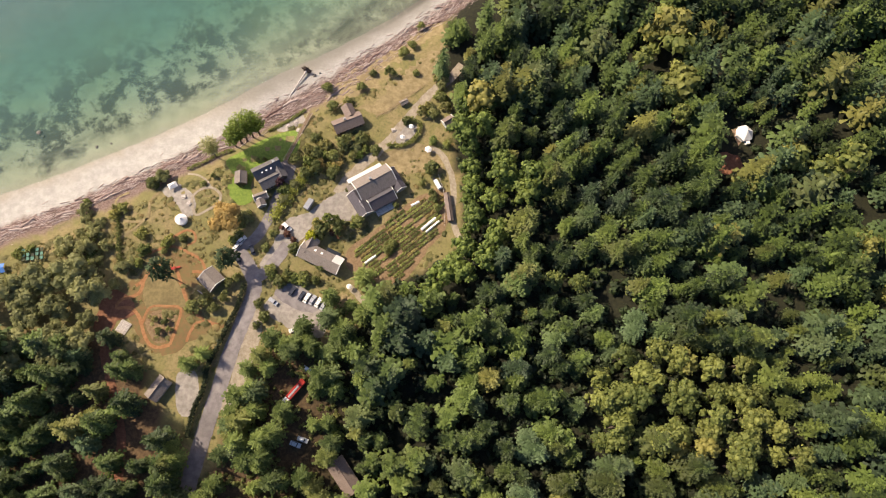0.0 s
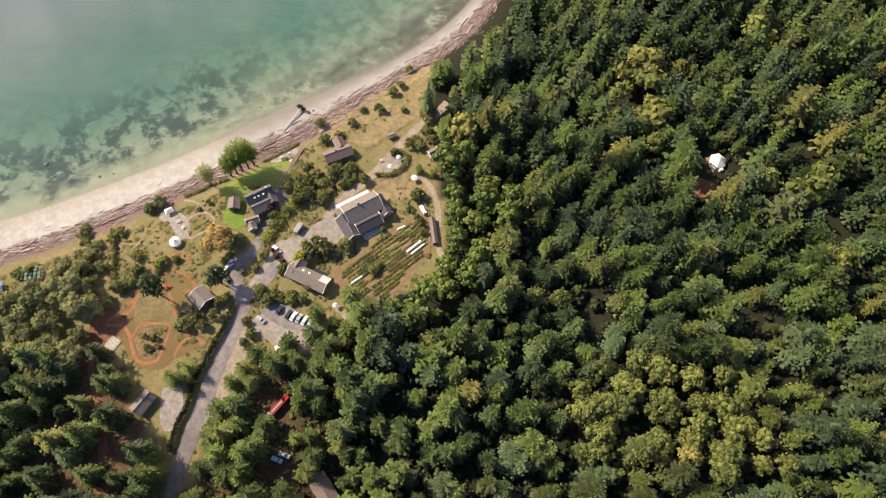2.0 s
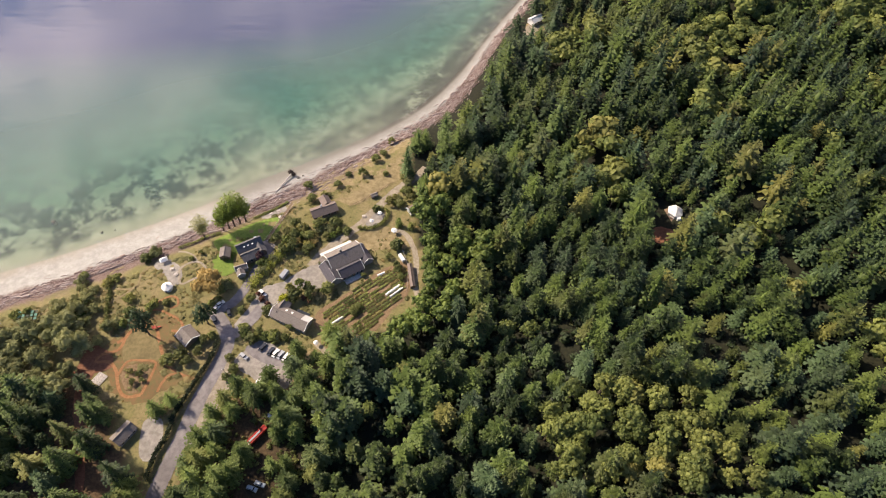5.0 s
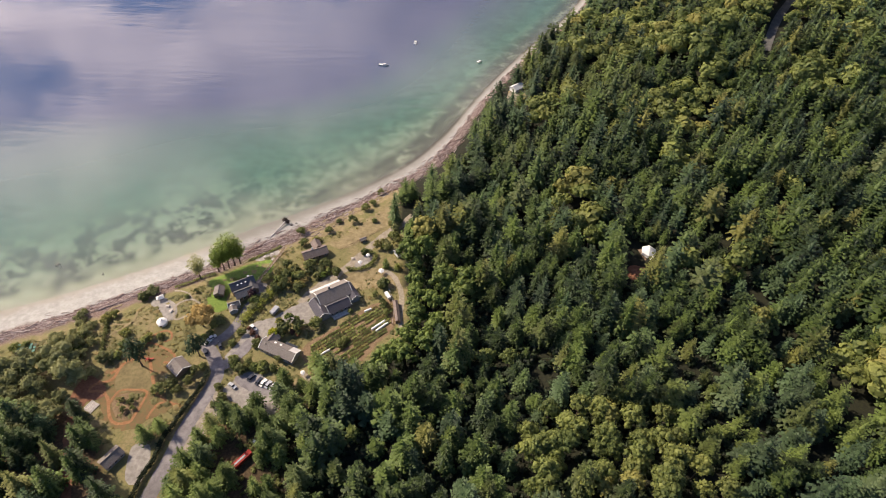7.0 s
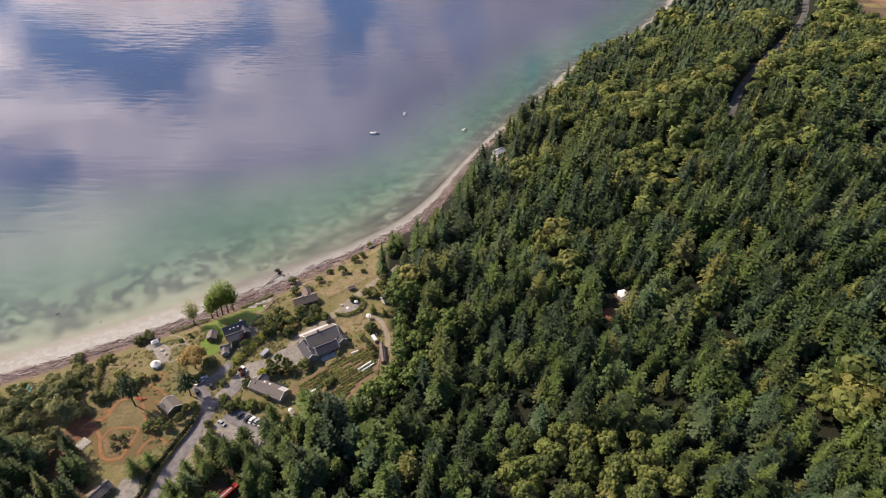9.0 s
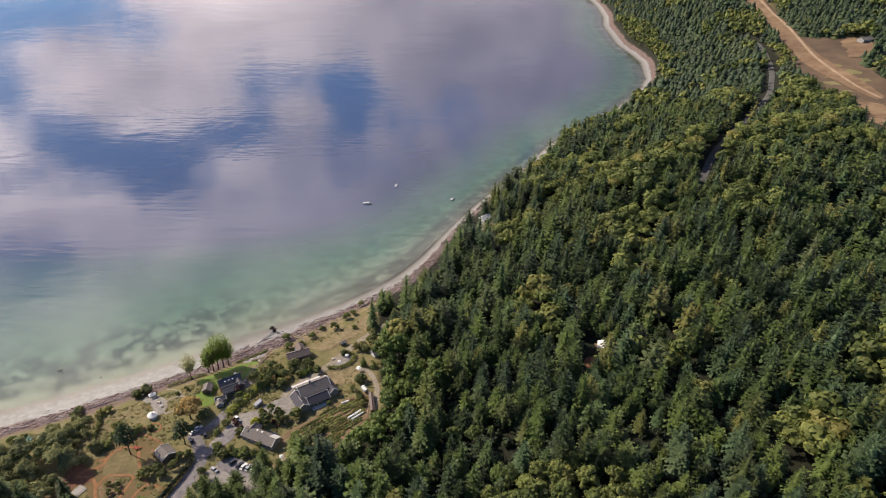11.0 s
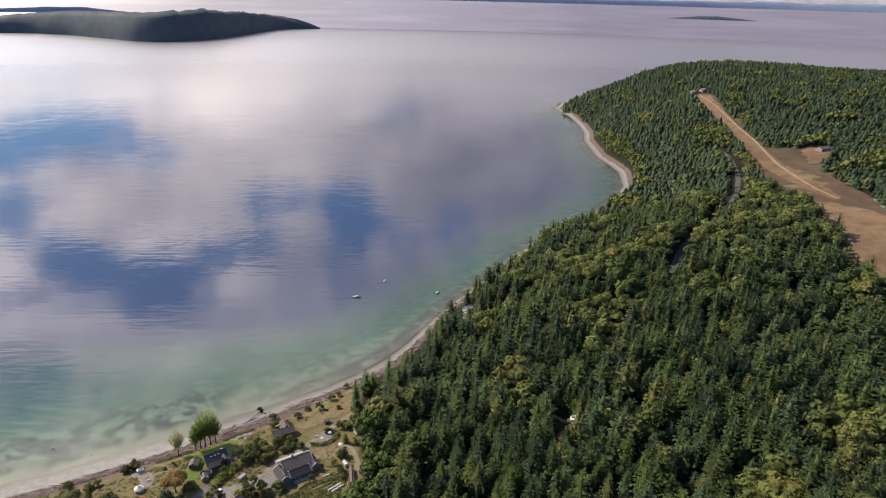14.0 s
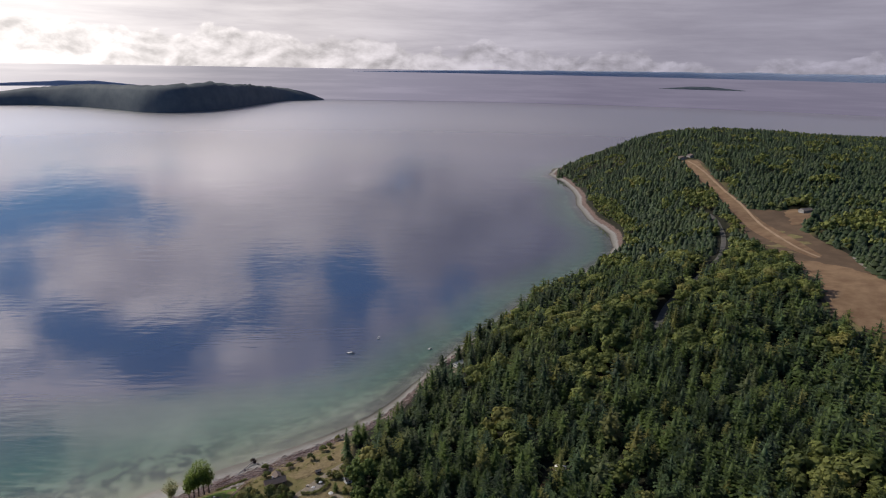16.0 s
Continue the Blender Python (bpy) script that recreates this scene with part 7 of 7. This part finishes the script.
AUTUMN_KIT = (crown_mesh(broad_crown(9, 5.6, 800, 4, 740, 0.2, 0.36, 0.3), M_AUTUMN), trunk_mesh(7, 0.3, 82, 7, 3.2))
plant("maple_tree", AUTUMN_KIT, -71.2, 70, 1.38, 0.2, "spreading tree with tan autumn leaves", "tree", "autumn tree")
for x, y, s, k in ((-33.5, 70.5, 0.55, 0), (-29, 72, 0.6, 1), (-25.5, 73, 0.5, 2), (-18, 70, 0.4, 0)):
    plant("garden_tree", BROAD_KIT[k], x, y, s, k * 2.0, "dark leafy garden tree beside the forecourt", "tree", "garden trees")
for x, y, s, lean in ((-80.8, 9.5, 0.72, 0.0), (-76, 14, 0.55, 0), (22.5, 111, 0.45, 0), (16.5, 112.5, 0.4, 0), (-12.5, 47, 0.75, 0), (-3.5, 41.5, 0.6, 0), (-25.7, 37.5, 0.75, 0), (-26.3, 28.8, 0.8, 0), (-36.4, 24.5, 0.75, 0), (-20, 25, 0.8, 0), (-12, 31, 0.8, 0), (1.6, 33, 0.8, 0), (-17.6, 35, 0.55, 0), (-22, 32, 0.6, 0),
                      (-42, -9, 0.75, 0), (-48.5, 20, 0.62, 0), (-44, 18, 0.7, 0), (-39, 19, 0.66, 0), (-34, 20, 0.5, 0), (-57, 8, 0.7, 0), (-60, -3, 0.8, 0), (-63, -14, 0.75, 0), (-64.5, -25, 0.8, 0), (-67, -36, 0.85, 0), (-53, 13, 0.75, 0),
                      (-55, -1, 0.85, 0), (-58, -12, 0.9, 0), (-70, -48, 0.9, 0), (-84, -22, 0.75, 0), (-83, -33, 0.8, 0), (-86, -44, 0.85, 0)):
    plant("pine_tree", LANE_KIT[int(abs(x)) % 8], x, y, s, x, "single dark conifer on the open ground", "tree", "single conifers", wide=1.15)
for x, y, s, k in ((-153, 38.5, 1.2, 0), (-142.5, 42, 1.15, 2), (-147.2, 33.3, 1.15, 1), (-129, 45, 1.35, 2), (-122, 38.5, 1.25, 0), (-145, 26.5, 1.05, 1), (-123.8, 17.6, 1.0, 2), (-132.6, 19.2, 1.1, 0),
                   (-147, 17, 1.1, 1), (-135, 31, 1.0, 0), (-148, 8, 1.0, 2), (-135.9, 57, 0.85, 1), (-128, 57, 0.7, 0), (-122.8, 27, 0.65, 2), (-133, 11.5, 1.1, 1), (-163, 34, 1.2, 2), (-166, 20, 1.1, 0),
                   (-180, 40, 1.2, 1), (-112.3, 49, 0.55, 0), (-101.5, 91, 0.62, 1), (-160, 12, 1.0, 0), (-115, 42, 0.4, 2), (-172, 52, 0.8, 2)):
    plant("willow_tree", WILLOW_KIT[k], x, y, s * 0.82, x, "rounded grey-green willow at the edge of the meadow", "tree", "willows by the meadow", wide=1.08)
PINE_KIT = [(crown_mesh(clump_conifer(h_, 4.0, 170, 4, 760 + i, 0.55, 0.52, 0.55), M_PINE), trunk_mesh(h_ * 0.93, 0.34, 90 + i, 5, 1.6)) for i, h_ in enumerate((24, 20))]
plant("tall_pine", PINE_KIT[0], -93.7, 46.3, 1.0, 0.3, "tall pine with a bare trunk on the field", "tree", "tall pines")
plant("tall_pine", PINE_KIT[1], -68.8, 52.6, 0.95, 1.3, "tall dark pine beside the road end", "tree", "tall pines")
plant("tall_fir", CONIFER_KIT[5], 19.6, 147.8, 0.86, 2.3, "tall dark fir at the end of the dry field", "tree", "tall pines", wide=0.95)

# ---- small things ----
t_ = thing("fallen_tree", -78.5, 38.5, -12, "bleached white fallen tree fork in the grass", "log")
part("trunk", tube([(-3.5, 1.4, 0.3), (0, 0, 0.35), (4.5, -0.3, 0.3)], [0.16, 0.24, 0.2], 7), M_GREYWOOD, t_)
part("branch", tube([(0, 0, 0.35), (-2.5, -1.5, 0.3), (-3.5, -3.6, 0.2)], [0.18, 0.13, 0.07], 6), M_GREYWOOD, t_)
t_ = thing("timber_stack", -109.5, 24.5, 62, "stack of weathered planks beside the clay path", "timber")
for i in range(9):
    part("plank", box(-2.6 + 0.2 * (i % 2), 2.6, -2.2 + i * 0.5, -1.8 + i * 0.5, 0, 0.3 + 0.1 * (i % 3)), M_GREYWOOD, t_)
t_ = thing("climbing_frame", -92.4, 49.6, 20, "small red climbing frame on the field", "play frame")
for sx in (-0.9, 0.9):
    for sy in (-0.7, 0.7):
        part("post", tube([(sx, sy, 0), (sx * 0.7, sy * 0.7, 2.0)], [0.08, 0.08], 6), M_RED, t_)
part("platform", box(-0.8, 0.8, -0.6, 0.6, 1.1, 1.25), M_RED, t_)
part("slide", box(0.8, 2.8, -0.35, 0.35, 0.5, 0.65), M_RED, t_)
t_ = thing("fruit_cage", -149.6, 54.3, 8, "green netted fruit cage among the bushes", "fruit cage")
for i in range(5):
    for k in range(3):
        part("net_panel", box(-4.4 + i * 1.8, -4.4 + i * 1.8 + 1.25, -2.6 + k * 1.75, -1.2 + k * 1.75, 1.5 + 0.05 * ((i + k) % 3), 1.58 + 0.05 * ((i + k) % 3)), M_TEAL if (i + k) % 3 else M_HEDGE, t_)
    part("post", tube([(-4.4 + i * 1.8, -2.6, 0), (-4.4 + i * 1.8, -2.6, 1.6)], [0.06, 0.06], 5), M_GREYWOOD, t_)
    part("post", tube([(-4.4 + i * 1.8, 2.4, 0), (-4.4 + i * 1.8, 2.4, 1.6)], [0.06, 0.06], 5), M_GREYWOOD, t_)
t_ = thing("tarpaulin_shelter", -162, 47.5, 15, "bright blue tarpaulin over a frame", "shelter")
bm = bmesh.new()
slab(bm, [(-2.5, -2, 1.6), (2.5, -2, 1.6), (2.3, 0, 2.4), (-2.3, 0, 2.4)], 0.05)
slab(bm, [(-2.3, 0, 2.4), (2.3, 0, 2.4), (2.5, 2, 1.5), (-2.5, 2, 1.5)], 0.05)
part("sheet", bm, M_BLUE, t_)
for sx in (-2.3, 2.3):
    for sy in (-1.9, 1.9):
        part("pole", tube([(sx, sy, 0), (sx, sy, 1.6)], [0.05, 0.05], 5), M_GREYWOOD, t_)


def bench(x, y, angle):
    b = thing("picnic_table", x, y, angle, "small grey wooden picnic table", "table", "picnic tables")
    part("tabletop", box(-0.9, 0.9, -0.4, 0.4, 0.7, 0.76), M_GREYWOOD, b)
    for s in (-0.75, 0.75):
        part("seat", box(-0.9, 0.9, s - 0.13, s + 0.13, 0.42, 0.47), M_GREYWOOD, b)
        part("leg", box(s * 0.9 - 0.05, s * 0.9 + 0.05, -0.75, 0.75, 0, 0.42), M_GREYWOOD, b)


for x, y, a in ((-50, 118.5, 30), (-46.5, 120.5, 35), (-92, 82, 10), (-89.5, 79, 50), (-45, 116, 70), (-2, 118, 20)):
    bench(x, y, a)


def pole(x, y, hh):
    p = thing("utility_pole", x, y, 20, "grey timber utility pole beside the lane", "utility pole", "utility poles")
    part("mast", tube([(0, 0, -0.2), (0, 0, hh)], [0.15, 0.1], 7), M_GREYWOOD, p)
    part("crossarm", box(-0.9, 0.9, -0.06, 0.06, hh - 0.8, hh - 0.65), M_GREYWOOD, p)


pole(-62.5, -6, 9.0)
pole(-55.5, 26.5, 9.0)
